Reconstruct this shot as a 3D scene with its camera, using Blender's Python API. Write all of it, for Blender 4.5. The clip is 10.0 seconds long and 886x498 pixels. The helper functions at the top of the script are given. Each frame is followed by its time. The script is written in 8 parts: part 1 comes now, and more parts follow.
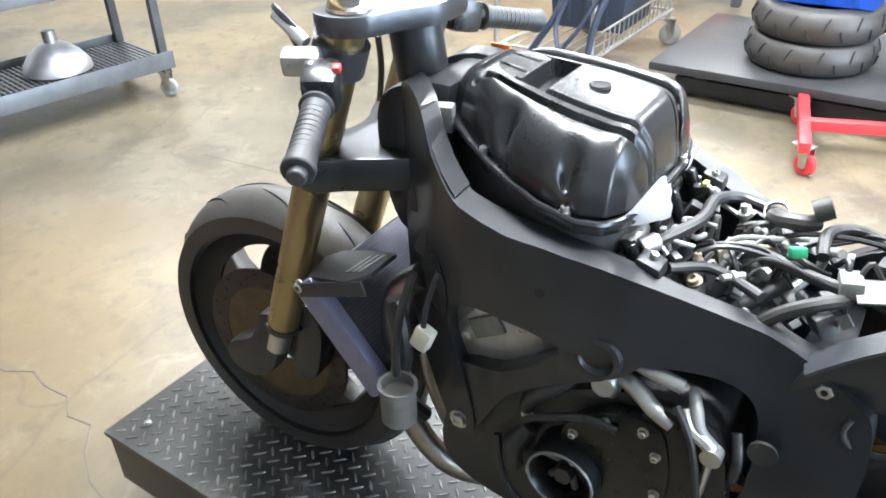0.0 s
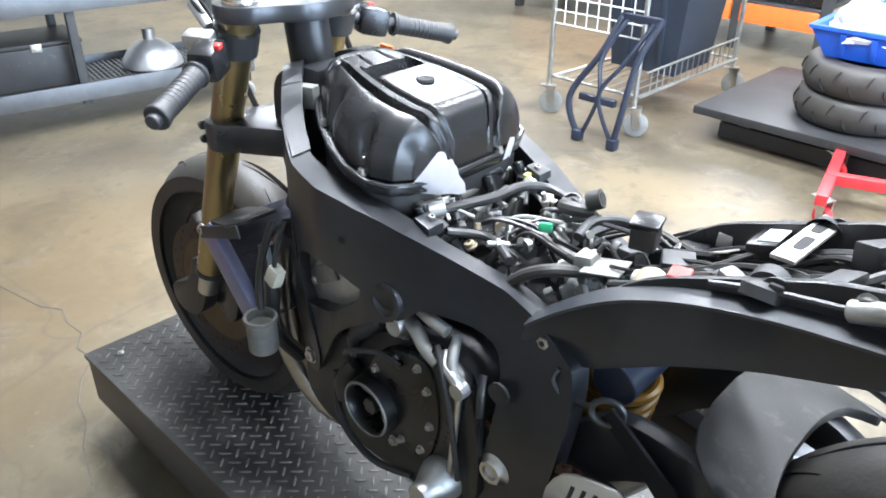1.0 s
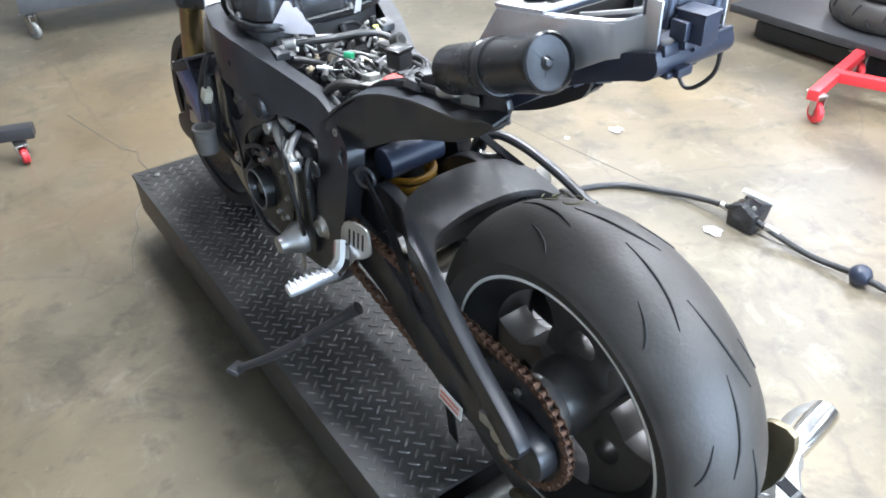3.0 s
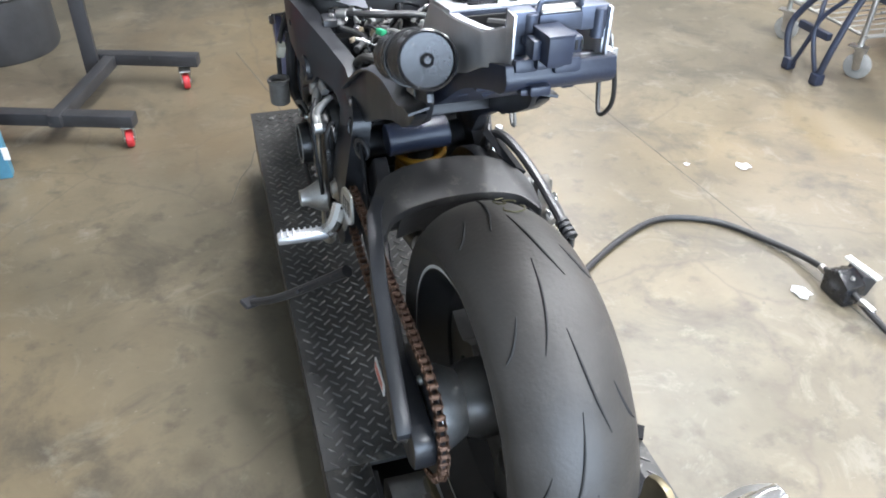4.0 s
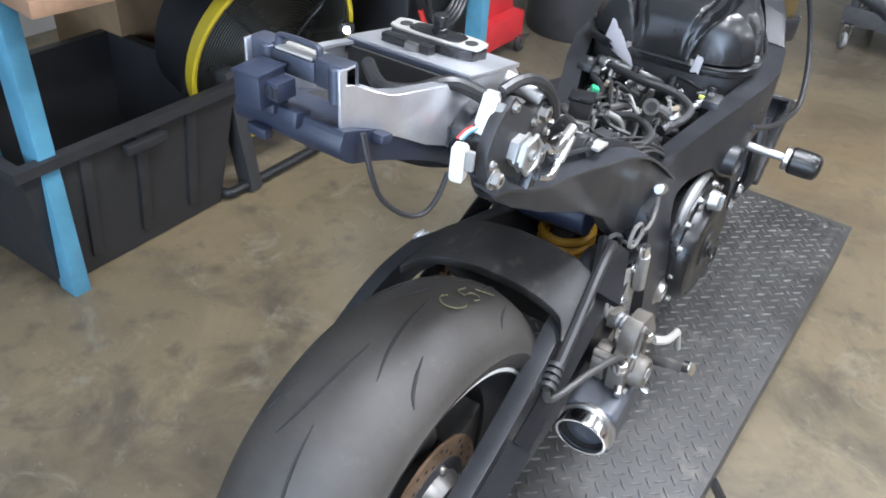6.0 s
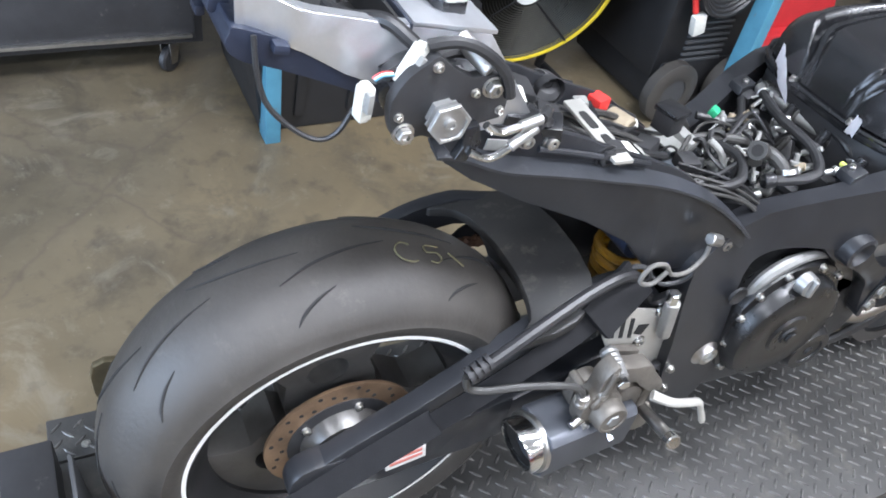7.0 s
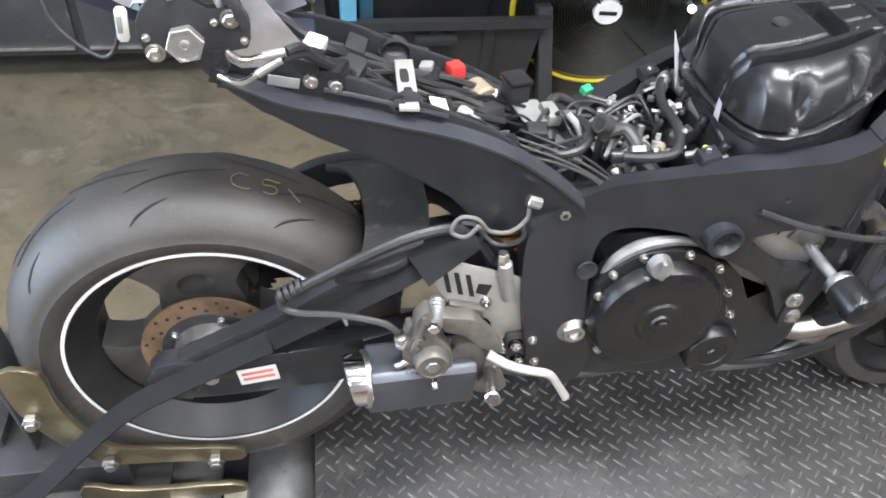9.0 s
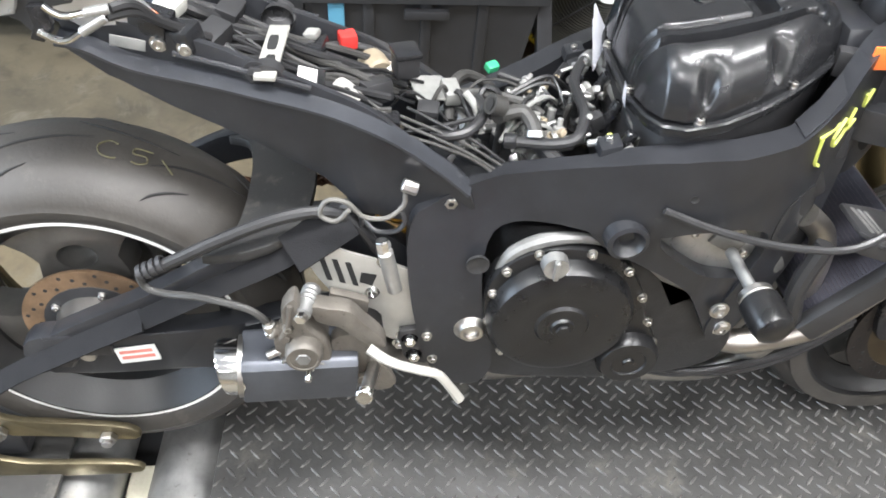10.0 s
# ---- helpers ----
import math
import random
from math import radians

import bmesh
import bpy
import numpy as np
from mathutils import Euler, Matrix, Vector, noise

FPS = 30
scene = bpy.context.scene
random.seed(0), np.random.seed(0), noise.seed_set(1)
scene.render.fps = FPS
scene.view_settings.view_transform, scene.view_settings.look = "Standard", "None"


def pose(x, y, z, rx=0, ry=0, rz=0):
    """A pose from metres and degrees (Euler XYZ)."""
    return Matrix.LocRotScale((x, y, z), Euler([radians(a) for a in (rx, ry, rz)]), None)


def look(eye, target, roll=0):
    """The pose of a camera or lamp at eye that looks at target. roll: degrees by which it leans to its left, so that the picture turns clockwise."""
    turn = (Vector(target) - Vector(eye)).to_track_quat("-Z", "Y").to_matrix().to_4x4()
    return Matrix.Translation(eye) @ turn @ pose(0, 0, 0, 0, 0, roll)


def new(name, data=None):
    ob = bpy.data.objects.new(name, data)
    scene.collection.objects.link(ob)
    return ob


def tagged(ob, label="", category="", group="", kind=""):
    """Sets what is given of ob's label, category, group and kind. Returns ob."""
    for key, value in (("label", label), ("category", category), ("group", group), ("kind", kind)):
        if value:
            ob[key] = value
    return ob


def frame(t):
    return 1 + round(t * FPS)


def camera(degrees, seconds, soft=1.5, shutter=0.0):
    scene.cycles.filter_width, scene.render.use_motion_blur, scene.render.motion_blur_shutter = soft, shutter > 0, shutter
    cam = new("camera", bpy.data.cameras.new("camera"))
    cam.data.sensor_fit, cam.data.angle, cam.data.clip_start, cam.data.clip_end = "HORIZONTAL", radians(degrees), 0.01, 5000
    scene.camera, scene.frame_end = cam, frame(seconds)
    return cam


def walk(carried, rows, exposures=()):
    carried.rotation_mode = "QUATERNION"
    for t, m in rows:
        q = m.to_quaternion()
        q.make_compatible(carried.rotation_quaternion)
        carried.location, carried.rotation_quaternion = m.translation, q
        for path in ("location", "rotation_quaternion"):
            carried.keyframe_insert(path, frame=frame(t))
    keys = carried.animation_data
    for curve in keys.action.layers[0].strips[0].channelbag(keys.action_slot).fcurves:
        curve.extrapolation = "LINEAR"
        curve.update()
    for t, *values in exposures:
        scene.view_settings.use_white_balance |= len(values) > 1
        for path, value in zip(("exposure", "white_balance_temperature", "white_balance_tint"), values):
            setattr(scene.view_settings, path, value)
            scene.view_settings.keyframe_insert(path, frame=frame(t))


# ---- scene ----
cam = camera(59.4, 10.0, soft=1.8)
PATH = [
    (0, (-0.838, 0.532, 1.407), (0.58, 1.468, 0.352), -1.7),
    (0.5, (-0.837, 0.311, 1.426), (0.504, 1.435, 0.456), -1.8),
    (1, (-0.779, 0.105, 1.413), (0.508, 1.282, 0.434), 0.7),
    (1.5, (-0.745, -0.083, 1.416), (0.381, 1.164, 0.332), -1.4),
    (2, (-0.78, -0.368, 1.469), (0.306, 0.894, 0.361), -2.4),
    (2.5, (-0.78, -0.531, 1.493), (0.261, 0.752, 0.366), -2.3),
    (3, (-0.712, -0.613, 1.492), (0.232, 0.712, 0.329), -2.0),
    (3.2, (-0.661, -0.653, 1.493), (0.23, 0.698, 0.319), -0.3),
    (4.5, (-0.177, -0.856, 1.507), (0.017, 0.755, 0.338), 0.5),
    (5, (0.048, -0.774, 1.496), (-0.113, 0.847, 0.336), 0.2),
    (5.5, (0.225, -0.667, 1.495), (-0.296, 0.88, 0.34), 0.5),
    (5.7, (0.296, -0.626, 1.491), (-0.367, 0.864, 0.334), 1.6),
    (6.8, (0.633, -0.358, 1.531), (-0.561, 0.563, 0.217), 11.7),
    (7, (0.637, -0.273, 1.525), (-0.597, 0.541, 0.178), 12.1),
    (7.5, (0.681, -0.137, 1.553), (-0.645, 0.407, 0.158), 8.5),
    (8, (0.778, -0.046, 1.567), (-0.666, 0.352, 0.242), 5.9),
    (8.5, (0.9, 0.089, 1.581), (-0.569, 0.418, 0.265), 3.9),
    (9, (0.955, 0.18, 1.546), (-0.513, 0.496, 0.225), 4.4),
    (9.5, (0.941, 0.26, 1.532), (-0.506, 0.548, 0.182), 3.6),
    (10, (0.912, 0.437, 1.506), (-0.541, 0.607, 0.141), 3.9),
]
walk(cam, [(t, look(eye, target, roll)) for t, eye, target, roll in PATH],
     [(0, 0.95, 6000, 8), (0.6, 0.88, 5920, 9), (1, 0.73, 5850, 9), (1.5, 0.76, 5900, 8), (2, 0.7, 5850, 8), (3, 0.56, 5780, 10), (4.5, 0.1, 6180, 12), (5, -0.03, 6200, 13), (5.5, -0.16, 5960, 12),
      (7, -0.08, 5850, 13), (8, 0.04, 6020, 13), (8.5, 0.16, 5950, 13), (9, 0.0, 6150, 12), (9.5, 0.02, 6250, 11), (10, 0.22, 6330, 11)])


# ---- world and light ----
world = bpy.data.worlds.new("world")
scene.world = world
world.use_nodes = True
wn = world.node_tree.nodes
sky = wn.new("ShaderNodeTexSky")
sky.sky_type = "NISHITA"
sky.sun_disc = False
sky.sun_elevation, sky.sun_rotation = radians(40), radians(200)
world.node_tree.links.new(sky.outputs[0], wn["Background"].inputs[0])
wn["Background"].inputs[1].default_value = 0.1
scene.view_settings.exposure = 0.0


def area(name, m, sx, sy, power, colour):
    lamp = bpy.data.lights.new(name, "AREA")
    lamp.shape, lamp.size, lamp.size_y, lamp.energy, lamp.color = "RECTANGLE", sx, sy, power, colour
    ob = new(name, lamp)
    ob.matrix_world = m
    return ob


# daylight through the roller door behind the motorcycle, and unseen tube lamps added under the ceiling
CEIL = 3.6
area("door_daylight", look((0.6, -5.05, 1.5), (0.4, 0, 0.9)), 4.6, 2.6, 440, (0.7, 0.84, 1.0))
# unseen; places chosen for brightness and for highlights on beams and airbox
LAMPS = [(0.7, 0.3), (2.6, 0.4), (0.9, 2.2), (2.9, 2.9), (3.0, 5.6), (0.35, 0.95), (0.9, -2.2), (2.6, -2.2), (5.2, 1.6), (5.2, 4.4), (6.8, 3.0), (5.2, -1.2)]
for lx, ly in LAMPS:
    area("unseen_tube_light", look((lx, ly, CEIL - 0.16), (lx, ly, 0)), 0.28, 1.2, 80, (0.99, 0.985, 0.975))


# ---- building helpers ----
def mat(name, col, rough=0.5, metal=0.0, var=0.25, scale=18.0, bump=0.15, fine=220.0, col2=None, spec=0.5, coat=0.0, wear=0.0, wearcol=(0.4, 0.4, 0.4)):
    m = bpy.data.materials.new(name)
    m.use_nodes = True
    n, l = m.node_tree.nodes, m.node_tree.links
    b = n["Principled BSDF"]
    b.inputs["Metallic"].default_value = metal
    b.inputs["Specular IOR Level"].default_value = spec
    b.inputs["Coat Weight"].default_value = coat
    tc = n.new("ShaderNodeTexCoord")
    n1 = n.new("ShaderNodeTexNoise")
    n1.inputs["Scale"].default_value, n1.inputs["Detail"].default_value, n1.inputs["Roughness"].default_value = scale, 6, 0.65
    n2 = n.new("ShaderNodeTexNoise")
    n2.inputs["Scale"].default_value, n2.inputs["Detail"].default_value = fine, 3
    for t in (n1, n2):
        l.new(tc.outputs["Object"], t.inputs["Vector"])
    ramp = n.new("ShaderNodeValToRGB")
    c2 = col2 or tuple(min(1, c * (1 + var)) for c in col)
    c1 = tuple(c * (1 - var) for c in col)
    ramp.color_ramp.elements[0].position, ramp.color_ramp.elements[1].position = 0.3, 0.72
    ramp.color_ramp.elements[0].color, ramp.color_ramp.elements[1].color = (*c1, 1), (*c2, 1)
    l.new(n1.outputs["Fac"], ramp.inputs["Fac"])
    out = ramp.outputs["Color"]
    if wear:
        nw = n.new("ShaderNodeTexNoise")
        nw.inputs["Scale"].default_value, nw.inputs["Detail"].default_value, nw.inputs["Roughness"].default_value = scale * 2.7, 9, 0.75
        l.new(tc.outputs["Object"], nw.inputs["Vector"])
        rw = n.new("ShaderNodeValToRGB")
        rw.color_ramp.elements[0].position, rw.color_ramp.elements[1].position = 0.66 - 0.2 * wear, 0.74 - 0.1 * wear
        l.new(nw.outputs["Fac"], rw.inputs["Fac"])
        mx = n.new("ShaderNodeMixRGB")
        mx.inputs["Color2"].default_value = (*wearcol, 1)
        l.new(rw.outputs["Color"], mx.inputs["Fac"])
        l.new(out, mx.inputs["Color1"])
        out = mx.outputs["Color"]
    l.new(out, b.inputs["Base Color"])
    mr = n.new("ShaderNodeMapRange")
    mr.inputs["To Min"].default_value, mr.inputs["To Max"].default_value = max(0.03, rough - 0.12), min(1, rough + 0.12)
    l.new(n1.outputs["Fac"], mr.inputs["Value"])
    l.new(mr.outputs["Result"], b.inputs["Roughness"])
    if bump:
        bp = n.new("ShaderNodeBump")
        bp.inputs["Strength"].default_value, bp.inputs["Distance"].default_value = bump, 0.001
        l.new(n2.outputs["Fac"], bp.inputs["Height"])
        l.new(bp.outputs["Normal"], b.inputs["Normal"])
    return m


def emit(name, col, power):
    m = bpy.data.materials.new(name)
    m.use_nodes = True
    b = m.node_tree.nodes["Principled BSDF"]
    b.inputs["Base Color"].default_value = (*col, 1)
    b.inputs["Emission Color"].default_value, b.inputs["Emission Strength"].default_value = (*col, 1), power
    return m


def part(name, bm, material, parent=None, label="", angle=35):
    """One mesh object, under a thing or a part."""
    bmesh.ops.recalc_face_normals(bm, faces=bm.faces[:])
    me = bpy.data.meshes.new(name)
    bm.to_mesh(me)
    bm.free()
    me.polygons.foreach_set("use_smooth", [True] * len(me.polygons))
    me.set_sharp_from_angle(angle=radians(angle))
    for k in material if isinstance(material, (list, tuple)) else (material,):
        me.materials.append(k)
    ob = new(name, me)
    if parent:
        ob.parent = parent
    if label:
        ob["label"] = label
    return ob


def thing(name, label, category, at=(0, 0, 0), group="", kind=""):
    """A thing's Empty. Its parts are built in the world's metres."""
    e = new(name)
    e.empty_display_size = 0.05
    return tagged(e, label, category, group, kind)


def B():
    return bmesh.new()


def bevelled(bm, w, seg=2, edges=None):
    if w:
        es = edges or [e for e in bm.edges if len(e.link_faces) == 2 and e.calc_face_angle(0) > 0.5]
        bmesh.ops.bevel(bm, geom=es, offset=w, segments=seg, affect="EDGES", profile=0.6, clamp_overlap=True)
    return bm


def join(bm, other):
    me = bpy.data.meshes.new("tmp")
    other.to_mesh(me)
    other.free()
    bm.from_mesh(me)
    bpy.data.meshes.remove(me)
    return bm


def box(c, s, bev=0.003, m=None, rot=(0, 0, 0)):
    bm = B()
    bmesh.ops.create_cube(bm, size=1.0)
    bmesh.ops.scale(bm, vec=s, verts=bm.verts)
    bevelled(bm, min(bev, min(s) * 0.45))
    bm.transform(m if m is not None else pose(*c, *rot))
    return bm


def prism(outline, x0, x1, bev=0.003, plane="yz", seg=2):
    """An outline extruded between two planes. yz: along x; xy: along z; xz: along y."""
    bm = B()
    put = {"yz": lambda a, b, c: (c, a, b), "xy": lambda a, b, c: (a, b, c), "xz": lambda a, b, c: (a, c, b)}[plane]
    lo = [bm.verts.new(put(a, b, x0)) for a, b in outline]
    hi = [bm.verts.new(put(a, b, x1)) for a, b in outline]
    bm.faces.new(lo), bm.faces.new(hi)
    k = len(lo)
    for i in range(k):
        bm.faces.new((lo[i], lo[(i + 1) % k], hi[(i + 1) % k], hi[i]))
    bmesh.ops.recalc_face_normals(bm, faces=bm.faces[:])
    return bevelled(bm, bev, seg)


def smooth_line(pts, n=6, closed=False):
    P = [Vector(p) for p in pts]
    k = len(P)
    out = []
    for i in range(k if closed else k - 1):
        a, b, c, d = (P[(i + j) % k] if closed else P[max(0, min(k - 1, i + j))] for j in (-1, 0, 1, 2))
        for s in range(n):
            t = s / n
            out.append(0.5 * (2 * b + (c - a) * t + (2 * a - 5 * b + 4 * c - d) * t * t + (3 * b - a - 3 * c + d) * t ** 3))
    if not closed:
        out.append(P[-1])
    return out


def flat_line(pts, n=5, closed=True):
    return [(p.x, p.y) for p in smooth_line([(a, b, 0) for a, b in pts], n, closed)]


def rings(bm, loops, closed=False, caps=True):
    R = [[bm.verts.new(p) for p in lp] for lp in loops]
    k = len(R[0])
    for i in range(len(R) if closed else len(R) - 1):
        a, b = R[i], R[(i + 1) % len(R)]
        for j in range(k):
            bm.faces.new((a[j], a[(j + 1) % k], b[(j + 1) % k], b[j]))
    if caps and not closed:
        bm.faces.new(R[0]), bm.faces.new(R[-1])
    return bm


def tube(pts, r, sides=8, n=6, closed=False, flat=1.0, up=None):
    """A round (or flattened) bar along a smooth line; r may be a list, one for each point."""
    line = smooth_line(pts, n, closed) if n > 1 else [Vector(p) for p in pts]
    k = len(line)
    rr = [r] * k if not isinstance(r, (list, tuple)) else [np.interp(i / (k - 1) * (len(r) - 1), range(len(r)), r) for i in range(k)]
    loops = []
    nrm = Vector(up) if up else None
    for i, p in enumerate(line):
        d = (line[(i + 1) % k] - line[i - 1]) if closed else (line[min(k - 1, i + 1)] - line[max(0, i - 1)])
        d.normalize()
        if nrm is None:
            nrm = d.orthogonal()
        nrm = (nrm - d * nrm.dot(d)).normalized()
        bi = d.cross(nrm)
        loops.append([p + (nrm * math.cos(a) * flat + bi * math.sin(a)) * rr[i] for a in (2 * math.pi * j / sides for j in range(sides))])
    return rings(B(), loops, closed)


def lathe(profile, centre=(0, 0, 0), seg=48, closed=False, m=None, arc=None):
    """A profile of (along the axis, radius) turned round the x axis at the centre, or under a pose."""
    bm = B()
    lps = []
    k = len(profile)
    full = arc is None
    lo, hi = arc or (0, 360)
    for i in range(seg if full else seg + 1):
        a = radians(lo + (hi - lo) * i / seg)
        lps.append([(u, r * math.cos(a), r * math.sin(a)) for u, r in profile])
    V = [[bm.verts.new(p) for p in lp] for lp in lps]
    for i in range(len(V) if full else len(V) - 1):
        a, b = V[i], V[(i + 1) % len(V)]
        for j in range(k if closed else k - 1):
            bm.faces.new((a[j], a[(j + 1) % k], b[(j + 1) % k], b[j]))
    bmesh.ops.remove_doubles(bm, verts=bm.verts[:], dist=1e-5)
    bm.transform(m if m is not None else Matrix.Translation(centre))
    return bm


def along(a, b):
    """A pose at a whose x axis points to b."""
    a, b = Vector(a), Vector(b)
    return Matrix.Translation(a) @ (b - a).to_track_quat("X", "Z").to_matrix().to_4x4()


def rod(a, b, r, sides=16, bev=0.0015, r2=None):
    L = (Vector(b) - Vector(a)).length
    r2 = r2 or r
    e = min(bev, r * 0.4)
    return lathe([(0, 0), (0, r - e), (e, r), (L - e, r2), (L, r2 - e), (L, 0)], seg=sides, m=along(a, b))


def hexbolt(c, d, r=0.007, h=0.006):
    """A bolt's head with its washer and socket, that points along d."""
    c, d = Vector(c), Vector(d).normalized()
    bm = lathe([(-0.003, 0), (-0.003, r * 1.35), (0.0, r * 1.35), (0.0, r)], seg=14, m=along(c, c + d))
    join(bm, lathe([(0, r), (h * 0.85, r), (h, r * 0.85), (h, r * 0.5), (h * 0.45, r * 0.5), (h * 0.45, 0)], seg=6 if r > 0.008 else 12, m=along(c, c + d)))
    return bm


def plate_hole(outer, inner, x0, x1, bev=0.002):
    """A plate (outline in y, z) with one hole; both outlines have as many points."""
    bm = B()
    k = len(outer)
    L = [[bm.verts.new((x, a, b)) for a, b in o] for o, x in ((outer, x0), (outer, x1), (inner, x1), (inner, x0))]
    for q in range(4):
        a, b = L[q], L[(q + 1) % 4]
        for i in range(k):
            bm.faces.new((a[i], a[(i + 1) % k], b[(i + 1) % k], b[i]))
    bmesh.ops.recalc_face_normals(bm, faces=bm.faces[:])
    return bm


def mirror(bm):
    bmesh.ops.scale(bm, vec=(-1, 1, 1), verts=bm.verts)
    bmesh.ops.reverse_faces(bm, faces=bm.faces[:])
    return bm


def ribbon(pts, width, thick, n=5, up=(0, 0, 1), side=None):
    """A flat strap along a smooth line."""
    line = smooth_line(pts, n) if n > 1 else [Vector(p) for p in pts]
    k = len(line)
    loops = []
    for i, p in enumerate(line):
        d = (line[min(k - 1, i + 1)] - line[max(0, i - 1)]).normalized()
        s = Vector(side) if side else d.cross(Vector(up))
        s = (s - d * s.dot(d)).normalized() * width / 2
        t = d.cross(s).normalized() * thick / 2
        loops.append([p + s + t, p - s + t, p - s - t, p + s - t])
    return rings(B(), loops)


# ---- materials ----
SPILLS = [(0.05, 2.75, 0.75, (0.14, 0.1, 0.052), 0.5), (-0.3, 2.1, 0.4, (0.125, 0.09, 0.05), 0.4), (-1.16, 0.64, 0.04, (0.03, 0.026, 0.02), 0.6), (-0.55, 0.48, 0.05, (0.05, 0.042, 0.03), 0.5), (1.5, 2.9, 0.45, (0.08, 0.068, 0.048), 0.4)]


def floor_material():
    m = mat("concrete_floor", (0.108, 0.092, 0.062), 0.38, 0, 0.3, 1.1, 0.25, 60, col2=(0.178, 0.153, 0.108))
    n, l = m.node_tree.nodes, m.node_tree.links
    b = n["Principled BSDF"]
    tc = n.new("ShaderNodeTexCoord")
    base = b.inputs["Base Color"].links[0].from_socket

    def layer(tex_scale, lo, hi, col, amount, base, detail=5, rough=0.6, dist=0.0):
        t = n.new("ShaderNodeTexNoise")
        t.inputs["Scale"].default_value, t.inputs["Detail"].default_value, t.inputs["Roughness"].default_value = tex_scale, detail, rough
        t.inputs["Distortion"].default_value = dist
        l.new(tc.outputs["Object"], t.inputs["Vector"])
        r = n.new("ShaderNodeValToRGB")
        r.color_ramp.elements[0].position, r.color_ramp.elements[1].position = lo, hi
        l.new(t.outputs["Fac"], r.inputs["Fac"])
        k = n.new("ShaderNodeMath")
        k.operation = "MULTIPLY"
        k.inputs[1].default_value = amount
        l.new(r.outputs["Color"], k.inputs[0])
        x = n.new("ShaderNodeMixRGB")
        x.inputs["Color2"].default_value = (*col, 1)
        l.new(k.outputs[0], x.inputs["Fac"])
        l.new(base, x.inputs["Color1"])
        return x.outputs["Color"]

    base = layer(0.55, 0.42, 0.66, (0.168, 0.126, 0.066), 0.8, base, 3, 0.5)
    base = layer(1.2, 0.5, 0.7, (0.075, 0.06, 0.04), 0.7, base, 6, 0.65, 0.5)
    base = layer(2.6, 0.5, 0.68, (0.06, 0.052, 0.039), 0.85, base, 6, 0.7, 0.6)
    base = layer(5.5, 0.55, 0.68, (0.205, 0.187, 0.148), 0.55, base, 7, 0.72, 0.8)
    base = layer(11.0, 0.56, 0.76, (0.048, 0.042, 0.032), 0.75, base, 4, 0.55)
    base = layer(45.0, 0.68, 0.74, (0.07, 0.06, 0.05), 0.5, base, 3, 0.5)
    base = layer(34.0, 0.67, 0.73, (0.26, 0.245, 0.21), 0.35, base, 4, 0.6)
    # old spills, each with its own place and ragged edge
    rag_ = n.new("ShaderNodeTexNoise")
    rag_.inputs["Scale"].default_value, rag_.inputs["Detail"].default_value = 2.2, 7
    l.new(tc.outputs["Object"], rag_.inputs["Vector"])
    for cx, cy, r_, col, amount in SPILLS:
        d = n.new("ShaderNodeVectorMath")
        d.operation = "DISTANCE"
        d.inputs[1].default_value = (cx, cy, 0)
        l.new(tc.outputs["Object"], d.inputs[0])
        w = n.new("ShaderNodeMath")
        w.operation, w.inputs[1].default_value = "MULTIPLY_ADD", r_ * 3.4
        l.new(rag_.outputs["Fac"], w.inputs[0]), l.new(d.outputs["Value"], w.inputs[2])
        q = n.new("ShaderNodeMapRange")
        q.inputs["From Min"].default_value, q.inputs["From Max"].default_value = r_ * 1.9, r_ * 2.8
        q.inputs["To Min"].default_value, q.inputs["To Max"].default_value = amount, 0
        l.new(w.outputs[0], q.inputs["Value"])
        x = n.new("ShaderNodeMixRGB")
        x.inputs["Color2"].default_value = (*col, 1)
        l.new(q.outputs["Result"], x.inputs["Fac"]), l.new(base, x.inputs["Color1"])
        base = x.outputs["Color"]
    # hairline cracks
    wob = n.new("ShaderNodeTexNoise")
    wob.inputs["Scale"].default_value, wob.inputs["Detail"].default_value = 4, 5
    l.new(tc.outputs["Object"], wob.inputs["Vector"])
    add = n.new("ShaderNodeMixRGB")
    add.blend_type, add.inputs["Fac"].default_value = "ADD", 0.16
    l.new(tc.outputs["Object"], add.inputs["Color1"]), l.new(wob.outputs["Color"], add.inputs["Color2"])
    v = n.new("ShaderNodeTexVoronoi")
    v.feature = "DISTANCE_TO_EDGE"
    v.inputs["Scale"].default_value = 0.75
    l.new(add.outputs["Color"], v.inputs["Vector"])
    r = n.new("ShaderNodeValToRGB")
    r.color_ramp.elements[0].position, r.color_ramp.elements[1].position = 0.0, 0.006
    r.color_ramp.elements[0].color, r.color_ramp.elements[1].color = (0.5, 0.5, 0.5, 1), (0, 0, 0, 1)
    l.new(v.outputs["Distance"], r.inputs["Fac"])
    x = n.new("ShaderNodeMixRGB")
    x.inputs["Color2"].default_value = (0.08, 0.065, 0.05, 1)
    l.new(r.outputs["Color"], x.inputs["Fac"]), l.new(base, x.inputs["Color1"])
    l.new(x.outputs["Color"], b.inputs["Base Color"])
    return m


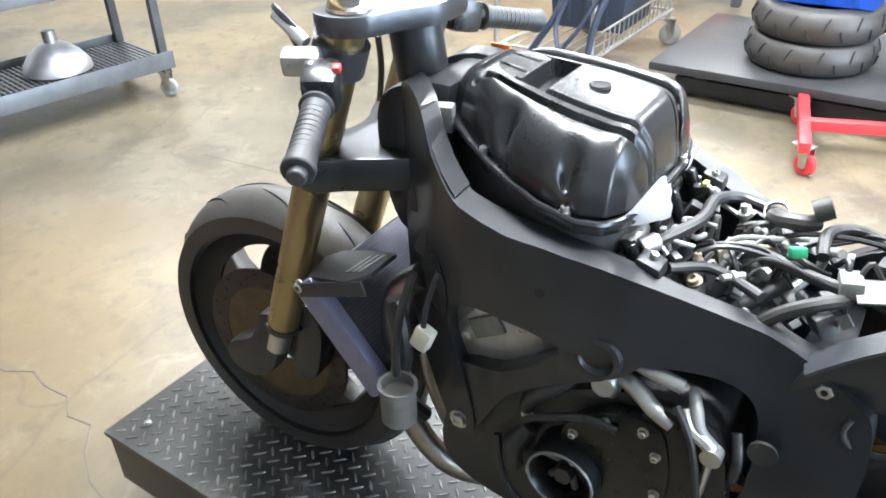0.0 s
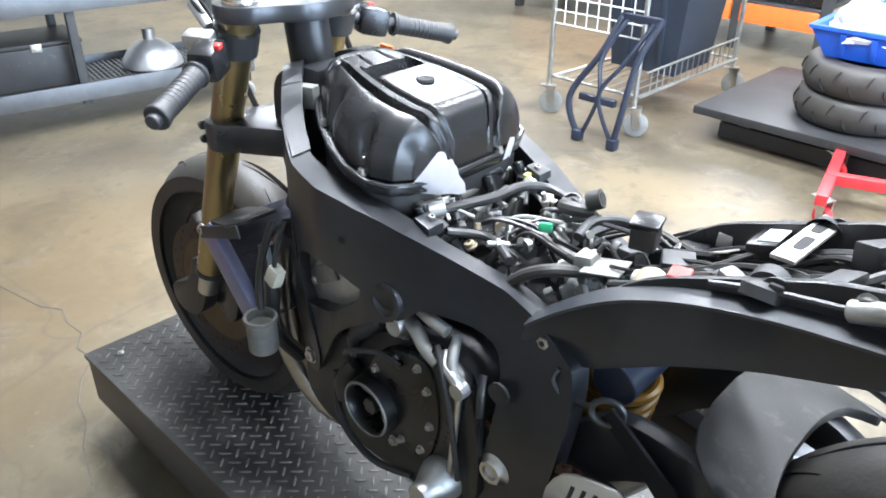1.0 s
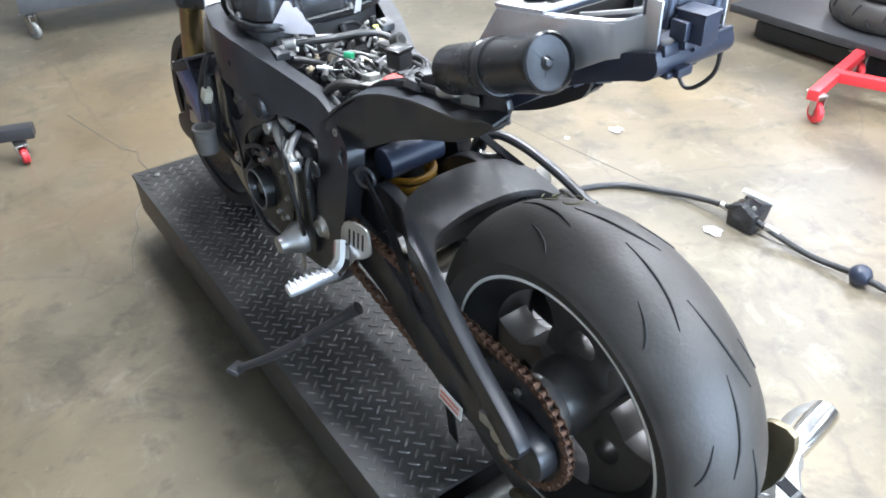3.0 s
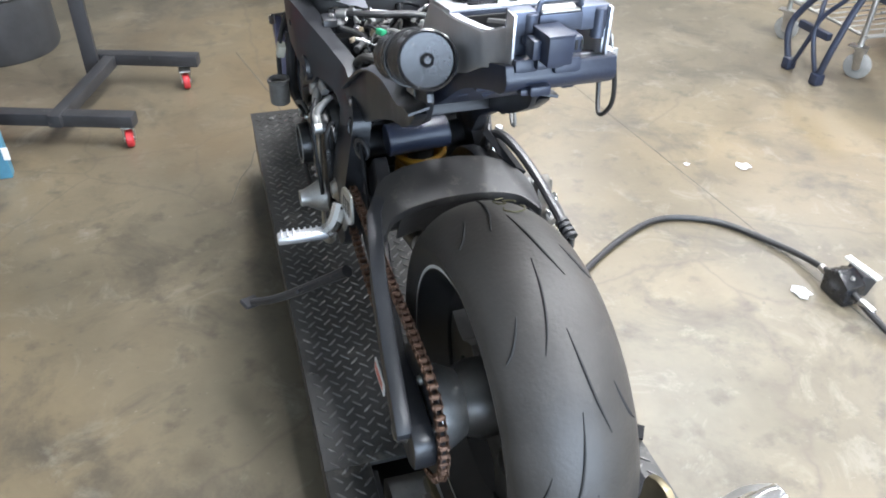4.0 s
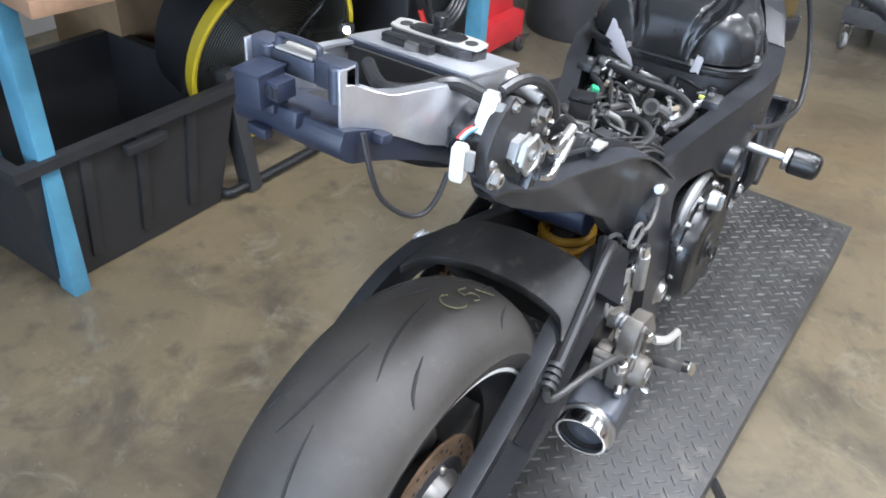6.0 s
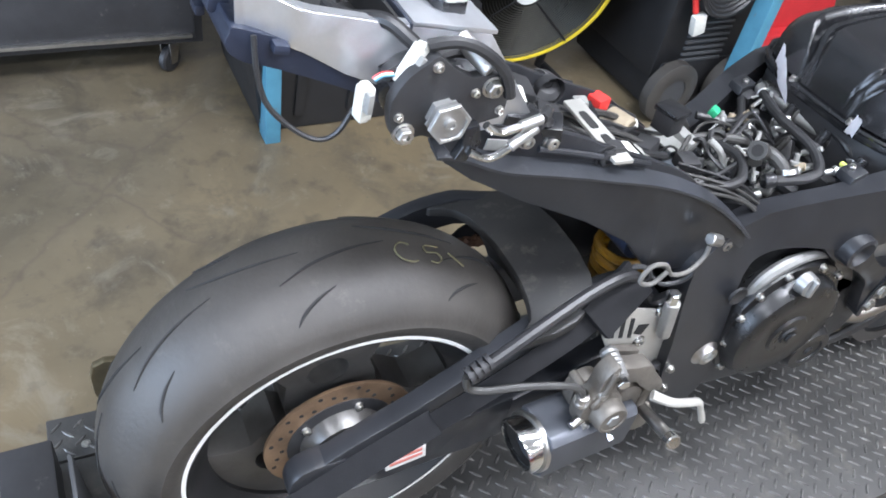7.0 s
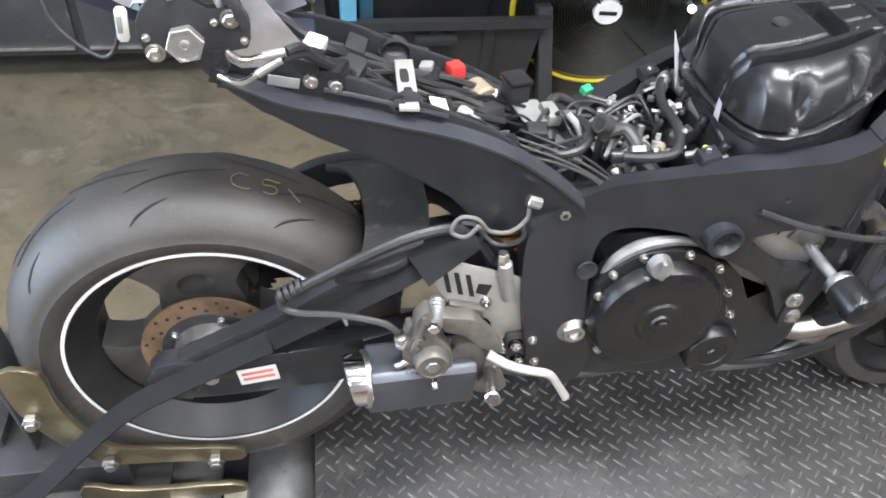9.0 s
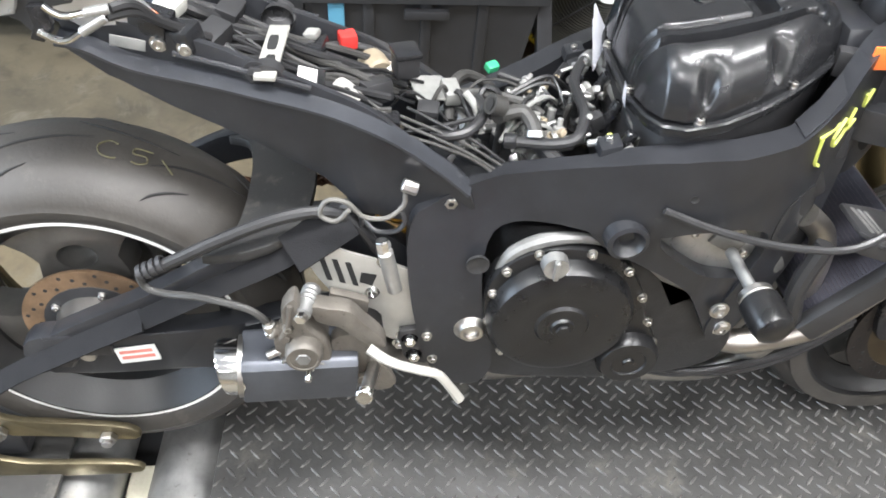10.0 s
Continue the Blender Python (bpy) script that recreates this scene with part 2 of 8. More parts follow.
M_FLOOR = floor_material()
M_JOINT = mat("joint_filler", (0.1, 0.09, 0.073), 0.7, 0, 0.3, 30)
M_WALL = mat("painted_wall", (0.3, 0.295, 0.275), 0.8, var=0.1, scale=2)
M_CEIL = mat("ceiling_paint", (0.6, 0.6, 0.58), 0.9, var=0.08, scale=2)
M_TREADPLATE = mat("black_tread_plate", (0.048, 0.047, 0.045), 0.48, 0.25, 0.45, 4, 0.5, 120, wear=0.55, wearcol=(0.1, 0.095, 0.083))
M_TREAD = mat("worn_tread_bar", (0.15, 0.146, 0.14), 0.38, 0.55, 0.45, 8, 0.3, 260, wear=0.55, wearcol=(0.4, 0.39, 0.37))
M_STEELBLACK = mat("black_painted_steel", (0.03, 0.03, 0.032), 0.45, 0.0, 0.3, 6, 0.2, 120, wear=0.25, wearcol=(0.12, 0.11, 0.1))
M_FRAME = mat("satin_black_frame", (0.018, 0.0188, 0.0215), 0.34, 0.0, 0.3, 9, 0.12, 400, wear=0.22, wearcol=(0.034, 0.034, 0.035), spec=0.45)
# scuffed; its grazing sheen is also put into this lighter tone
M_LEDGE = mat("scuffed_sheen_ledge", (0.03, 0.032, 0.037), 0.32, 0.0, 0.25, 16, 0.15, 300, wear=0.3, wearcol=(0.07, 0.072, 0.078))
M_BLACKPL = mat("black_plastic", (0.014, 0.0143, 0.0158), 0.26, 0.0, 0.2, 14, 0.1, 300, wear=0.12, wearcol=(0.06, 0.06, 0.06))
M_AIRBOX = mat("satin_moulded_plastic", (0.013, 0.0133, 0.0145), 0.25, 0.0, 0.25, 12, 0.16, 260, wear=0.25, wearcol=(0.035, 0.035, 0.035), spec=0.55)
M_MATTBLACK = mat("matt_black_plastic", (0.022, 0.022, 0.0235), 0.5, 0.0, 0.3, 20, 0.2, 250, wear=0.2, wearcol=(0.045, 0.043, 0.04))
# the blue stands for door daylight on the dark tail plastic
M_NAVYPL = mat("dusty_dark_plastic", (0.015, 0.02, 0.037), 0.42, 0.0, 0.3, 14, 0.2, 250, wear=0.3, wearcol=(0.035, 0.042, 0.066))
M_RUBBER = mat("tyre_rubber", (0.04, 0.0365, 0.0325), 0.5, 0.0, 0.3, 7, 0.5, 140, wear=0.42, wearcol=(0.06, 0.055, 0.047))
# near-black, also stands for the shade inside holes, slots and the tail
M_GROOVE = mat("tread_groove", (0.012, 0.012, 0.012), 0.8, 0, 0.2, 20)
M_DUSTYPL = mat("dusty_black_plastic", (0.02, 0.0195, 0.019), 0.5, 0.0, 0.3, 10, 0.2, 250, wear=0.5, wearcol=(0.06, 0.055, 0.047))
M_HOSE = mat("rubber_hose", (0.018, 0.018, 0.019), 0.4, 0.0, 0.25, 25, 0.2, 200)
M_DUSTYHOSE = mat("dusty_rubber_hose", (0.034, 0.033, 0.031), 0.5, 0.0, 0.3, 25, 0.2, 200)
M_RIM = mat("dusty_black_cast_wheel", (0.026, 0.026, 0.027), 0.46, 0.1, 0.3, 12, 0.2, 250, wear=0.4, wearcol=(0.05, 0.048, 0.044))
M_WHITE = mat("white_paint", (0.75, 0.75, 0.73), 0.4, 0, 0.08, 20)
M_ALU = mat("brushed_aluminium", (0.68, 0.695, 0.73), 0.38, 0.9, 0.12, 16, 0.15, 300)
# aluminium in daylight; its bluish darker look is put into the colour
M_TAILMETAL = mat("daylit_tail_metal", (0.08, 0.09, 0.12), 0.45, 0.7, 0.2, 24, 0.2, 260)
M_CASTALU = mat("cast_aluminium", (0.42, 0.42, 0.41), 0.42, 0.85, 0.2, 22, 0.35, 260, wear=0.25, wearcol=(0.2, 0.19, 0.17))
M_CHROME = mat("polished_steel", (0.72, 0.72, 0.72), 0.16, 1.0, 0.08, 20, 0.05)
M_STEEL = mat("steel_bolt", (0.5, 0.49, 0.47), 0.33, 1.0, 0.2, 40, 0.1)
M_BRASS = mat("zinc_brass_plate", (0.2, 0.172, 0.11), 0.36, 0.85, 0.3, 14, 0.15, wear=0.4, wearcol=(0.1, 0.083, 0.05))
M_DISC = mat("rusty_brake_disc", (0.3, 0.2, 0.125), 0.45, 0.75, 0.3, 26, 0.3, 200, wear=0.3, wearcol=(0.2, 0.1, 0.05))
M_FRONTDISC = mat("dark_brake_disc", (0.05, 0.044, 0.04), 0.42, 0.8, 0.3, 26, 0.3, 200)
M_MUFFLER = mat("satin_grey_steel", (0.075, 0.08, 0.092), 0.42, 0.6, 0.25, 10, 0.15, 200)
M_CHAIN = mat("rusty_chain", (0.15, 0.085, 0.055), 0.5, 0.6, 0.4, 40, 0.3)
M_GOLD = mat("gold_fork_tube", (0.34, 0.27, 0.14), 0.3, 0.9, 0.12, 14, 0.05)
M_ENGINE = mat("dark_engine_casting", (0.036, 0.036, 0.037), 0.42, 0.4, 0.3, 22, 0.4, 260, wear=0.3, wearcol=(0.11, 0.105, 0.1))
M_ENGGREY = mat("grey_engine_casting", (0.2, 0.2, 0.195), 0.5, 0.6, 0.3, 22, 0.4, 260, wear=0.3, wearcol=(0.1, 0.09, 0.08))
M_COVER = mat("black_engine_cover", (0.01, 0.01, 0.0105), 0.3, 0.0, 0.3, 22, 0.2, 260, wear=0.12, wearcol=(0.05, 0.047, 0.043), spec=0.38)
M_EXH = mat("exhaust_steel", (0.36, 0.34, 0.31), 0.35, 0.95, 0.25, 14, 0.1, wear=0.35, wearcol=(0.18, 0.14, 0.1))
M_SPRING = mat("yellow_spring", (0.26, 0.14, 0.014), 0.4, 0, 0.15, 30)
M_RED = mat("red_plastic", (0.55, 0.035, 0.03), 0.4, 0, 0.12, 30)
M_REDPAINT = mat("red_painted_steel", (0.5, 0.03, 0.035), 0.4, 0, 0.15, 12, wear=0.2, wearcol=(0.2, 0.03, 0.03))
M_WHITEPL = mat("white_connector_plastic", (0.55, 0.545, 0.5), 0.45, 0, 0.1, 40)
M_PAPER = mat("white_shop_paper", (0.74, 0.74, 0.78), 0.85, 0, 0.08, 30, 0.3)
M_LABEL = mat("label_red", (0.6, 0.2, 0.16), 0.5, 0, 0.1, 30)
M_STRAP = mat("black_webbing", (0.012, 0.012, 0.013), 0.8, 0, 0.25, 30, 0.6, 600, spec=0.15)
M_YELLOW = mat("yellow_fan_ring", (0.52, 0.4, 0.02), 0.4, 0, 0.12, 10)
M_FANBLACK = mat("dark_fan_steel", (0.014, 0.014, 0.015), 0.5, 0.3, 0.2, 10)
M_GRILLE = mat("dusty_grille_wire", (0.045, 0.043, 0.034), 0.5, 0.5, 0.3, 20)
M_GALV = mat("galvanised_wire", (0.42, 0.42, 0.4), 0.4, 0.9, 0.2, 30)
M_BLUEPOST = mat("blue_painted_steel", (0.075, 0.22, 0.31), 0.45, 0, 0.2, 8, wear=0.25, wearcol=(0.12, 0.17, 0.2))
M_WOOD = mat("worn_bench_wood", (0.2, 0.12, 0.07), 0.6, 0, 0.35, 9, 0.3, 90)
M_GREYSTEEL = mat("grey_shelf_steel", (0.13, 0.136, 0.145), 0.42, 0.6, 0.2, 8, wear=0.2, wearcol=(0.2, 0.2, 0.19))
M_DARKSTEEL = mat("dark_shelf_steel", (0.06, 0.062, 0.065), 0.5, 0.3, 0.25, 8)
M_BLUETARP = mat("blue_plastic", (0.02, 0.09, 0.5), 0.45, 0, 0.2, 8)
M_WHITETARP = mat("pale_plastic_sheet", (0.65, 0.68, 0.75), 0.45, 0, 0.12, 8)
M_NAVYBIN = mat("navy_bin_plastic", (0.02, 0.028, 0.045), 0.5, 0, 0.2, 8)
M_ORANGE = mat("orange_paint", (0.75, 0.16, 0.03), 0.45, 0, 0.12, 8)
M_YGREEN = mat("yellow_green_paint_pen", (0.6, 0.66, 0.14), 0.5, 0, 0.12, 30)
M_CHALK = mat("yellow_chalk", (0.1, 0.092, 0.05), 0.9, 0, 0.35, 60)
M_GREEN = mat("green_plastic", (0.03, 0.3, 0.14), 0.4, 0, 0.1, 30)
M_FIN = mat("radiator_fin_metal", (0.12, 0.12, 0.15), 0.45, 0.7, 0.2, 40, 0.3)
M_TANK = mat("violet_grey_metal", (0.2, 0.2, 0.3), 0.4, 0.5, 0.15, 20, 0.15)
M_POT = mat("dusty_grey_pot", (0.12, 0.115, 0.105), 0.6, 0, 0.3, 30)
M_GREYPOT = mat("dull_grey_plastic", (0.2, 0.2, 0.19), 0.6, 0, 0.2, 30)
M_SATIN = mat("satin_silver_plate", (0.5, 0.49, 0.455), 0.42, 0.55, 0.12, 20, 0.1, 300)
M_CALIPER = mat("brown_grey_casting", (0.13, 0.118, 0.102), 0.5, 0.4, 0.3, 24, 0.5, 240, wear=0.35, wearcol=(0.05, 0.044, 0.037))
M_BLOCK = mat("pale_worn_block", (0.42, 0.4, 0.32), 0.7, 0, 0.25, 14, 0.3, 120, wear=0.3, wearcol=(0.2, 0.17, 0.12))
M_TUBE = emit("lamp_tube", (1.0, 0.95, 0.85), 9.0)
M_LED = emit("led_glass", (0.85, 0.92, 1.0), 160.0)
M_CLAMP = mat("dark_anodised_clamp", (0.07, 0.072, 0.078), 0.3, 0.7, 0.2, 14, 0.1, 300)
# dusty casting, its tone lightened for the door daylight it catches
M_SPOKE = mat("dusty_daylit_spoke", (0.095, 0.091, 0.086), 0.32, 0.45, 0.3, 12, 0.15, 250, wear=0.35, wearcol=(0.1, 0.094, 0.085))
M_CARRIER = mat("dull_bronze_carrier", (0.1, 0.076, 0.045), 0.42, 0.8, 0.3, 24, 0.2, 260)
M_BARREL = mat("dirty_black_barrel", (0.012, 0.012, 0.0125), 0.42, 0.1, 0.4, 12, 0.2, 250)
M_BEIGE = mat("dull_beige_plastic", (0.24, 0.2, 0.14), 0.55, 0, 0.25, 30)
M_TUB = mat("black_tub_plastic", (0.016, 0.016, 0.017), 0.5, 0, 0.25, 12, 0.2, 200)
M_CARTON = mat("brown_cardboard", (0.26, 0.17, 0.09), 0.8, 0, 0.2, 12)


# ---- the workshop: floor, walls, ceiling ----
def structure(name, bm, material, label, category):
    return tagged(part(name, bm, material), label, category, kind="structure")


X0, X1, Y0, Y1 = -3.2, 7.5, -5.2, 7.0
fl = B()
bmesh.ops.create_grid(fl, x_segments=2, y_segments=2, size=0.5)
bmesh.ops.scale(fl, vec=(X1 - X0 + 0.4, Y1 - Y0 + 0.4, 1), verts=fl.verts)
bmesh.ops.translate(fl, vec=((X0 + X1) / 2, (Y0 + Y1) / 2, 0), verts=fl.verts)
floor = structure("floor", fl, M_FLOOR, "stained tan concrete workshop floor with cracks", "floor")
# unseen ceiling and walls, added to close the room and bounce light
structure("ceiling", box(((X0 + X1) / 2, (Y0 + Y1) / 2, CEIL + 0.1), (X1 - X0 + 0.4, Y1 - Y0 + 0.4, 0.2), 0), M_CEIL, "plain pale ceiling added out of view", "ceiling")
structure("wall_west", box((X0 - 0.1, (Y0 + Y1) / 2, CEIL / 2), (0.2, Y1 - Y0 + 0.4, CEIL - 0.004), 0), M_WALL, "plain painted wall added out of view", "wall")
structure("wall_east", box((X1 + 0.1, (Y0 + Y1) / 2, CEIL / 2), (0.2, Y1 - Y0 + 0.4, CEIL - 0.004), 0), M_WALL, "plain painted wall added out of view", "wall")
structure("wall_north", box(((X0 + X1) / 2, Y1 + 0.1, CEIL / 2), (X1 - X0 - 0.004, 0.2, CEIL - 0.004), 0), M_WALL, "plain painted wall added out of view", "wall")
sw = box(((X0 - 1.7) / 2, Y0 - 0.1, CEIL / 2), (-1.7 - X0, 0.2, CEIL - 0.004), 0)
join(sw, box(((X1 + 2.9) / 2, Y0 - 0.1, CEIL / 2), (X1 - 2.9, 0.2, CEIL - 0.004), 0))
join(sw, box((0.6, Y0 - 0.1, (CEIL + 2.8) / 2), (4.6 - 0.004, 0.2, CEIL - 2.8 - 0.004), 0))
structure("wall_south", sw, M_WALL, "painted wall added out of view with an open roller door", "wall")

# fittings for the added, unseen tube lamps
for lx, ly in LAMPS:
    t = thing("unseen_ceiling_lamp", "white tube lamp added under the unseen ceiling", "ceiling lamp", group="ceiling lamps")
    part("housing", box((lx, ly, CEIL - 0.05), (0.3, 1.3, 0.08), 0.01), M_WHITE, t)
    for dx in (-0.07, 0.07):
        part("lamp_tube", rod((lx + dx, ly - 0.6, CEIL - 0.115), (lx + dx, ly + 0.6, CEIL - 0.115), 0.016), M_TUBE, t)

# ---- the low steel platform under the motorcycle ----
DECK = pose(0.055, 1.05, 0.25, -0.75, 0, -1.7)  # its top's middle
DW, DL = 0.635, 1.46
deck = thing("steel_platform", "low black steel platform with diamond tread plate top", "platform")


def deck_part(name, bm, material, label=""):
    bm.transform(DECK)
    return part(name, bm, material, deck, label)


DY0, DY1 = -1.46, 0.735
plate = B()
for bx in ((0, (DY1 - 0.90) / 2, -0.006, DW, DY1 + 0.90, 0.012), (0.272, (DY0 - 0.9) / 2, -0.006, 0.09, -0.9 - DY0, 0.012), (-0.272, (DY0 - 0.9) / 2, -0.006, 0.09, -0.9 - DY0, 0.012), (0, DY0 + 0.15, -0.006, DW - 0.19, 0.3, 0.012)):
    join(plate, box(bx[:3], bx[3:], 0.003))
deck_part("tread_plate", plate, M_TREADPLATE)
for sx in (-1, 1):
    deck_part("side_rail", box((sx * (DW / 2 - 0.012), (DY0 + DY1) / 2, -0.072), (0.02, DY1 - DY0 - 0.03, 0.118), 0.004), M_STEELBLACK)
deck_part("front_rail", box((0, DY1 - 0.012, -0.072), (DW - 0.05, 0.02, 0.118), 0.004), M_STEELBLACK)
for sx in (-1, 1):
    deck_part("inner_wall", box((sx * 0.222, (DY0 - 0.9) / 2, -0.115), (0.012, -0.9 - DY0 - 0.02, 0.2), 0.002), M_STEELBLACK)
deck_part("belly_pan", box((0, (DY0 + DY1) / 2, -0.19), (DW - 0.12, DY1 - DY0 - 0.12, 0.09), 0.002), M_STEELBLACK)
# the roller that the rear wheel stands on
for ry in (-1.16, -0.96):
    deck_part("roller", lathe([(-0.2, 0), (-0.2, 0.075), (0.2, 0.075), (0.2, 0)], (0, ry, -0.105), 40), M_CASTALU, "knurled steel roller")
for sy in (DY1 - 0.06, DY0 + 0.06):
    for sx in (-0.25, 0.25):
        deck_part("bolt", hexbolt((sx, sy, 0.001), (0, 0, 1), 0.006, 0.003), M_STEEL)


# ---- things round the platform ----
def castor(c, r, parent, yaw=0.0, wheelmat=None, tall=None):
    """A swivel castor whose wheel stands on the floor at c."""
    m = pose(c[0], c[1], 0, 0, 0, yaw)
    tall = tall or r * 2.6

    def go(bm):
        bm.transform(m)
        return bm

    w = part("castor_wheel", go(lathe([(-0.014, r * 0.3), (-0.014, r * 0.85), (-0.009, r), (0.009, r), (0.014, r * 0.85), (0.014, r * 0.3)], (0, 0, r), 28, closed=True)), wheelmat or M_GREYPOT, parent)
    part("wheel_hub", go(lathe([(-0.02, 0), (-0.02, r * 0.32), (0.02, r * 0.32), (0.02, 0)], (0, 0, r), 16)), M_STEEL, w)
    f = B()
    for sx in (-0.02, 0.02):
        join(f, prism([(-0.014, r * 0.75), (0.014, r * 0.75), (0.03, tall - 0.01), (0.06, tall), (-0.02, tall)], sx - 0.002, sx + 0.002, 0.0008))
    join(f, box((0, 0.02, tall), (0.05, 0.085, 0.006), 0.001))
    part("castor_fork", go(f), M_STEEL, parent)


# steel rack on castors, with a perforated lower tray
RK = pose(-0.09, 4.09, 0, 0, 0, -10.5)
rack = thing("steel_rack", "grey steel rack on castors with perforated trays", "rack")


def at_rack(bm):
    bm.transform(RK)
    return bm


RL, RD = 1.76, 0.52
for k, (z, mt) in enumerate(((0.19, M_GREYSTEEL), (0.62, M_GREYSTEEL))):
    tray = box((RL / 2, RD / 2, z - 0.02), (RL, RD, 0.012), 0.002)
    tp = part("tray", at_rack(tray), mt, rack)
    for y in (0.0, RD):
        part("tray_edge", at_rack(box((RL / 2, y, z), (RL + 0.02, 0.012, 0.085), 0.003)), mt, tp)
    bars = B()
    for i in range(70):
        join(bars, box((0.02 + i * (RL - 0.04) / 69, RD / 2, z + 0.005), (0.012, RD - 0.05, 0.006), 0))
    for j in range(9):
        join(bars, box((RL / 2, 0.04 + j * (RD - 0.08) / 8, z + 0.0), (RL - 0.04, 0.01, 0.006), 0))
    tagged(part("grating", at_rack(bars), M_GREYSTEEL, tp), kind="stuff")
for px in (0.03, RL / 2, RL - 0.03):
    for py in (0.03, RD - 0.03):
        part("post", at_rack(box((px, py, 0.62), (0.04, 0.04, 1.0), 0.003)), M_DARKSTEEL, rack)
for px in (0.03, RL - 0.03):
    for py in (0.03, RD - 0.03):
        q = RK @ Vector((px, py, 0))
        castor(q, 0.045, rack, 25, tall=0.13)
for px, w, h, mt in ((0.25, 0.36, 0.16, M_BLACKPL), (0.72, 0.42, 0.2, M_STEELBLACK)):
    t = thing("storage_box", "black box on the rack's lower tray", "box", group="boxes on the rack")
    part("body", at_rack(box((px, 0.3, 0.2 + h / 2), (w, 0.34, h), 0.01)), mt, t)
    part("lid", at_rack(box((px, 0.3, 0.212 + h), (w + 0.012, 0.352, 0.02), 0.006)), mt, t)
    part("latch", at_rack(box((px, 0.125, 0.2 + h), (0.05, 0.012, 0.04), 0.003)), M_STEEL, t)
t = thing("aluminium_reflector", "dull aluminium dome reflector lying on the rack", "reflector")
part("shell", at_rack(lathe([(0.0, 0.16), (0.03, 0.155), (0.08, 0.12), (0.12, 0.07), (0.135, 0.03), (0.13, 0.03), (0.115, 0.068), (0.076, 0.116), (0.028, 0.15), (0.004, 0.155)], m=pose(1.3, 0.26, 0.205, 0, -90, 0), closed=True)), M_ALU, t)
part("neck", at_rack(lathe([(0.125, 0.0), (0.125, 0.032), (0.19, 0.032), (0.19, 0)], m=pose(1.3, 0.26, 0.205, 0, -90, 0), seg=24)), M_CASTALU, t)
for px in (0.2, 0.62, 1.1, 1.45):
    t = thing("parts_bin", "dark open parts bin on the rack's upper tray", "bin", group="bins on the rack")
    b = box((px, 0.26, 0.73), (0.3, 0.36, 0.012), 0.002)
    for a in (-0.144, 0.144):
        join(b, box((px + a, 0.26, 0.71), (0.012, 0.36, 0.1), 0.003))
    for a in (-0.174, 0.174):
        join(b, box((px, 0.26 + a, 0.71), (0.276, 0.012, 0.1), 0.003))
    part("tub", at_rack(b), M_MATTBLACK, t)
    part("label_strip", at_rack(box((px, 0.0765, 0.715), (0.12, 0.003, 0.03), 0.001)), M_GREYPOT, t)

# wire cart with castors
cart = thing("wire_cart", "tall galvanised wire cart on grey castors", "cart")
cart_posts = [(2.6, 2.42), (2.6, 1.9), (3.62, 1.86), (3.6, 2.34)]
for cx, cy in cart_posts:
    castor((cx, cy), 0.062, cart, 30, M_GREYPOT, 0.15)
    part("post", rod((cx, cy + 0.02, 0.14), (cx, cy + 0.02, 1.5), 0.013), M_GALV, cart)
for i in range(9):
    y = 1.92 + i * (0.52 / 8)
    part("grid_wire", rod((2.6, y, 0.33 if i in (0, 8) else 0.48), (2.6, y, 1.45), 0.004, 6, 0), M_WHITE, cart)
for j in range(16):
    part("grid_wire", rod((2.597, 1.92, 0.48 + j * 0.065), (2.597, 2.44, 0.48 + j * 0.065), 0.004, 6, 0), M_WHITE, cart)
for j in range(9):
    part("shelf_wire", rod((2.6, 1.92 + j * 0.06, 0.2), (3.6, 1.88 + j * 0.06, 0.2), 0.004, 6, 0), M_GALV, cart)
for a, b in ((0, 1), (1, 2), (2, 3), (3, 0)):
    part("shelf_rim", rod((*cart_posts[a], 0.2), (*cart_posts[b], 0.2), 0.008, 8, 0), M_GALV, cart)
rails = B()
for i in range(15):
    x = 2.68 + i * 0.063
    join(rails, rod((x, 1.89, 0.2), (x, 1.89, 0.32), 0.0035, 6, 0))
join(rails, rod((2.62, 1.89, 0.32), (3.6, 1.87, 0.32), 0.006, 8, 0))
part("side_rail", rails, M_GALV, cart)

t = thing("waste_bin", "dark navy plastic bin with ribbed sides on the cart", "bin")
wb = rings(B(), [[(3.2 + sx * a, 2.12 + sy * b, z) for sx, sy in ((-1, -1), (1, -1), (1, 1), (-1, 1))] for a, b, z in ((0.2, 0.19, 0.212), (0.25, 0.24, 0.8), (0.262, 0.252, 0.8), (0.262, 0.252, 0.83), (0.235, 0.225, 0.83), (0.19, 0.18, 0.25))])
part("tub", bevelled(wb, 0.006), M_NAVYBIN, t)
for k in (-0.1, 0, 0.1):
    part("rib", box((2.972, 2.12 + k, 0.5), (0.02, 0.03, 0.5), 0.006, rot=(0, -4.5, 0)), M_NAVYBIN, t)

# bare motorcycle subframe leaning on the cart
t = thing("loose_subframe", "dark blue-grey tubular subframe leaning on the wire cart", "subframe")
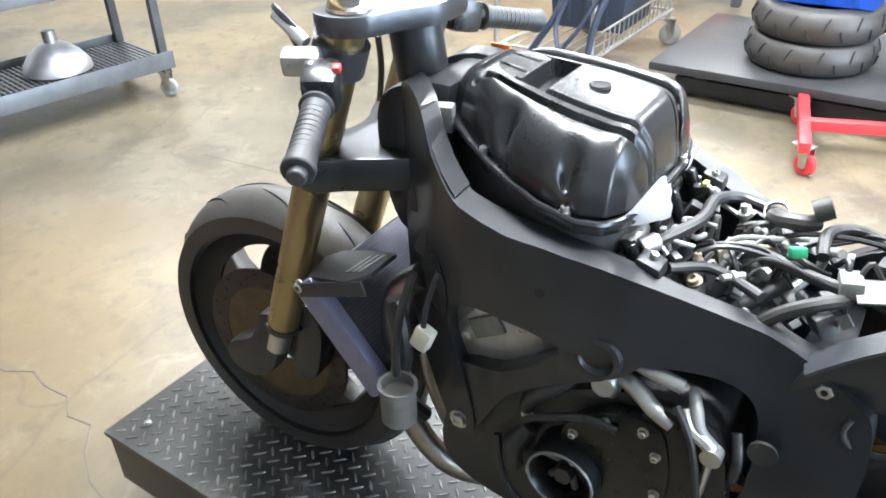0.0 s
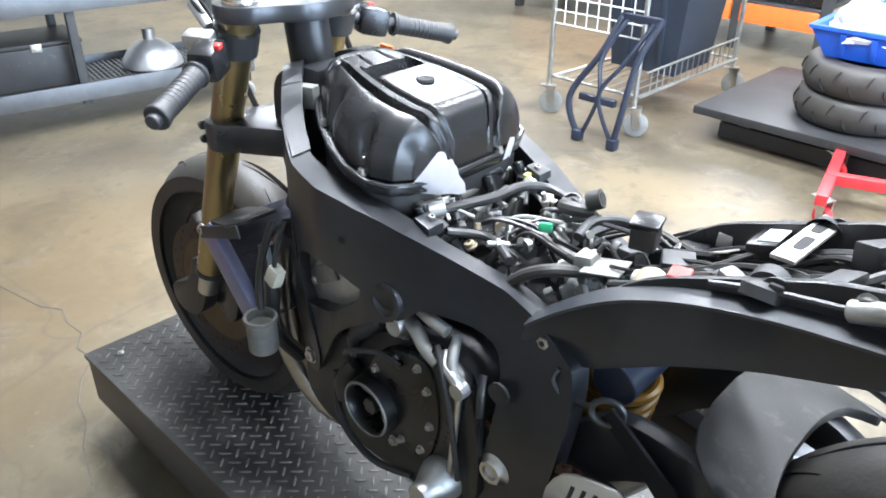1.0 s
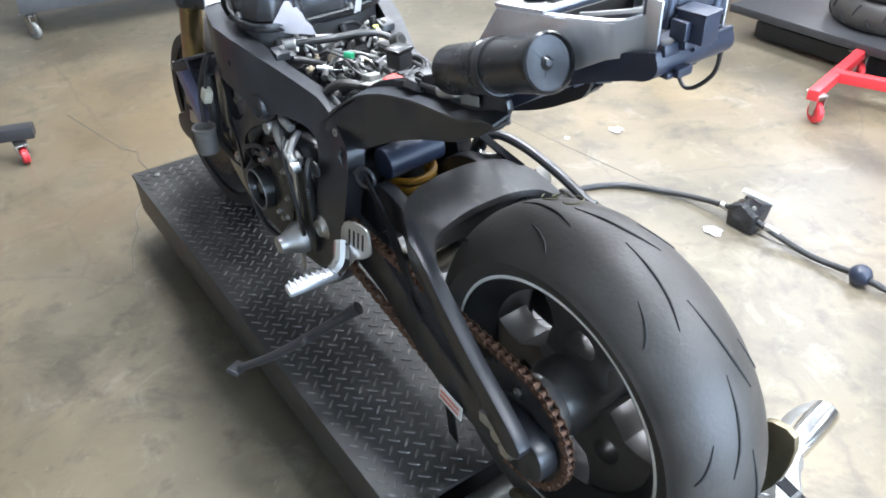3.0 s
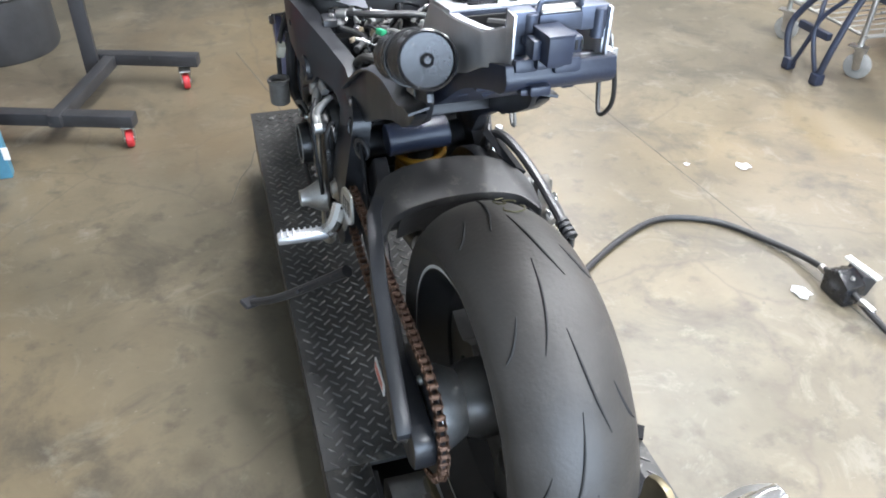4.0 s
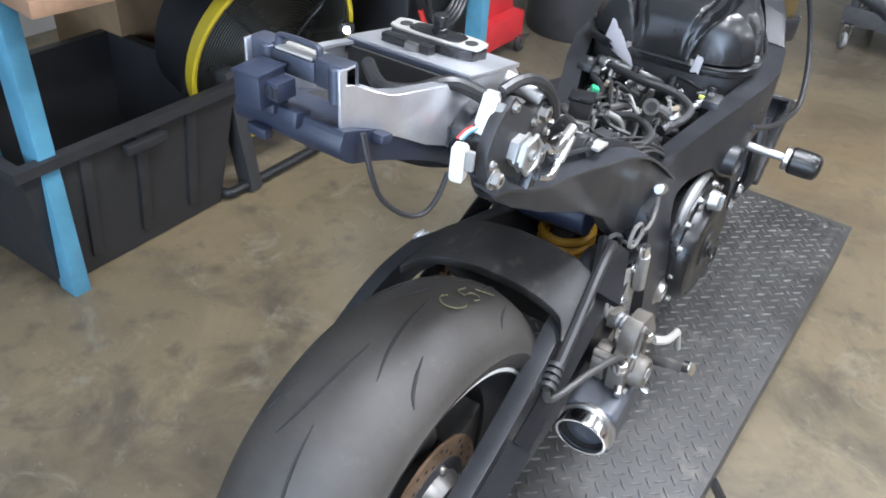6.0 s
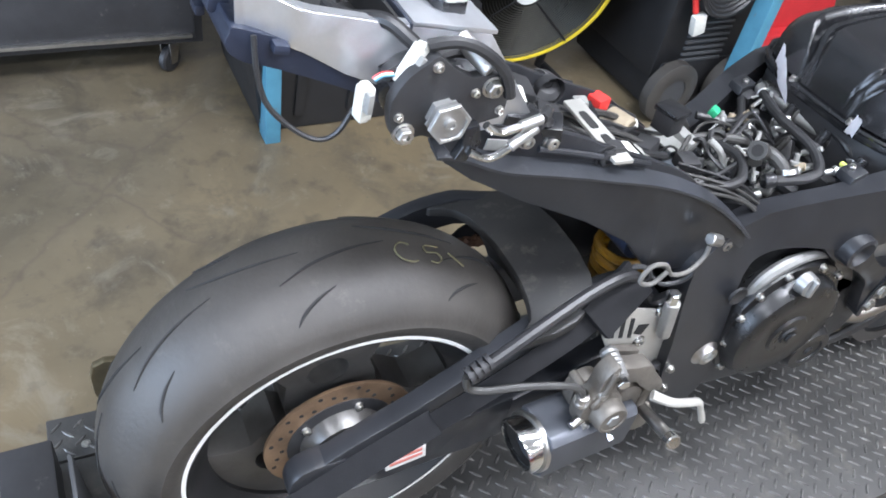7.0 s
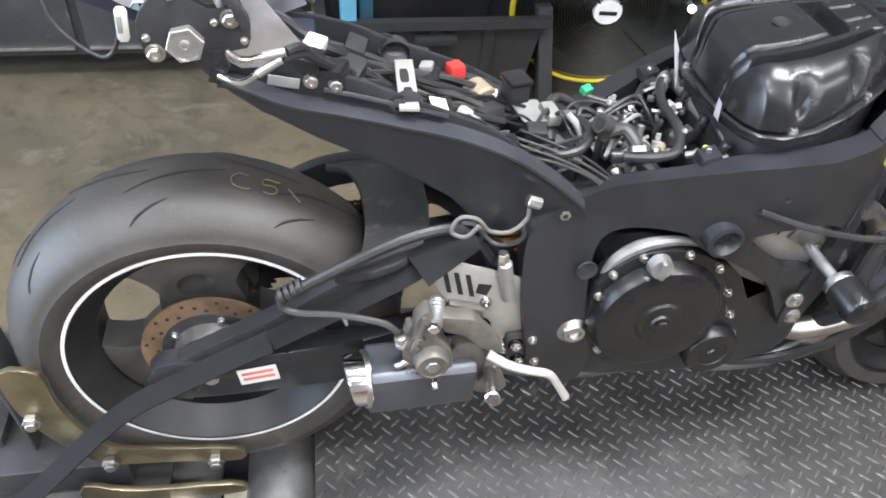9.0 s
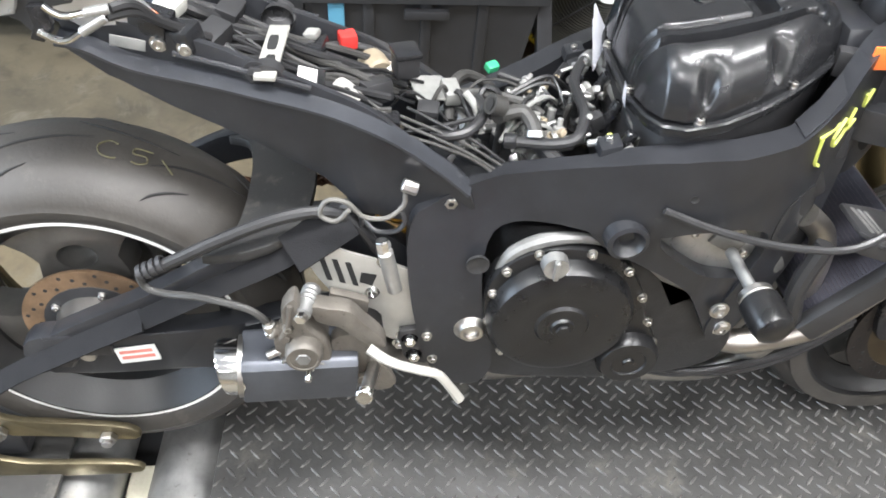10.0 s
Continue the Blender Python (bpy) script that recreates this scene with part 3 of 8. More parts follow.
for sy in (0, 1):
    y0, y1 = (2.1, 2.0) if sy == 0 else (1.9, 1.8)
    part("side_tube", tube([(2.36, y0 - 0.02, 0.02), (2.38, y0 + 0.06 - 0.1 * sy, 0.2), (2.45, (y0 + y1) / 2, 0.42), (2.54, y1, 0.6)], 0.016, 10), M_NAVYPL, t)
    part("inner_tube", tube([(2.36, y0 - 0.04 + 0.03 * sy, 0.03), (2.37, 2.0 - 0.01 + sy * 0.0, 0.24), (2.43, 1.99 - 0.12 * sy + 0.04, 0.4), (2.52, 1.97 - 0.14 * sy, 0.58)], 0.011, 8), M_NAVYPL, t)
    part("foot_lug", box((2.36, y0 - 0.02, 0.03), (0.05, 0.05, 0.055), 0.01), M_NAVYPL, t)
for k, (z, xx) in enumerate(((0.22, 2.38), (0.59, 2.535))):
    part("cross_plate", box((xx, 2.0 - 0.1 * k, z), (0.03, 0.2, 0.035), 0.006), M_NAVYPL, t)

# second low platform with a stack of tyres
PF = pose(2.84, 1.56, 0, 0, 0, -92)
pf = thing("low_platform", "low black steel trolley deck on skids", "platform")


def at_pf(bm):
    bm.transform(PF)
    return bm


part("deck_board", at_pf(box((0.75, 0.42, 0.155), (1.75, 1.0, 0.04), 0.006)), M_STEELBLACK, pf)
for k in (0.06, 0.8):
    part("skid", at_pf(box((0.75, k, 0.05), (1.55, 0.07, 0.08), 0.008)), M_STEELBLACK, pf)
for q in (0.1, 1.3):
    for k in (0.06, 0.8):
        part("leg", at_pf(box((q, k, 0.105), (0.06, 0.06, 0.06), 0.004)), M_STEELBLACK, pf)


def plain_tyre(c, R, w, name, label, tilt=0, group=""):
    prof = flat_line([(-w * 0.5, R - 0.1), (-w * 0.53, R - 0.055), (-w * 0.42, R - 0.02), (0, R), (w * 0.42, R - 0.02), (w * 0.53, R - 0.055), (w * 0.5, R - 0.1), (w * 0.4, R - 0.09), (w * 0.36, R - 0.04), (-w * 0.36, R - 0.04), (-w * 0.4, R - 0.09)], 3)
    m = Matrix.Translation(c) @ pose(0, 0, 0, tilt, 90, 0)
    o = part(name, lathe(prof, m=m, seg=56, closed=True), M_RUBBER)
    for i in range(26):
        a = 2 * math.pi * i / 26
        p = [(dx * w, (R - dd) * math.cos(a + s), (R - dd) * math.sin(a + s)) for dx, dd, s in ((-0.36, 0.012, 0), (-0.2, 0.002, 0.05), (0.0, -0.002, 0.08))]
        if i % 2:
            p = [(-x, y, z) for x, y, z in p]
        part("tread_groove", tube([m @ Vector(q) for q in p], 0.004, 5, 3), M_GROOVE, o)
    return tagged(o, label, "tyre", group)


plain_tyre((3.12, 1.04, 0.176 + 0.075), 0.29, 0.14, "spare_wheel_rubber", "worn motorcycle tyre lying on the low platform", group="stacked tyres")
plain_tyre((3.11, 1.03, 0.176 + 0.224), 0.29, 0.14, "spare_wheel_rubber", "worn motorcycle tyre on top of the stack", 3, group="stacked tyres")
plain_tyre((3.2, 0.42, 0.176 + 0.075), 0.29, 0.14, "spare_wheel_rubber", "worn motorcycle tyre beside the stack", group="stacked tyres")
t = thing("parts_bin", "blue plastic parts bin heaped with white sheet on the tyres", "parts bin")
square = [(-1, -1), (0, -1), (1, -1), (1, 0), (1, 1), (0, 1), (-1, 1), (-1, 0)]
pb = rings(B(), [[(3.12 + sx * a, 1.0 + sy * b, z) for sx, sy in square] for a, b, z in ((0.17, 0.2, 0.478), (0.215, 0.27, 0.6), (0.225, 0.28, 0.6), (0.225, 0.28, 0.615), (0.2, 0.25, 0.615), (0.16, 0.19, 0.5))])
part("tub", bevelled(pb, 0.006), M_BLUETARP, t)
for k in (-0.13, 0.0, 0.13):
    part("rib", box((2.925, 1.0 + k, 0.54), (0.014, 0.025, 0.11), 0.004, rot=(0, -20, 0)), M_BLUETARP, t)
random.seed(5)
bm = B()
bmesh.ops.create_icosphere(bm, subdivisions=4, radius=1)
for v in bm.verts:
    k = 1 + 0.25 * noise.noise(v.co * 2.3) + 0.12 * noise.noise(v.co * 5)
    v.co = Vector((3.12 + v.co.x * 0.2 * k, 1.0 + v.co.y * 0.24 * k, 0.6 + max(-0.3, v.co.z) * 0.14 * k))
part("sheet", bm, M_WHITETARP, t, "crumpled pale plastic sheet", 18)
bm = B()
bmesh.ops.create_icosphere(bm, subdivisions=3, radius=1)
for v in bm.verts:
    k = 1 + 0.2 * noise.noise(v.co * 2.7 + Vector((4, 0, 0)))
    v.co = Vector((3.16 + v.co.x * 0.13 * k, 0.96 + v.co.y * 0.17 * k, 0.71 + max(-0.4, v.co.z) * 0.06 * k))
part("blue_sheet", bm, M_BLUETARP, t, "", 18)

# red stand with castors
t = thing("red_stand", "red painted steel shop stand on castors", "stand")
part("base_beam", box((0, 0, 0), (0.62, 0.045, 0.045), 0.005, m=along((2.2, 0.86, 0.125), (2.78, 0.98, 0.125)) @ pose(0.31, 0, 0)), M_REDPAINT, t)
part("cross_beam", box((0, 0, 0), (0.72, 0.045, 0.045), 0.005, m=along((2.44, 0.93, 0.128), (2.66, 0.28, 0.128)) @ pose(0.36, 0, 0)), M_REDPAINT, t)
part("second_beam", box((0, 0, 0), (0.5, 0.045, 0.045), 0.005, m=along((2.5, 0.28, 0.125), (3.0, 0.4, 0.125)) @ pose(0.25, 0, 0)), M_REDPAINT, t)
part("mast", box((2.56, 0.58, 0.75), (0.06, 0.06, 1.2), 0.006), M_REDPAINT, t)
castor((2.24, 0.85), 0.045, t, -27, M_REDPAINT, 0.12)
castor((2.76, 0.97), 0.045, t, -27, M_REDPAINT, 0.12)
castor((2.52, 0.285), 0.045, t, -27, M_REDPAINT, 0.12)

part("floor_joint", box((1.29, 1.6, 0.0), (0.004, 3.0, 0.002), 0, rot=(0, 0, 4)), M_JOINT, floor)
part("floor_crack", ribbon([(-0.2, 2.98, 0.001), (-0.16, 2.76, 0.001), (-0.13, 2.6, 0.001), (-0.11, 2.49, 0.001), (-0.07, 2.42, 0.001), (-0.09, 2.34, 0.001), (-0.085, 2.25, 0.001), (-0.13, 2.18, 0.001), (-0.12, 2.1, 0.001), (-0.19, 2.03, 0.001), (-0.24, 1.94, 0.001), (-0.26, 1.85, 0.001), (-0.31, 1.76, 0.001), (-0.36, 1.6, 0.001)], 0.005, 0.0016, 1), M_JOINT, floor)
# black clamp on the floor with its cable
t = thing("sensor_cable", "long black cable with a ball grommet lying on the floor", "cable")
part("cable_run", tube([(0.36, 0.66, 0.16), (0.41, 0.7, 0.06), (0.47, 0.73, 0.014), (0.665, 0.88, 0.012), (0.878, 1.012, 0.012), (1.055, 1.07, 0.012), (1.225, 1.0, 0.012), (1.325, 0.85, 0.014), (1.368, 0.7, 0.03), (1.365, 0.56, 0.05), (1.36, 0.44, 0.035), (1.365, 0.3, 0.018), (1.37, 0.15, 0.03), (1.38, -0.05, 0.016), (1.42, -0.4, 0.012), (1.5, -1.0, 0.012), (1.45, -1.8, 0.012)], 0.0105, 10), M_HOSE, t)
part("ball_grommet", lathe([(-0.032, 0), (-0.03, 0.016), (-0.016, 0.03), (0, 0.034), (0.016, 0.03), (0.03, 0.016), (0.032, 0)], m=pose(1.37, 0.15, 0.034, 0, 0, 82), seg=24), M_NAVYPL, t)
for p in ((1.367, 0.655, 0.04), (1.36, 0.475, 0.044)):
    part("crimp_sleeve", rod(p, (p[0] + 0.008, p[1] - 0.05, p[2] - 0.008), 0.0125), M_STEEL, t)
t = thing("cable_clamp", "black clamp block with a bright lever gripping the cable", "clamp")
part("block", prism([(0.5, 0.004), (0.6, 0.004), (0.605, 0.075), (0.56, 0.098), (0.505, 0.07)], 1.33, 1.4, 0.006), M_BLACKPL, t)
part("jaw", box((1.425, 0.56, 0.045), (0.06, 0.075, 0.07), 0.008, rot=(0, 18, -8)), M_MATTBLACK, t)
part("lever", box((0, 0, 0), (0.12, 0.024, 0.007), 0.002, m=along((1.395, 0.6, 0.112), (1.41, 0.48, 0.108)) @ pose(0.06, 0, 0)), M_WHITEPL, t, "bright bare-metal lever")
part("screw", hexbolt((1.365, 0.53, 0.085), (0, 0, 1), 0.006), M_STEEL, t)
random.seed(3)
for x, y, s in ((1.262, 0.594, 0.04), (1.557, 1.312, 0.036), (1.352, 1.385, 0.018)):
    bm = B()
    vs = [bm.verts.new((x + s * random.uniform(0.5, 1) * math.cos(a), y + s * random.uniform(0.5, 1) * math.sin(a), 0.004 + random.uniform(0, 0.004))) for a in (i * math.pi / 5 for i in range(10))]
    c = bm.verts.new((x, y, 0.009))
    for i in range(10):
        bm.faces.new((vs[i], vs[(i + 1) % 10], c))
    ex = bmesh.ops.solidify(bm, geom=bm.faces[:], thickness=0.002)
    tagged(part("paper_scrap", bm, M_PAPER), "torn scrap of white paper on the floor", "paper scrap", "floor litter")

# workbench with a black tub under it
t = thing("workbench", "workbench with a worn wooden top and blue steel legs", "workbench")
part("bench_top", prism([(-1.19, 0.28), (-1.0, 2.1), (-1.85, 2.16), (-2.0, 0.36)], 0.865, 0.905, 0.005, "xy"), M_WOOD, t)
for q in ((-1.4, 0.32), (-1.14, 2.02), (-1.92, 0.42), (-1.8, 2.1)):
    part("leg", box((*q, 0.432), (0.075, 0.05, 0.864), 0.004), M_BLUEPOST, t, "blue painted angle-steel leg")
part("tag", box((-1.1, 1.994, 0.1), (0.022, 0.004, 0.05), 0.001), M_WHITE, t)

t = thing("black_tub", "large black plastic tub standing open on the floor", "tub")
bt = rings(B(), [[(-1.68 + sx * a, 0.6 + sy * b, z) for sx, sy in ((-1, -1), (1, -1), (1, 1), (-1, 1))] for a, b, z in ((0.25, 0.3, 0.005), (0.31, 0.36, 0.42), (0.335, 0.385, 0.42), (0.335, 0.385, 0.45), (0.3, 0.35, 0.45), (0.235, 0.285, 0.04))])
part("tub_wall", bevelled(bt, 0.008), M_TUB, t)
for k in (-0.18, 0.0, 0.18):
    part("rib", box((-1.395, 0.6 + k, 0.24), (0.02, 0.035, 0.36), 0.006, rot=(0, 8, 0)), M_TUB, t)
part("handle", box((-1.35, 0.6, 0.385), (0.03, 0.14, 0.03), 0.008), M_TUB, t)
part("corner_post", box((-1.42, 1.0, 0.24), (0.07, 0.05, 0.47), 0.006, rot=(8, 0, 0)), M_STEELBLACK, t)

# drum fan
FAN = pose(-1.42, 1.19, 0.46, 0, 14, -8)
fan = thing("drum_fan", "large black drum fan with a yellow front ring", "fan")


def at_fan(bm):
    bm.transform(FAN)
    return bm


FR = 0.325
part("front_ring", at_fan(lathe([(-0.03, FR - 0.006), (0.0, FR), (0.02, FR + 0.004), (0.024, FR - 0.004), (0.02, FR - 0.014), (-0.03, FR - 0.008)], seg=72, closed=True)), M_YELLOW, fan, "yellow painted steel ring")
part("drum", at_fan(lathe([(0, FR - 0.006), (-0.2, FR - 0.006), (-0.2, FR - 0.014), (0, FR - 0.014)], seg=72, closed=True)), M_FANBLACK, fan)
g = B()
for i in range(26):
    r = 0.055 + i * (FR - 0.075) / 25
    join(g, lathe([(0.018 + 0.012 * (1 - i / 25), r - 0.0016), (0.0212 + 0.012 * (1 - i / 25), r), (0.018 + 0.012 * (1 - i / 25), r + 0.0016)], seg=64, closed=True))
tagged(part("wire_grille", at_fan(g), M_GRILLE, fan), kind="stuff")
for i in range(4):
    a = radians(45 + 90 * i)
    part("grille_strut", at_fan(rod((0.03, 0.04 * math.cos(a), 0.04 * math.sin(a)), (0.02, (FR - 0.01) * math.cos(a), (FR - 0.01) * math.sin(a)), 0.004, 8)), M_FANBLACK, fan)
part("badge", at_fan(lathe([(0.02, 0), (0.036, 0.0), (0.036, 0.046), (0.026, 0.05), (0.02, 0.05)], seg=32)), M_WHITE, fan, "round pale badge at the hub")
part("badge_mark", at_fan(box((0.037, 0, 0), (0.004, 0.06, 0.014), 0.001)), M_FANBLACK, fan)
part("motor", at_fan(rod((-0.18, 0, 0), (-0.04, 0, 0), 0.07)), M_FANBLACK, fan)
for i in range(3):
    bl = B()
    V = []
    for r in np.linspace(0.06, FR - 0.03, 6):
        w = 0.45 - 0.15 * r / FR
        V.append([bl.verts.new((-0.06 + 0.055 * s, r * math.cos(w * s), r * math.sin(w * s))) for s in (-1, -0.3, 0.4, 1)])
    for p, q in zip(V, V[1:]):
        for j in range(3):
            bl.faces.new((p[j], p[j + 1], q[j + 1], q[j]))
    bmesh.ops.solidify(bl, geom=bl.faces[:], thickness=0.003)
    bl.transform(pose(0, 0, 0, 120 * i + 20))
    part("blade", at_fan(bl), M_RIM, fan, "dusty dark fan blade")
part("back_guard", at_fan(lathe([(-0.2, 0.0), (-0.2, FR - 0.01)], seg=40)), M_GRILLE, fan)
part("floor_frame", tube([(-1.62, 0.92, 0.03), (-1.44, 0.92, 0.03), (-1.41, 1.0, 0.03), (-1.41, 1.42, 0.03), (-1.44, 1.48, 0.03), (-1.62, 1.48, 0.03)], 0.018, 10), M_FANBLACK, fan)
for y in (0.9, 1.46):
    part("upright", rod((-1.6, y, 0.03), (-1.52, y, 0.44), 0.016), M_FANBLACK, fan)

# black wheeled cart with a hanging hose, blue post, black stand
t = thing("welder_cart", "black steel welding cart with rubber wheels and vent slats, bench shade in its colour", "cart")
# near-black body and skirt hold the bench's shade in their colour
part("body", box((-1.5, 1.92, 0.42), (0.5, 0.42, 0.55), 0.02), M_FANBLACK, t)
for i in range(7):
    part("vent_slat", box((-1.245, 1.92, 0.22 + 0.025 * i), (0.012, 0.2, 0.011), 0.003), M_DARKSTEEL, t)
for y, x in ((1.78, -1.2), (2.08, -1.2)):
    w = part("wheel", lathe([(-0.025, 0.06), (-0.03, 0.1), (-0.02, 0.12), (0.02, 0.12), (0.03, 0.1), (0.025, 0.06)], m=pose(x, y, 0.121, 0, 0, 4), seg=40, closed=True), M_RUBBER, t)
    part("hub", lathe([(-0.02, 0), (-0.02, 0.062), (0.02, 0.062), (0.02, 0)], m=pose(x, y, 0.121, 0, 0, 4), seg=28), M_DARKSTEEL, w)
part("skirt", box((-1.5, 1.92, 0.12), (0.52, 0.36, 0.2), 0.02), M_FANBLACK, t)
t2 = thing("hose_coil", "coiled black cable hanging on the welding cart", "cable coil")
for k in range(4):
    part("loop", tube([(-1.2 + 0.01 * k, 1.86 + (0.11 + 0.01 * k) * math.cos(a), 0.6 + (0.13 + 0.012 * k) * math.sin(a)) for a in (i * math.pi / 5 for i in range(10))], 0.009, 6, 3, True), M_HOSE, t2)
t2 = thing("cable_plug", "white plug with a red sleeve hanging on a cable", "plug")
part("plug_body", box((-1.19, 1.78, 0.4), (0.03, 0.05, 0.075), 0.006, rot=(15, 0, 0)), M_WHITEPL, t2)
part("sleeve", rod((-1.2, 1.76, 0.44), (-1.21, 1.73, 0.52), 0.011), M_RED, t2)
part("lead", tube([(-1.21, 1.73, 0.52), (-1.22, 1.72, 0.6), (-1.26, 1.76, 0.66)], 0.006, 6), M_HOSE, t2)
t = thing("black_stand", "black steel shop stand with red castors", "stand")
part("long_beam", box((0, 0, 0), (0.62, 0.06, 0.05), 0.005, m=pose(-0.95, 2.23, 0.11, 0, 0, -19)), M_STEELBLACK, t)
part("short_beam", box((0, 0, 0), (0.5, 0.06, 0.05), 0.005, m=pose(-0.62, 2.72, 0.12, 0, 0, -19)), M_STEELBLACK, t)
part("link_beam", box((0, 0, 0), (0.05, 0.6, 0.05), 0.005, m=pose(-0.85, 2.46, 0.115, 0, 0, -19)), M_STEELBLACK, t)
part("mast", box((-0.83, 2.72, 0.6), (0.06, 0.06, 1.1), 0.005), M_STEELBLACK, t)
for q in ((-0.69, 2.13), (-0.45, 2.62), (-1.22, 2.33)):
    castor(q, 0.035, t, 0, M_REDPAINT, 0.085)
t = thing("steel_drum", "dull grey steel drum", "drum")
part("shell", lathe([(0.0, 0.0), (0.0, 0.27), (0.02, 0.28), (0.28, 0.275), (0.58, 0.275), (0.86, 0.28), (0.88, 0.275), (0.87, 0)], m=pose(-1.3, 3.35, 0, 0, -90, 0)), M_DARKSTEEL, t)
for z in (0.3, 0.6, 0.87):
    part("hoop", lathe([(z - 0.012, 0.276), (z, 0.288), (z + 0.012, 0.276)], m=pose(-1.3, 3.35, 0, 0, -90, 0)), M_DARKSTEEL, t)
part("lid", lathe([(0.872, 0), (0.872, 0.262), (0.878, 0.266), (0.87, 0.27)], m=pose(-1.3, 3.35, 0, 0, -90, 0)), M_GREYSTEEL, t)
t = thing("red_jack", "red workshop jack beside the blue post", "jack")
part("chassis", box((-1.5, 2.62, 0.13), (0.26, 0.5, 0.14), 0.02), M_REDPAINT, t)
part("arm", prism([(2.4, 0.2), (2.85, 0.2), (2.8, 0.34), (2.5, 0.42)], -1.57, -1.43, 0.01), M_REDPAINT, t)
for q in ((-1.64, 2.42), (-1.36, 2.42), (-1.64, 2.82), (-1.36, 2.82)):
    castor(q, 0.04, t, 0, M_STEELBLACK, 0.075)

# tool cabinet
t = thing("tool_cabinet", "long black rolling tool cabinet with steel trims", "cabinet")
part("carcass", box((-2.12, -0.62, 0.56), (0.6, 1.66, 0.88), 0.008), M_STEELBLACK, t)
for k in range(3):
    for j in range(2):
        dr = part("drawer", box((-1.812, -1.02 + j * 0.81, 0.27 + 0.27 * k), (0.02, 0.78, 0.25), 0.005), M_STEELBLACK, t)
        part("trim", box((-1.8, -1.02 + j * 0.81, 0.16 + 0.27 * k), (0.02, 0.76, 0.014), 0.004), M_STEEL, dr)
for q in ((-1.86, 0.1), (-1.86, -1.35), (-2.35, 0.1), (-2.35, -1.35)):
    castor(q, 0.045, t, 40, M_STEELBLACK, 0.12)
t = thing("work_light", "small bright led work light clamped beside the fan", "lamp")
part("case", box((-1.345, 1.47, 0.49), (0.05, 0.04, 0.035), 0.008), M_STEELBLACK, t)
part("lens", lathe([(0, 0), (0.008, 0), (0.006, 0.011), (0, 0.012)], m=look((-1.325, 1.45, 0.49), (0.2, -0.7, 1.4)) @ pose(0, 0, 0, 0, 90, 0), seg=20), M_LED, t)
part("clamp_arm", rod((-1.525, 1.462, 0.43), (-1.35, 1.47, 0.485), 0.008), M_STEELBLACK, t)
t = thing("cardboard_box", "brown cardboard box on the bench's far side", "box")
part("carton", box((-2.1, 1.1, 0.45), (0.4, 0.3, 0.9), 0.006), M_CARTON, t)

# far end of the workshop
t = thing("far_shelving", "steel shelving with an orange beam and dark boxes", "shelving")
for x in (4.62, 5.3):
    for y in (1.74, 2.32, 4.2):
        part("upright", box((x, y, 1.0), (0.06, 0.06, 2.0), 0.005), M_DARKSTEEL, t)
for z in (0.25, 1.1):
    for y, l in ((2.03, 0.52), (3.26, 1.8)):
        part("beam", box((4.6, y, z), (0.05, l, 0.12), 0.005), M_ORANGE, t, "orange painted beam")
        part("shelf_board", box((4.96, y, z + 0.065), (0.68, l, 0.02), 0.003), M_DARKSTEEL, t)
for y, w, h in ((2.03, 0.46, 0.36), (2.75, 0.6, 0.3), (3.55, 0.6, 0.34)):
    tt = thing("storage_crate", "dark storage crate on the far shelving", "crate", group="crates on far shelving")
    part("crate_body", box((4.93, y, 0.326 + h / 2), (0.5, w, h), 0.012), M_BLACKPL, tt)
    part("crate_rim", box((4.93, y, 0.33 + h), (0.53, w + 0.03, 0.03), 0.008), M_BLACKPL, tt)


# ---- the stripped motorcycle ----
bike = thing("motorcycle", "stripped black sports motorcycle without fairings, strapped down on a steel platform", "motorcycle")
AX = 0.56  # height of the rear axle
FAX = (0.0, 1.413, 0.517)  # front axle


def wheel_tyre(c, R, w, rim, name, turn=0.0):
    prof = [(-w * 0.40, rim - 0.004), (-w * 0.47, rim + 0.012), (-w * 0.5, rim + 0.03), (-w * 0.495, R - 0.06), (-w * 0.46, R - 0.043), (-w * 0.38, R - 0.026), (-w * 0.25, R - 0.01), (-w * 0.1, R - 0.0015), (0, R)]
    prof = prof + [(-a, b) for a, b in reversed(prof[:-1])]
    inner = [(w * 0.36, rim), (w * 0.38, R - 0.05), (0, R - 0.016), (-w * 0.38, R - 0.05), (-w * 0.36, rim)]
    prof = flat_line(prof, 2, False) + inner
    m = Matrix.Translation(c) @ pose(0, 0, 0, 0, 0, turn)
    return part(name, lathe(prof, m=m, seg=96, closed=True), M_RUBBER, bike, "worn black rubber tyre"), prof, m


def grooves(parent, R, w, m, sets, count):
    """Curved tread cuts, laid round the tyre as thin dark grooves."""
    def rad(u):
        a = abs(u)
        return R - 0.0016 - 0.016 * (a / 0.25) ** 2 * 0.62 if a < 0.25 else R - 0.0115 - (a - 0.25) * 0.128
    for i in range(count):
        a0 = 2 * math.pi * i / count
        for pts, r in sets:
            line = [((u * w), (rad(u) + 0.0022) * math.cos(a0 + s), (rad(u) + 0.0022) * math.sin(a0 + s)) for u, s in pts]
            bm = tube([m @ Vector(p) for p in line], [0.0006, r, r, 0.0006], 6, 4)
            part("tread_cut", bm, M_GROOVE, parent)


# rear wheel
RR, RWD = 0.316, 0.194
rear_tyre, _, RM = wheel_tyre((0, 0, AX), RR, RWD, 0.222, "rear_tyre")
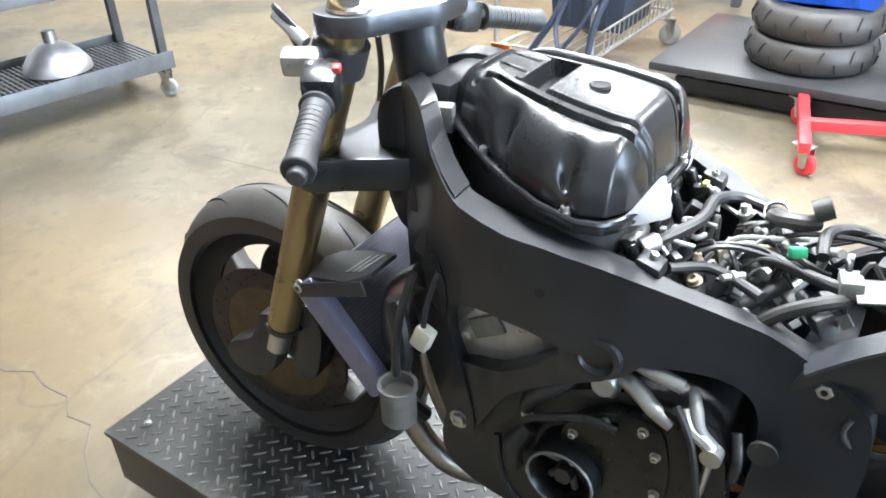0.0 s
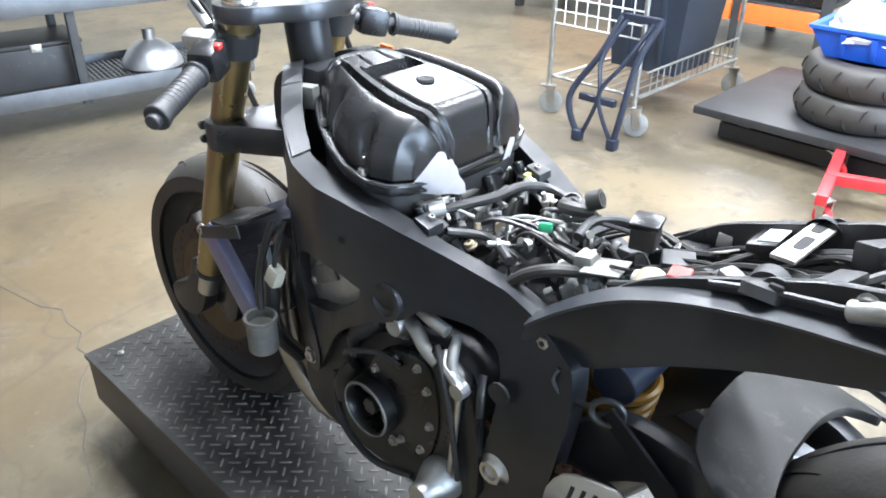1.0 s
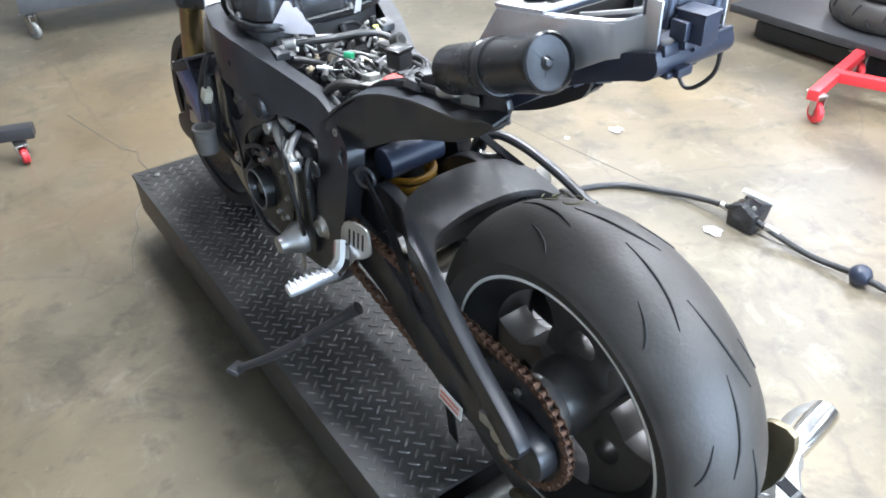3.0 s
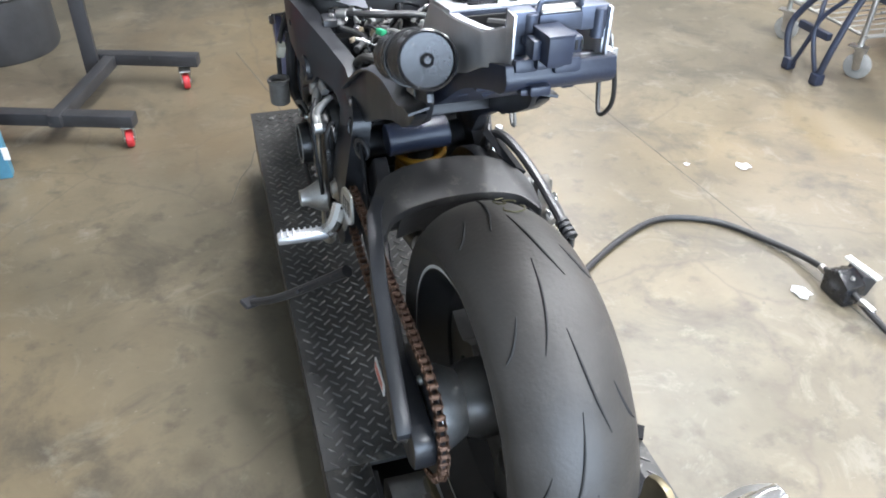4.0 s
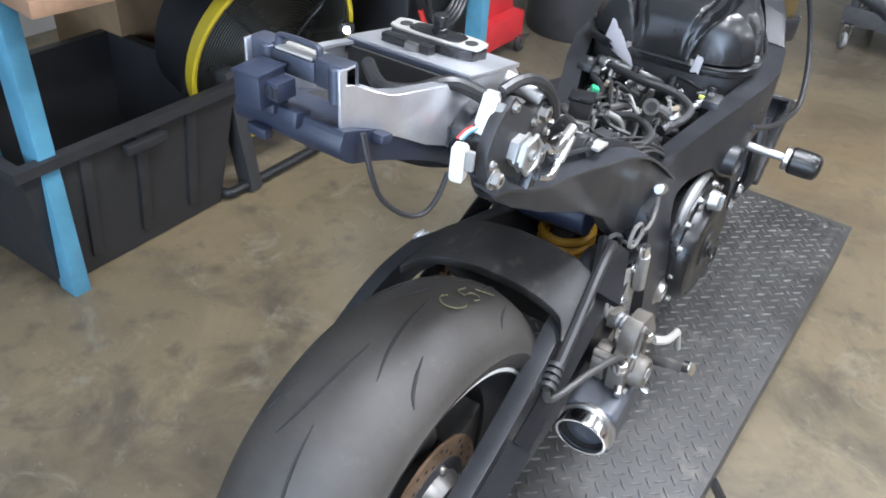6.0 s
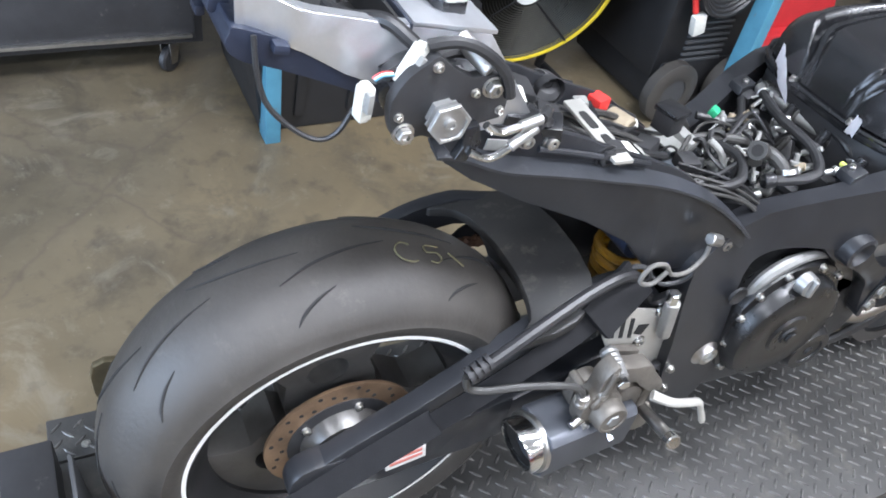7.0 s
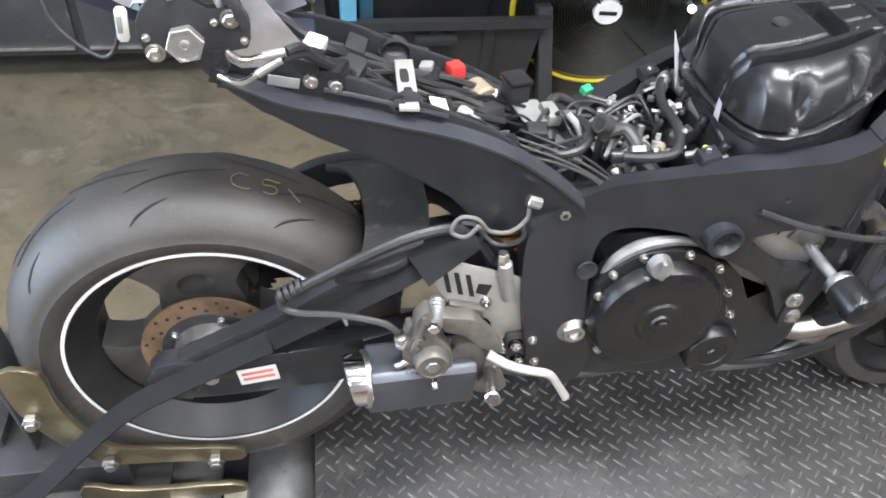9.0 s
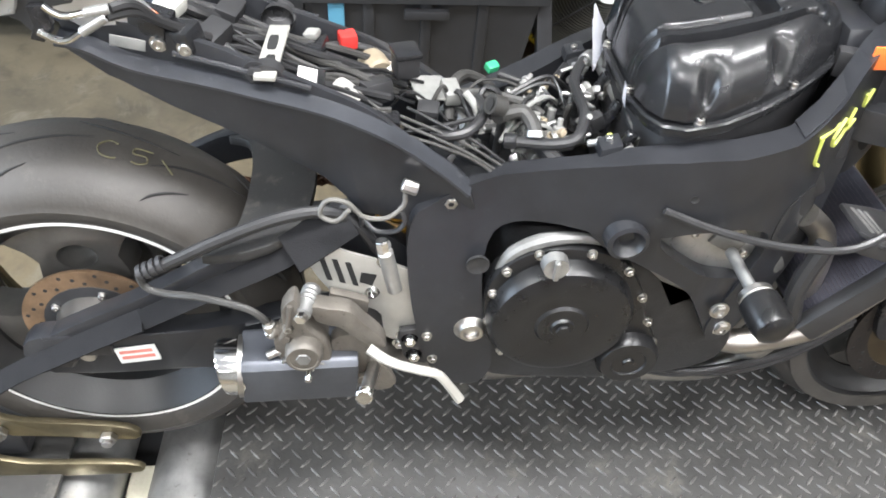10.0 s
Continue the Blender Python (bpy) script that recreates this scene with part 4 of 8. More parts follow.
grooves(rear_tyre, RR, RWD, RM, (
    ([(0.02, 0), (0.05, 0.16), (0.1, 0.32), (0.17, 0.45)], 0.0021),
    ([(-0.02, 0.34), (-0.05, 0.5), (-0.1, 0.66), (-0.17, 0.79)], 0.0021),
    ([(0.27, 0.25), (0.31, 0.33), (0.36, 0.40), (0.41, 0.44)], 0.0024),
    ([(-0.27, 0.59), (-0.31, 0.67), (-0.36, 0.74), (-0.41, 0.78)], 0.0024)), 9)


def wheel_rim(c, rim, w, name, m, spokes=3, hub=0.05, phase=20, stripe=None, at=0.63, wide=1.0):
    lip = w * 0.435
    prof = [(-lip, rim - 0.006), (-lip, rim + 0.006), (-lip + 0.006, rim + 0.008), (-lip + 0.012, rim - 0.006), (-lip * 0.6, rim - 0.016), (-lip * 0.4, rim - 0.03), (lip * 0.4, rim - 0.03), (lip * 0.6, rim - 0.016), (lip - 0.012, rim - 0.006), (lip - 0.006, rim + 0.008), (lip, rim + 0.006), (lip, rim - 0.006), (lip - 0.02, rim - 0.02), (lip * 0.45, rim - 0.042), (-lip * 0.45, rim - 0.042), (-lip + 0.02, rim - 0.02)]
    r = part(name, lathe(prof, m=m, seg=80, closed=True), M_BARREL, bike, "black cast wheel with a pale rim stripe")
    for s in (-1, 1):
        part("rim_stripe", lathe([(s * (lip + 0.0008), rim - 0.0035), (s * (lip + 0.0008), rim + 0.0045), (s * (lip - 0.002), rim + 0.0065)], m=m, seg=80), stripe or M_WHITE, r, "stripe round the rim's lip")
    part("hub", lathe([(-w * 0.46, 0), (-w * 0.46, hub * 0.8), (-w * 0.3, hub), (w * 0.3, hub), (w * 0.46, hub * 0.8), (w * 0.46, 0)], m=m, seg=36), M_SPOKE, r)
    for i in range(spokes):
        n = 20
        r0, r1 = hub * 0.85, rim - 0.036
        outer = flat_line([(r0, -0.045 * wide), (r0 + 0.05, -0.04 * wide), (r1 - 0.04, -0.062 * wide), (r1 - 0.02 * (wide - 1), -0.1 * wide), (r1 + 0.008, 0.0), (r1 - 0.02 * (wide - 1), 0.1 * wide), (r1 - 0.04, 0.062 * wide), (r0 + 0.05, 0.04 * wide), (r0, 0.045 * wide), (r0 - 0.01, 0)], 2)
        inner = [(r0 + (r1 - r0) * at + 0.024 * math.cos(a), 0.03 * math.sin(a)) for a in (math.pi + 2 * math.pi * (k + 1.5) / n for k in range(n))]
        sp = plate_hole(outer, inner, -w * 0.16, w * 0.16)
        bevelled(sp, 0.006)
        sp.transform(m @ pose(0, 0, 0, phase + 360 / spokes * i))
        part("spoke", sp, M_SPOKE, r)
    return r


rear_rim = wheel_rim((0, 0, AX), 0.224, RWD, "rear_rim", RM, 3, 0.066, 97, at=0.42, wide=1.5)


def brake_disc(x, r0, r1, m, material, parent, holes=3):
    k = 54
    prof = [(x - 0.0025, r0), (x - 0.0025, r1), (x + 0.0025, r1), (x + 0.0025, r0)]
    d = part("brake_disc", lathe(prof, m=m, seg=k, closed=True), material, parent, "rusty drilled brake disc")
    plug = lathe([(x - 0.0029, 0), (x - 0.0029, 0.0034), (x + 0.0029, 0.0034), (x + 0.0029, 0)], seg=8)
    bmesh.ops.recalc_face_normals(plug, faces=plug.faces[:])
    hole_mesh = bpy.data.meshes.new("drill_hole")
    plug.to_mesh(hole_mesh)
    plug.free()
    hole_mesh.materials.append(M_GROOVE)
    for i in range(36):
        a = 2 * math.pi * i / 36
        r = r0 + (r1 - r0) * (0.25 + 0.25 * (i % 3))
        o = new("drill_hole", hole_mesh)
        o.parent = d
        o.matrix_world = m @ pose(0, r * math.cos(a), r * math.sin(a))
    return d


brake_disc(0.062, 0.078, 0.112, RM, M_DISC, rear_rim)
part("disc_carrier", lathe([(0.055, 0.04), (0.055, 0.08), (0.066, 0.08), (0.07, 0.04)], m=RM, seg=30, closed=True), M_MATTBLACK, rear_rim)
for i in range(5):
    a = 2 * math.pi * i / 5
    part("disc_bolt", hexbolt(RM @ Vector((0.067, 0.066 * math.cos(a), 0.066 * math.sin(a))), (1, 0, 0), 0.006), M_STEEL, rear_rim)

# rear sprocket and chain
CX, FSY, FSZ, FSR, RSR = -0.14, 0.655, 0.655, 0.04, 0.108
teeth = []
for i in range(43 * 2):
    a = math.pi * i / 43
    r = RSR + (0.004 if i % 2 else -0.006)
    teeth.append((r * math.cos(a), AX + r * math.sin(a)))
n = len(teeth)
inner = [(0.055 * math.cos(math.pi * i / 43), AX + 0.055 * math.sin(math.pi * i / 43)) for i in range(n)]
part("rear_sprocket", plate_hole(teeth, inner, CX - 0.003, CX + 0.003), M_STEELBLACK, rear_rim, "dark steel rear sprocket")
part("sprocket_carrier", lathe([(CX + 0.003, 0.0), (CX + 0.003, 0.068), (CX + 0.03, 0.07), (-0.08, 0.055), (-0.08, 0.0)], m=RM, seg=36), M_CASTALU, rear_rim)
for i in range(5):
    a = 2 * math.pi * i / 5 + 0.3
    part("sprocket_nut", hexbolt(RM @ Vector((CX - 0.003, 0.068 * math.cos(a), 0.068 * math.sin(a))), (-1, 0, 0), 0.008), M_STEEL, rear_rim)
link = rings(B(), [[(x, y, z) for y, z in [(-0.0125, 0.0), (-0.0105, 0.0065), (-0.006, 0.0085), (0, 0.0055), (0.006, 0.0085), (0.0105, 0.0065), (0.0125, 0), (0.0105, -0.0065), (0.006, -0.0085), (0, -0.0055), (-0.006, -0.0085), (-0.0105, -0.0065)]] for x in (-0.001, 0.001)])
outer = B()
for s in (-1, 1):
    c = link.copy()
    bmesh.ops.translate(c, vec=(s * 0.0095, 0, 0), verts=c.verts)
    join(outer, c)
for s in (-0.0079, 0.0079):
    join(outer, lathe([(-0.0125, 0), (-0.0125, 0.0034), (0.0125, 0.0034), (0.0125, 0)], (0, s, 0), 8))
inner_l = B()
for s in (-1, 1):
    c = link.copy()
    bmesh.ops.translate(c, vec=(s * 0.0068, 0, 0), verts=c.verts)
    join(inner_l, c)
for s in (-0.0079, 0.0079):
    join(inner_l, lathe([(-0.0065, 0.0055), (0.0065, 0.0055)], (0, s, 0), 8))
link.free()
chain = part("drive_chain", rings(B(), [[(CX + 0.002 * a, FSY + b * 0.004, FSZ + c * 0.004) for b, c in ((-1, -1), (1, -1), (1, 1), (-1, 1))] for a in (-1, 1)]), M_CHAIN, bike, "rusty brown roller chain")
meshes = []
for bm in (outer, inner_l):
    bmesh.ops.recalc_face_normals(bm, faces=bm.faces[:])
    me = bpy.data.meshes.new("link")
    bm.to_mesh(me)
    bm.free()
    me.materials.append(M_CHAIN)
    meshes.append(me)
# the loop round both sprockets
dy, dz = FSY, FSZ - AX
D = math.hypot(dy, dz)
tilt = math.atan2(dz, dy)
off = math.asin((RSR - FSR) / D)
pts = []
for a in np.linspace(math.pi / 2 - off, -math.pi / 2 + off, 14):
    pts.append((FSY + FSR * math.cos(tilt + a), FSZ + FSR * math.sin(tilt + a)))
for a in np.linspace(-math.pi / 2 + off, -3 * math.pi / 2 - off, 40):
    pts.append((RSR * math.cos(tilt + a), AX + RSR * math.sin(tilt + a)))
loop = [Vector((CX, a, b)) for a, b in pts]
L = [0.0]
for i in range(len(loop)):
    L.append(L[-1] + (loop[(i + 1) % len(loop)] - loop[i]).length)
count = 2 * round(L[-1] / 0.0158 / 2)
xs = np.array([p.y for p in loop] + [loop[0].y]), np.array([p.z for p in loop] + [loop[0].z])
for i in range(count):
    s = L[-1] * i / count
    y, z = np.interp(s, L, xs[0]), np.interp(s, L, xs[1])
    y2, z2 = np.interp((s + 0.004) % L[-1], L, xs[0]), np.interp((s + 0.004) % L[-1], L, xs[1])
    o = new("link", meshes[i % 2])
    o.parent = chain
    o.matrix_world = Matrix.Translation((CX, y, z)) @ Matrix.Diagonal((0.72, 1, 1, 1)) @ pose(0, 0, 0, math.degrees(math.atan2(z2 - z, y2 - y)), 0, 0)

# front wheel, turned a little
FM = Matrix.Translation(FAX) @ pose(0, 0, 0, 0, 0, 3)
FR_, FW = 0.282, 0.122
prof_holder = wheel_tyre(FAX, FR_, FW, 0.222, "front_tyre", 3)
grooves(prof_holder[0], FR_, FW, FM, (([(0.05, 0), (0.12, 0.12), (0.2, 0.24), (0.3, 0.34)], 0.002), ([(-0.05, 0.3), (-0.12, 0.42), (-0.2, 0.54), (-0.3, 0.64)], 0.002)), 11)
front_rim = wheel_rim(FAX, 0.222, FW, "front_rim", FM, 3, 0.045, 15, M_RIM)
for s in (-1, 1):
    brake_disc(s * 0.068, 0.118, 0.155, FM, M_FRONTDISC, front_rim)
    part("disc_carrier", lathe([(s * 0.058, 0.04), (s * 0.058, 0.06), (s * 0.066, 0.12), (s * 0.07, 0.12), (s * 0.064, 0.055), (s * 0.064, 0.04)], m=FM, seg=36, closed=True), M_CARRIER, front_rim, "bronze brake disc carrier")

# fork, steered with the front wheel
ST = Matrix.Translation((0, 1.14, 1.1)) @ pose(0, 0, 0, 0, 0, 3) @ Matrix.Translation((0, -1.14, -1.1))
FT, FB = Vector((0, 1.148, 1.16)), Vector((0, 1.37, 0.54))
fork = part("fork_stem", rod((0, 1.085, 0.93), (0, 1.115, 1.16), 0.024), M_MATTBLACK, bike)


def st(bm):
    bm.transform(ST)
    return bm


for s in (-1, 1):
    o = Vector((s * 0.104, 0, 0))
    q = lambda t: FT.lerp(FB, t) + o
    part("fork_tube", st(rod(q(-0.02), q(0.87), 0.0275, 28)), M_GOLD, fork, "gold anodised upper fork tube")
    part("fork_slider", st(rod(q(0.86), q(0.96), 0.0215, 24)), M_STEEL, fork, "bright fork slider")
    part("dust_seal", st(rod(q(0.862), q(0.88), 0.03, 24)), M_MATTBLACK, fork)
    part("fork_foot", st(prism(flat_line([(1.335, 0.63), (1.375, 0.64), (1.405, 0.58), (1.46, 0.55), (1.465, 0.505), (1.41, 0.49), (1.36, 0.53)], 3), s * 0.104 - 0.019, s * 0.104 + 0.019, 0.006)), M_ENGINE, fork, "dark cast fork foot")
    part("fork_cap", st(rod(q(-0.045), q(-0.015), 0.021, 6)), M_STEEL, fork)
    part("caliper", st(prism(flat_line([(1.27, 0.62), (1.30, 0.665), (1.335, 0.64), (1.35, 0.56), (1.325, 0.5), (1.29, 0.52)], 3), s * 0.068 - 0.028, s * 0.068 + 0.03, 0.008)), M_BLACKPL, fork)
part("axle", rod((-0.12, FAX[1], FAX[2]), (0.12, FAX[1], FAX[2]), 0.0125), M_STEEL, fork)
# triple clamps
top = prism(flat_line([(-0.142, 1.15), (-0.128, 1.185), (-0.08, 1.187), (-0.03, 1.17), (0.03, 1.17), (0.08, 1.187), (0.128, 1.185), (0.142, 1.15), (0.125, 1.112), (0.08, 1.09), (0.035, 1.06), (-0.035, 1.06), (-0.08, 1.09), (-0.125, 1.112)], 3), 1.135, 1.162, 0.004, "xy")
clamp = part("top_clamp", st(top), M_CLAMP, fork, "dark anodised top clamp")
for x, y, r in ((0, 1.1, 0.024), (-0.104, 1.145, 0.029), (0.104, 1.145, 0.029)):
    part("clamp_nut", st(lathe([(0, 0), (0.011, 0), (0.011, r * 0.55), (0.007, r * 0.6), (0.007, r * 0.85), (0.003, r), (0, r)], m=pose(x, y, 1.163, 0, -90, 0), seg=28)), M_CHROME, fork)
low = prism(flat_line([(-0.145, 1.21), (-0.13, 1.245), (-0.08, 1.25), (0, 1.22), (0.08, 1.25), (0.13, 1.245), (0.145, 1.21), (0.12, 1.17), (0.05, 1.06), (-0.05, 1.06), (-0.12, 1.17)], 3), 0.915, 0.965, 0.006, "xy")
part("lower_clamp", st(low), M_CLAMP, fork, "dark anodised lower clamp")
for s in (-1, 1):
    for dz_ in (0.928, 0.952):
        part("pinch_bolt", st(hexbolt((s * 0.135, 1.248, dz_), (0, 1, 0), 0.006)), M_STEEL, fork)

# clip-on bars
for s in (-1, 1):
    a, b = Vector((s * 0.13, 1.165, 1.1)), Vector((s * 0.322, 1.072, 1.048))
    bar = part("handlebar", st(rod(a - (b - a) * 0.05, b, 0.011)), M_STEELBLACK, fork)
    gA = a.lerp(b, 0.4)
    part("grip", st(lathe([(0, 0), (0, 0.02), (0.005, 0.021), (0.008, 0.0172), (0.05, 0.0165), (0.105, 0.0172), (0.112, 0.0195), (0.118, 0.0195), (0.12, 0.018), (0.121, 0)], seg=24, m=along(gA, b))), M_MATTBLACK, bar, "black rubber grip")
    for k in range(9):
        part("grip_rib", st(lathe([(0.02 + k * 0.009, 0.0165), (0.0215 + k * 0.009, 0.0174), (0.023 + k * 0.009, 0.0165)], seg=20, m=along(gA, b))), M_MATTBLACK, bar)
    part("bar_clamp", st(lathe([(-0.02, 0.0275), (-0.02, 0.036), (0.02, 0.036), (0.02, 0.0275)], seg=28, closed=True, m=along(FT.lerp(FB, 0.09) + Vector((s * 0.104, 0, 0)), FB + Vector((s * 0.104, 0, 0))))), M_STEELBLACK, bar)
    sw_ = a.lerp(b, 0.22)
    part("switch_housing", st(box((0, 0, 0), (0.055, 0.046, 0.05), 0.012, m=along(sw_, b))), M_BLACKPL, bar)
    part("red_switch", st(box((0, 0, 0), (0.012, 0.01, 0.008), 0.002, m=along(sw_, b) @ pose(0.0, 0.02, 0.024))), M_RED, bar)
    part("lever_perch", st(box((0, 0, 0), (0.03, 0.05, 0.03), 0.008, m=along(a.lerp(b, 0.05), b) @ pose(0, 0.03 * s, 0.01))), M_CASTALU, bar, "cast lever perch")
    pv = a.lerp(b, 0.08) + Vector((0, 0.055, 0.005))
    if s > 0:
        part("lever", st(tube([pv, pv + Vector((s * 0.03, 0.025, 0.006)), pv + Vector((s * 0.08, 0.01, -0.004)), b + Vector((-s * 0.045, 0.075, 0.004))], 0.0065, 8)), M_BLACKPL, bar, "black brake lever")
part("clutch_cable_end", st(tube([(-0.125, 1.215, 1.135), (-0.122, 1.245, 1.155), (-0.09, 1.27, 1.14), (-0.05, 1.26, 1.05), (-0.03, 1.2, 0.9)], 0.005, 6)), M_HOSE, fork)
part("adjuster", st(rod((-0.128, 1.2, 1.12), (-0.12, 1.25, 1.15), 0.009, 12)), M_ALU, fork)

# ---- frame ----
SIDE = [(0.505, 0.846), (0.54, 0.866), (0.59, 0.889), (0.66, 0.914), (0.74, 0.942), (0.81, 0.96), (0.875, 0.967), (0.93, 0.975), (0.968, 0.99), (1.0, 1.022), (1.03, 1.06), (1.075, 1.075), (1.107, 1.05), (1.108, 0.96), (1.1, 0.88), (1.078, 0.805), (1.04, 0.715), (1.0, 0.645), (0.976, 0.61), (0.945, 0.606), (0.932, 0.64), (0.95, 0.72), (0.972, 0.78), (0.965, 0.825), (0.92, 0.845), (0.86, 0.845), (0.8, 0.832), (0.75, 0.826), (0.68, 0.833), (0.62, 0.826), (0.588, 0.79), (0.586, 0.70), (0.606, 0.61), (0.612, 0.55), (0.595, 0.505), (0.55, 0.508), (0.515, 0.55), (0.497, 0.62), (0.484, 0.70), (0.478, 0.78), (0.486, 0.83)]
HANGER = [(0.71, 0.85), (0.8, 0.86), (0.815, 0.815), (0.85, 0.782), (0.9, 0.748), (0.955, 0.735), (0.985, 0.69), (0.966, 0.612), (0.945, 0.606), (0.92, 0.65), (0.887, 0.708), (0.85, 0.742), (0.8, 0.775), (0.74, 0.805)]


def frame_x(y, z):
    """How far the beam's outer face stands from the middle."""
    top_x = np.interp(y, [0.48, 0.55, 0.6, 0.66, 0.74, 0.81, 0.88, 0.95, 1.0, 1.05, 1.1], [0.122, 0.114, 0.118, 0.138, 0.167, 0.186, 0.19, 0.176, 0.15, 0.105, 0.062])
    low_x = np.interp(y, [0.48, 0.6, 0.8, 0.95, 1.0, 1.05, 1.1], [0.156, 0.158, 0.175, 0.166, 0.148, 0.126, 0.104])
    k = np.clip((z - 0.66) / 0.27, 0, 1)
    k = k * k * (3 - 2 * k)
    return float(top_x * k + low_x * (1 - k))


def curved_plate(outline, xfun, thick, bev, cuts_y=(), cuts_z=()):
    bm = prism(outline, 0.0, 1.0, 0)
    for c in cuts_y:
        bmesh.ops.bisect_plane(bm, geom=bm.verts[:] + bm.edges[:] + bm.faces[:], plane_co=(0, c, 0), plane_no=(0, 1, 0))
    for c in cuts_z:
        bmesh.ops.bisect_plane(bm, geom=bm.verts[:] + bm.edges[:] + bm.faces[:], plane_co=(0, 0, c), plane_no=(0, 0, 1))
    rim = [e for e in bm.edges if len(e.link_faces) == 2 and e.calc_face_angle(0) > 0.7]
    for v in bm.verts:
        x = xfun(v.co.y, v.co.z)
        v.co.x = x - thick * (1 - v.co.x)
    bmesh.ops.recalc_face_normals(bm, faces=bm.faces[:])
    return bevelled(bm, bev, 2, [e for e in rim if e.is_valid])


frame_part = part("frame_head", rod((0, 1.085, 0.905), (0, 1.12, 1.125), 0.036, 32), M_FRAME, bike)
outline = flat_line(SIDE, 3)
for s in (-1, 1):
    bm = curved_plate(outline, frame_x, 0.036, 0.009, [0.5 + 0.02 * i for i in range(31)], [0.54 + 0.02 * i for i in range(27)])
    for v in bm.verts:
        top = float(np.interp(v.co.y, [0.5, 0.54, 0.59, 0.66, 0.74, 0.81, 0.93, 1.0], [0.86, 0.888, 0.914, 0.932, 0.949, 0.96, 0.975, 1.022]))
        rise = np.clip((frame_x(v.co.y, v.co.z) - v.co.x) / 0.036, 0, 1) * np.clip((v.co.z - top + 0.035) / 0.025, 0, 1) * np.clip((1.0 - v.co.y) / 0.1, 0, 1)
        v.co.z += float(np.interp(v.co.y, [0.53, 0.56, 0.6, 0.65, 0.7, 0.75, 0.85], [0, -0.008, -0.016, -0.012, -0.008, 0.0, 0.006])) * float(rise)
    if s < 0:
        mirror(bm)
    hg = curved_plate(flat_line(HANGER, 3), lambda y, z: frame_x(y, z) - 0.004, 0.03, 0.005, [0.72 + 0.03 * i for i in range(9)])
    part("engine_hanger", mirror(hg) if s < 0 else hg, M_FRAME, frame_part)
    spar = part("frame_beam", bm, M_FRAME, frame_part, "satin black twin-spar frame beam", 40)
    # boss, bolts and openings
    for (y, z, r) in ((0.578, 0.645, 0.0), (0.865, 0.905, 0.0)):
        x = frame_x(y, z) * s
    part("pivot_nut", lathe([(0, 0), (0.004, 0.0), (0.004, 0.012), (0.01, 0.012), (0.01, 0.017), (0.004, 0.02), (0, 0.026), (-0.006, 0.026)], m=along((s * 0.1575, 0.575, 0.634), (s * 0.3, 0.575, 0.634)), seg=28), M_STEEL, spar, "steel swingarm pivot nut")
    part("frame_hole", lathe([(0, 0), (0, 0.013), (0.0015, 0.016), (-0.003, 0.016)], m=along((s * 0.1565, 0.575, 0.765), (s * 0.3, 0.575, 0.765)), seg=24), M_ENGINE, spar)
    part("frame_dimple", lathe([(0, 0), (0, 0.0045), (0.001, 0.006), (-0.002, 0.006)], m=along((s * frame_x(0.834, 0.92), 0.834, 0.905), (s * 0.4, 0.834, 0.905)), seg=16), M_GROOVE, spar)
    part("engine_boss", lathe([(0, 0.0), (0.0, 0.01), (0.004, 0.012), (0.006, 0.016), (0.016, 0.022), (0.014, 0.028), (-0.01, 0.03)], m=along((s * (frame_x(0.765, 0.83) - (0 if s > 0 else 0.012)), 0.765, 0.83), (s * 0.4, 0.765, 0.83)), seg=32), M_FRAME, spar)
    ov = flat_line([(0.03, 0), (0.02, 0.03), (-0.012, 0.036), (-0.03, 0.012), (-0.026, -0.028), (0.01, -0.034)], 4)
    hole = prism([(1.012 + a * 1.2, 0.836 + b * 1.25) for a, b in ov], frame_x(1.0, 0.865) + 0.0005, frame_x(1.0, 0.865) + 0.0025, 0)
    bmesh.ops.translate(hole, vec=(-0.001, 0, 0), verts=hole.verts)
    for v in hole.verts:
        v.co.x += frame_x(v.co.y, v.co.z) - frame_x(1.0, 0.865)
    part("frame_opening", mirror(hole) if s < 0 else hole, M_GROOVE, spar)
    part("drop_bolt", hexbolt((s * (frame_x(0.955, 0.632) + 0.001), 0.958, 0.632), (s, 0, 0), 0.011), M_STEEL, spar)
for y, z in ((0.52, 0.619), (0.53, 0.566)):
    part("frame_bolt", hexbolt((0.157, y - 0.01, z), (1, 0, 0), 0.006), M_STEEL, frame_part)
part("cross_tube", rod((-0.13, 0.56, 0.74), (0.13, 0.56, 0.74), 0.028), M_FRAME, frame_part)
part("head_gusset", prism([(-0.1, 0.9), (0.1, 0.9), (0.055, 1.07), (-0.055, 1.07)], 1.03, 1.075, 0.008, "xz"), M_FRAME, frame_part)
part("head_casting", prism(flat_line([(1.03, 1.05), (1.09, 1.062), (1.138, 1.04), (1.152, 0.985), (1.138, 0.885), (1.108, 0.838), (1.05, 0.85), (1.03, 0.95)], 3), -0.058, 0.058, 0.014), M_FRAME, frame_part)
for s in (-1, 1):
    part("head_slot", prism(flat_line([(1.118, 0.955), (1.126, 0.948), (1.131, 0.92), (1.127, 0.892), (1.12, 0.888), (1.113, 0.9), (1.112, 0.935)], 3), s * 0.0574, s * 0.0586, 0), M_GROOVE, frame_part)
    part("head_lug", box((s * 0.075, 1.03, 1.035), (0.022, 0.03, 0.036), 0.005, rot=(0, 0, -20 * s)), M_GREYPOT if s < 0 else M_MATTBLACK, frame_part)

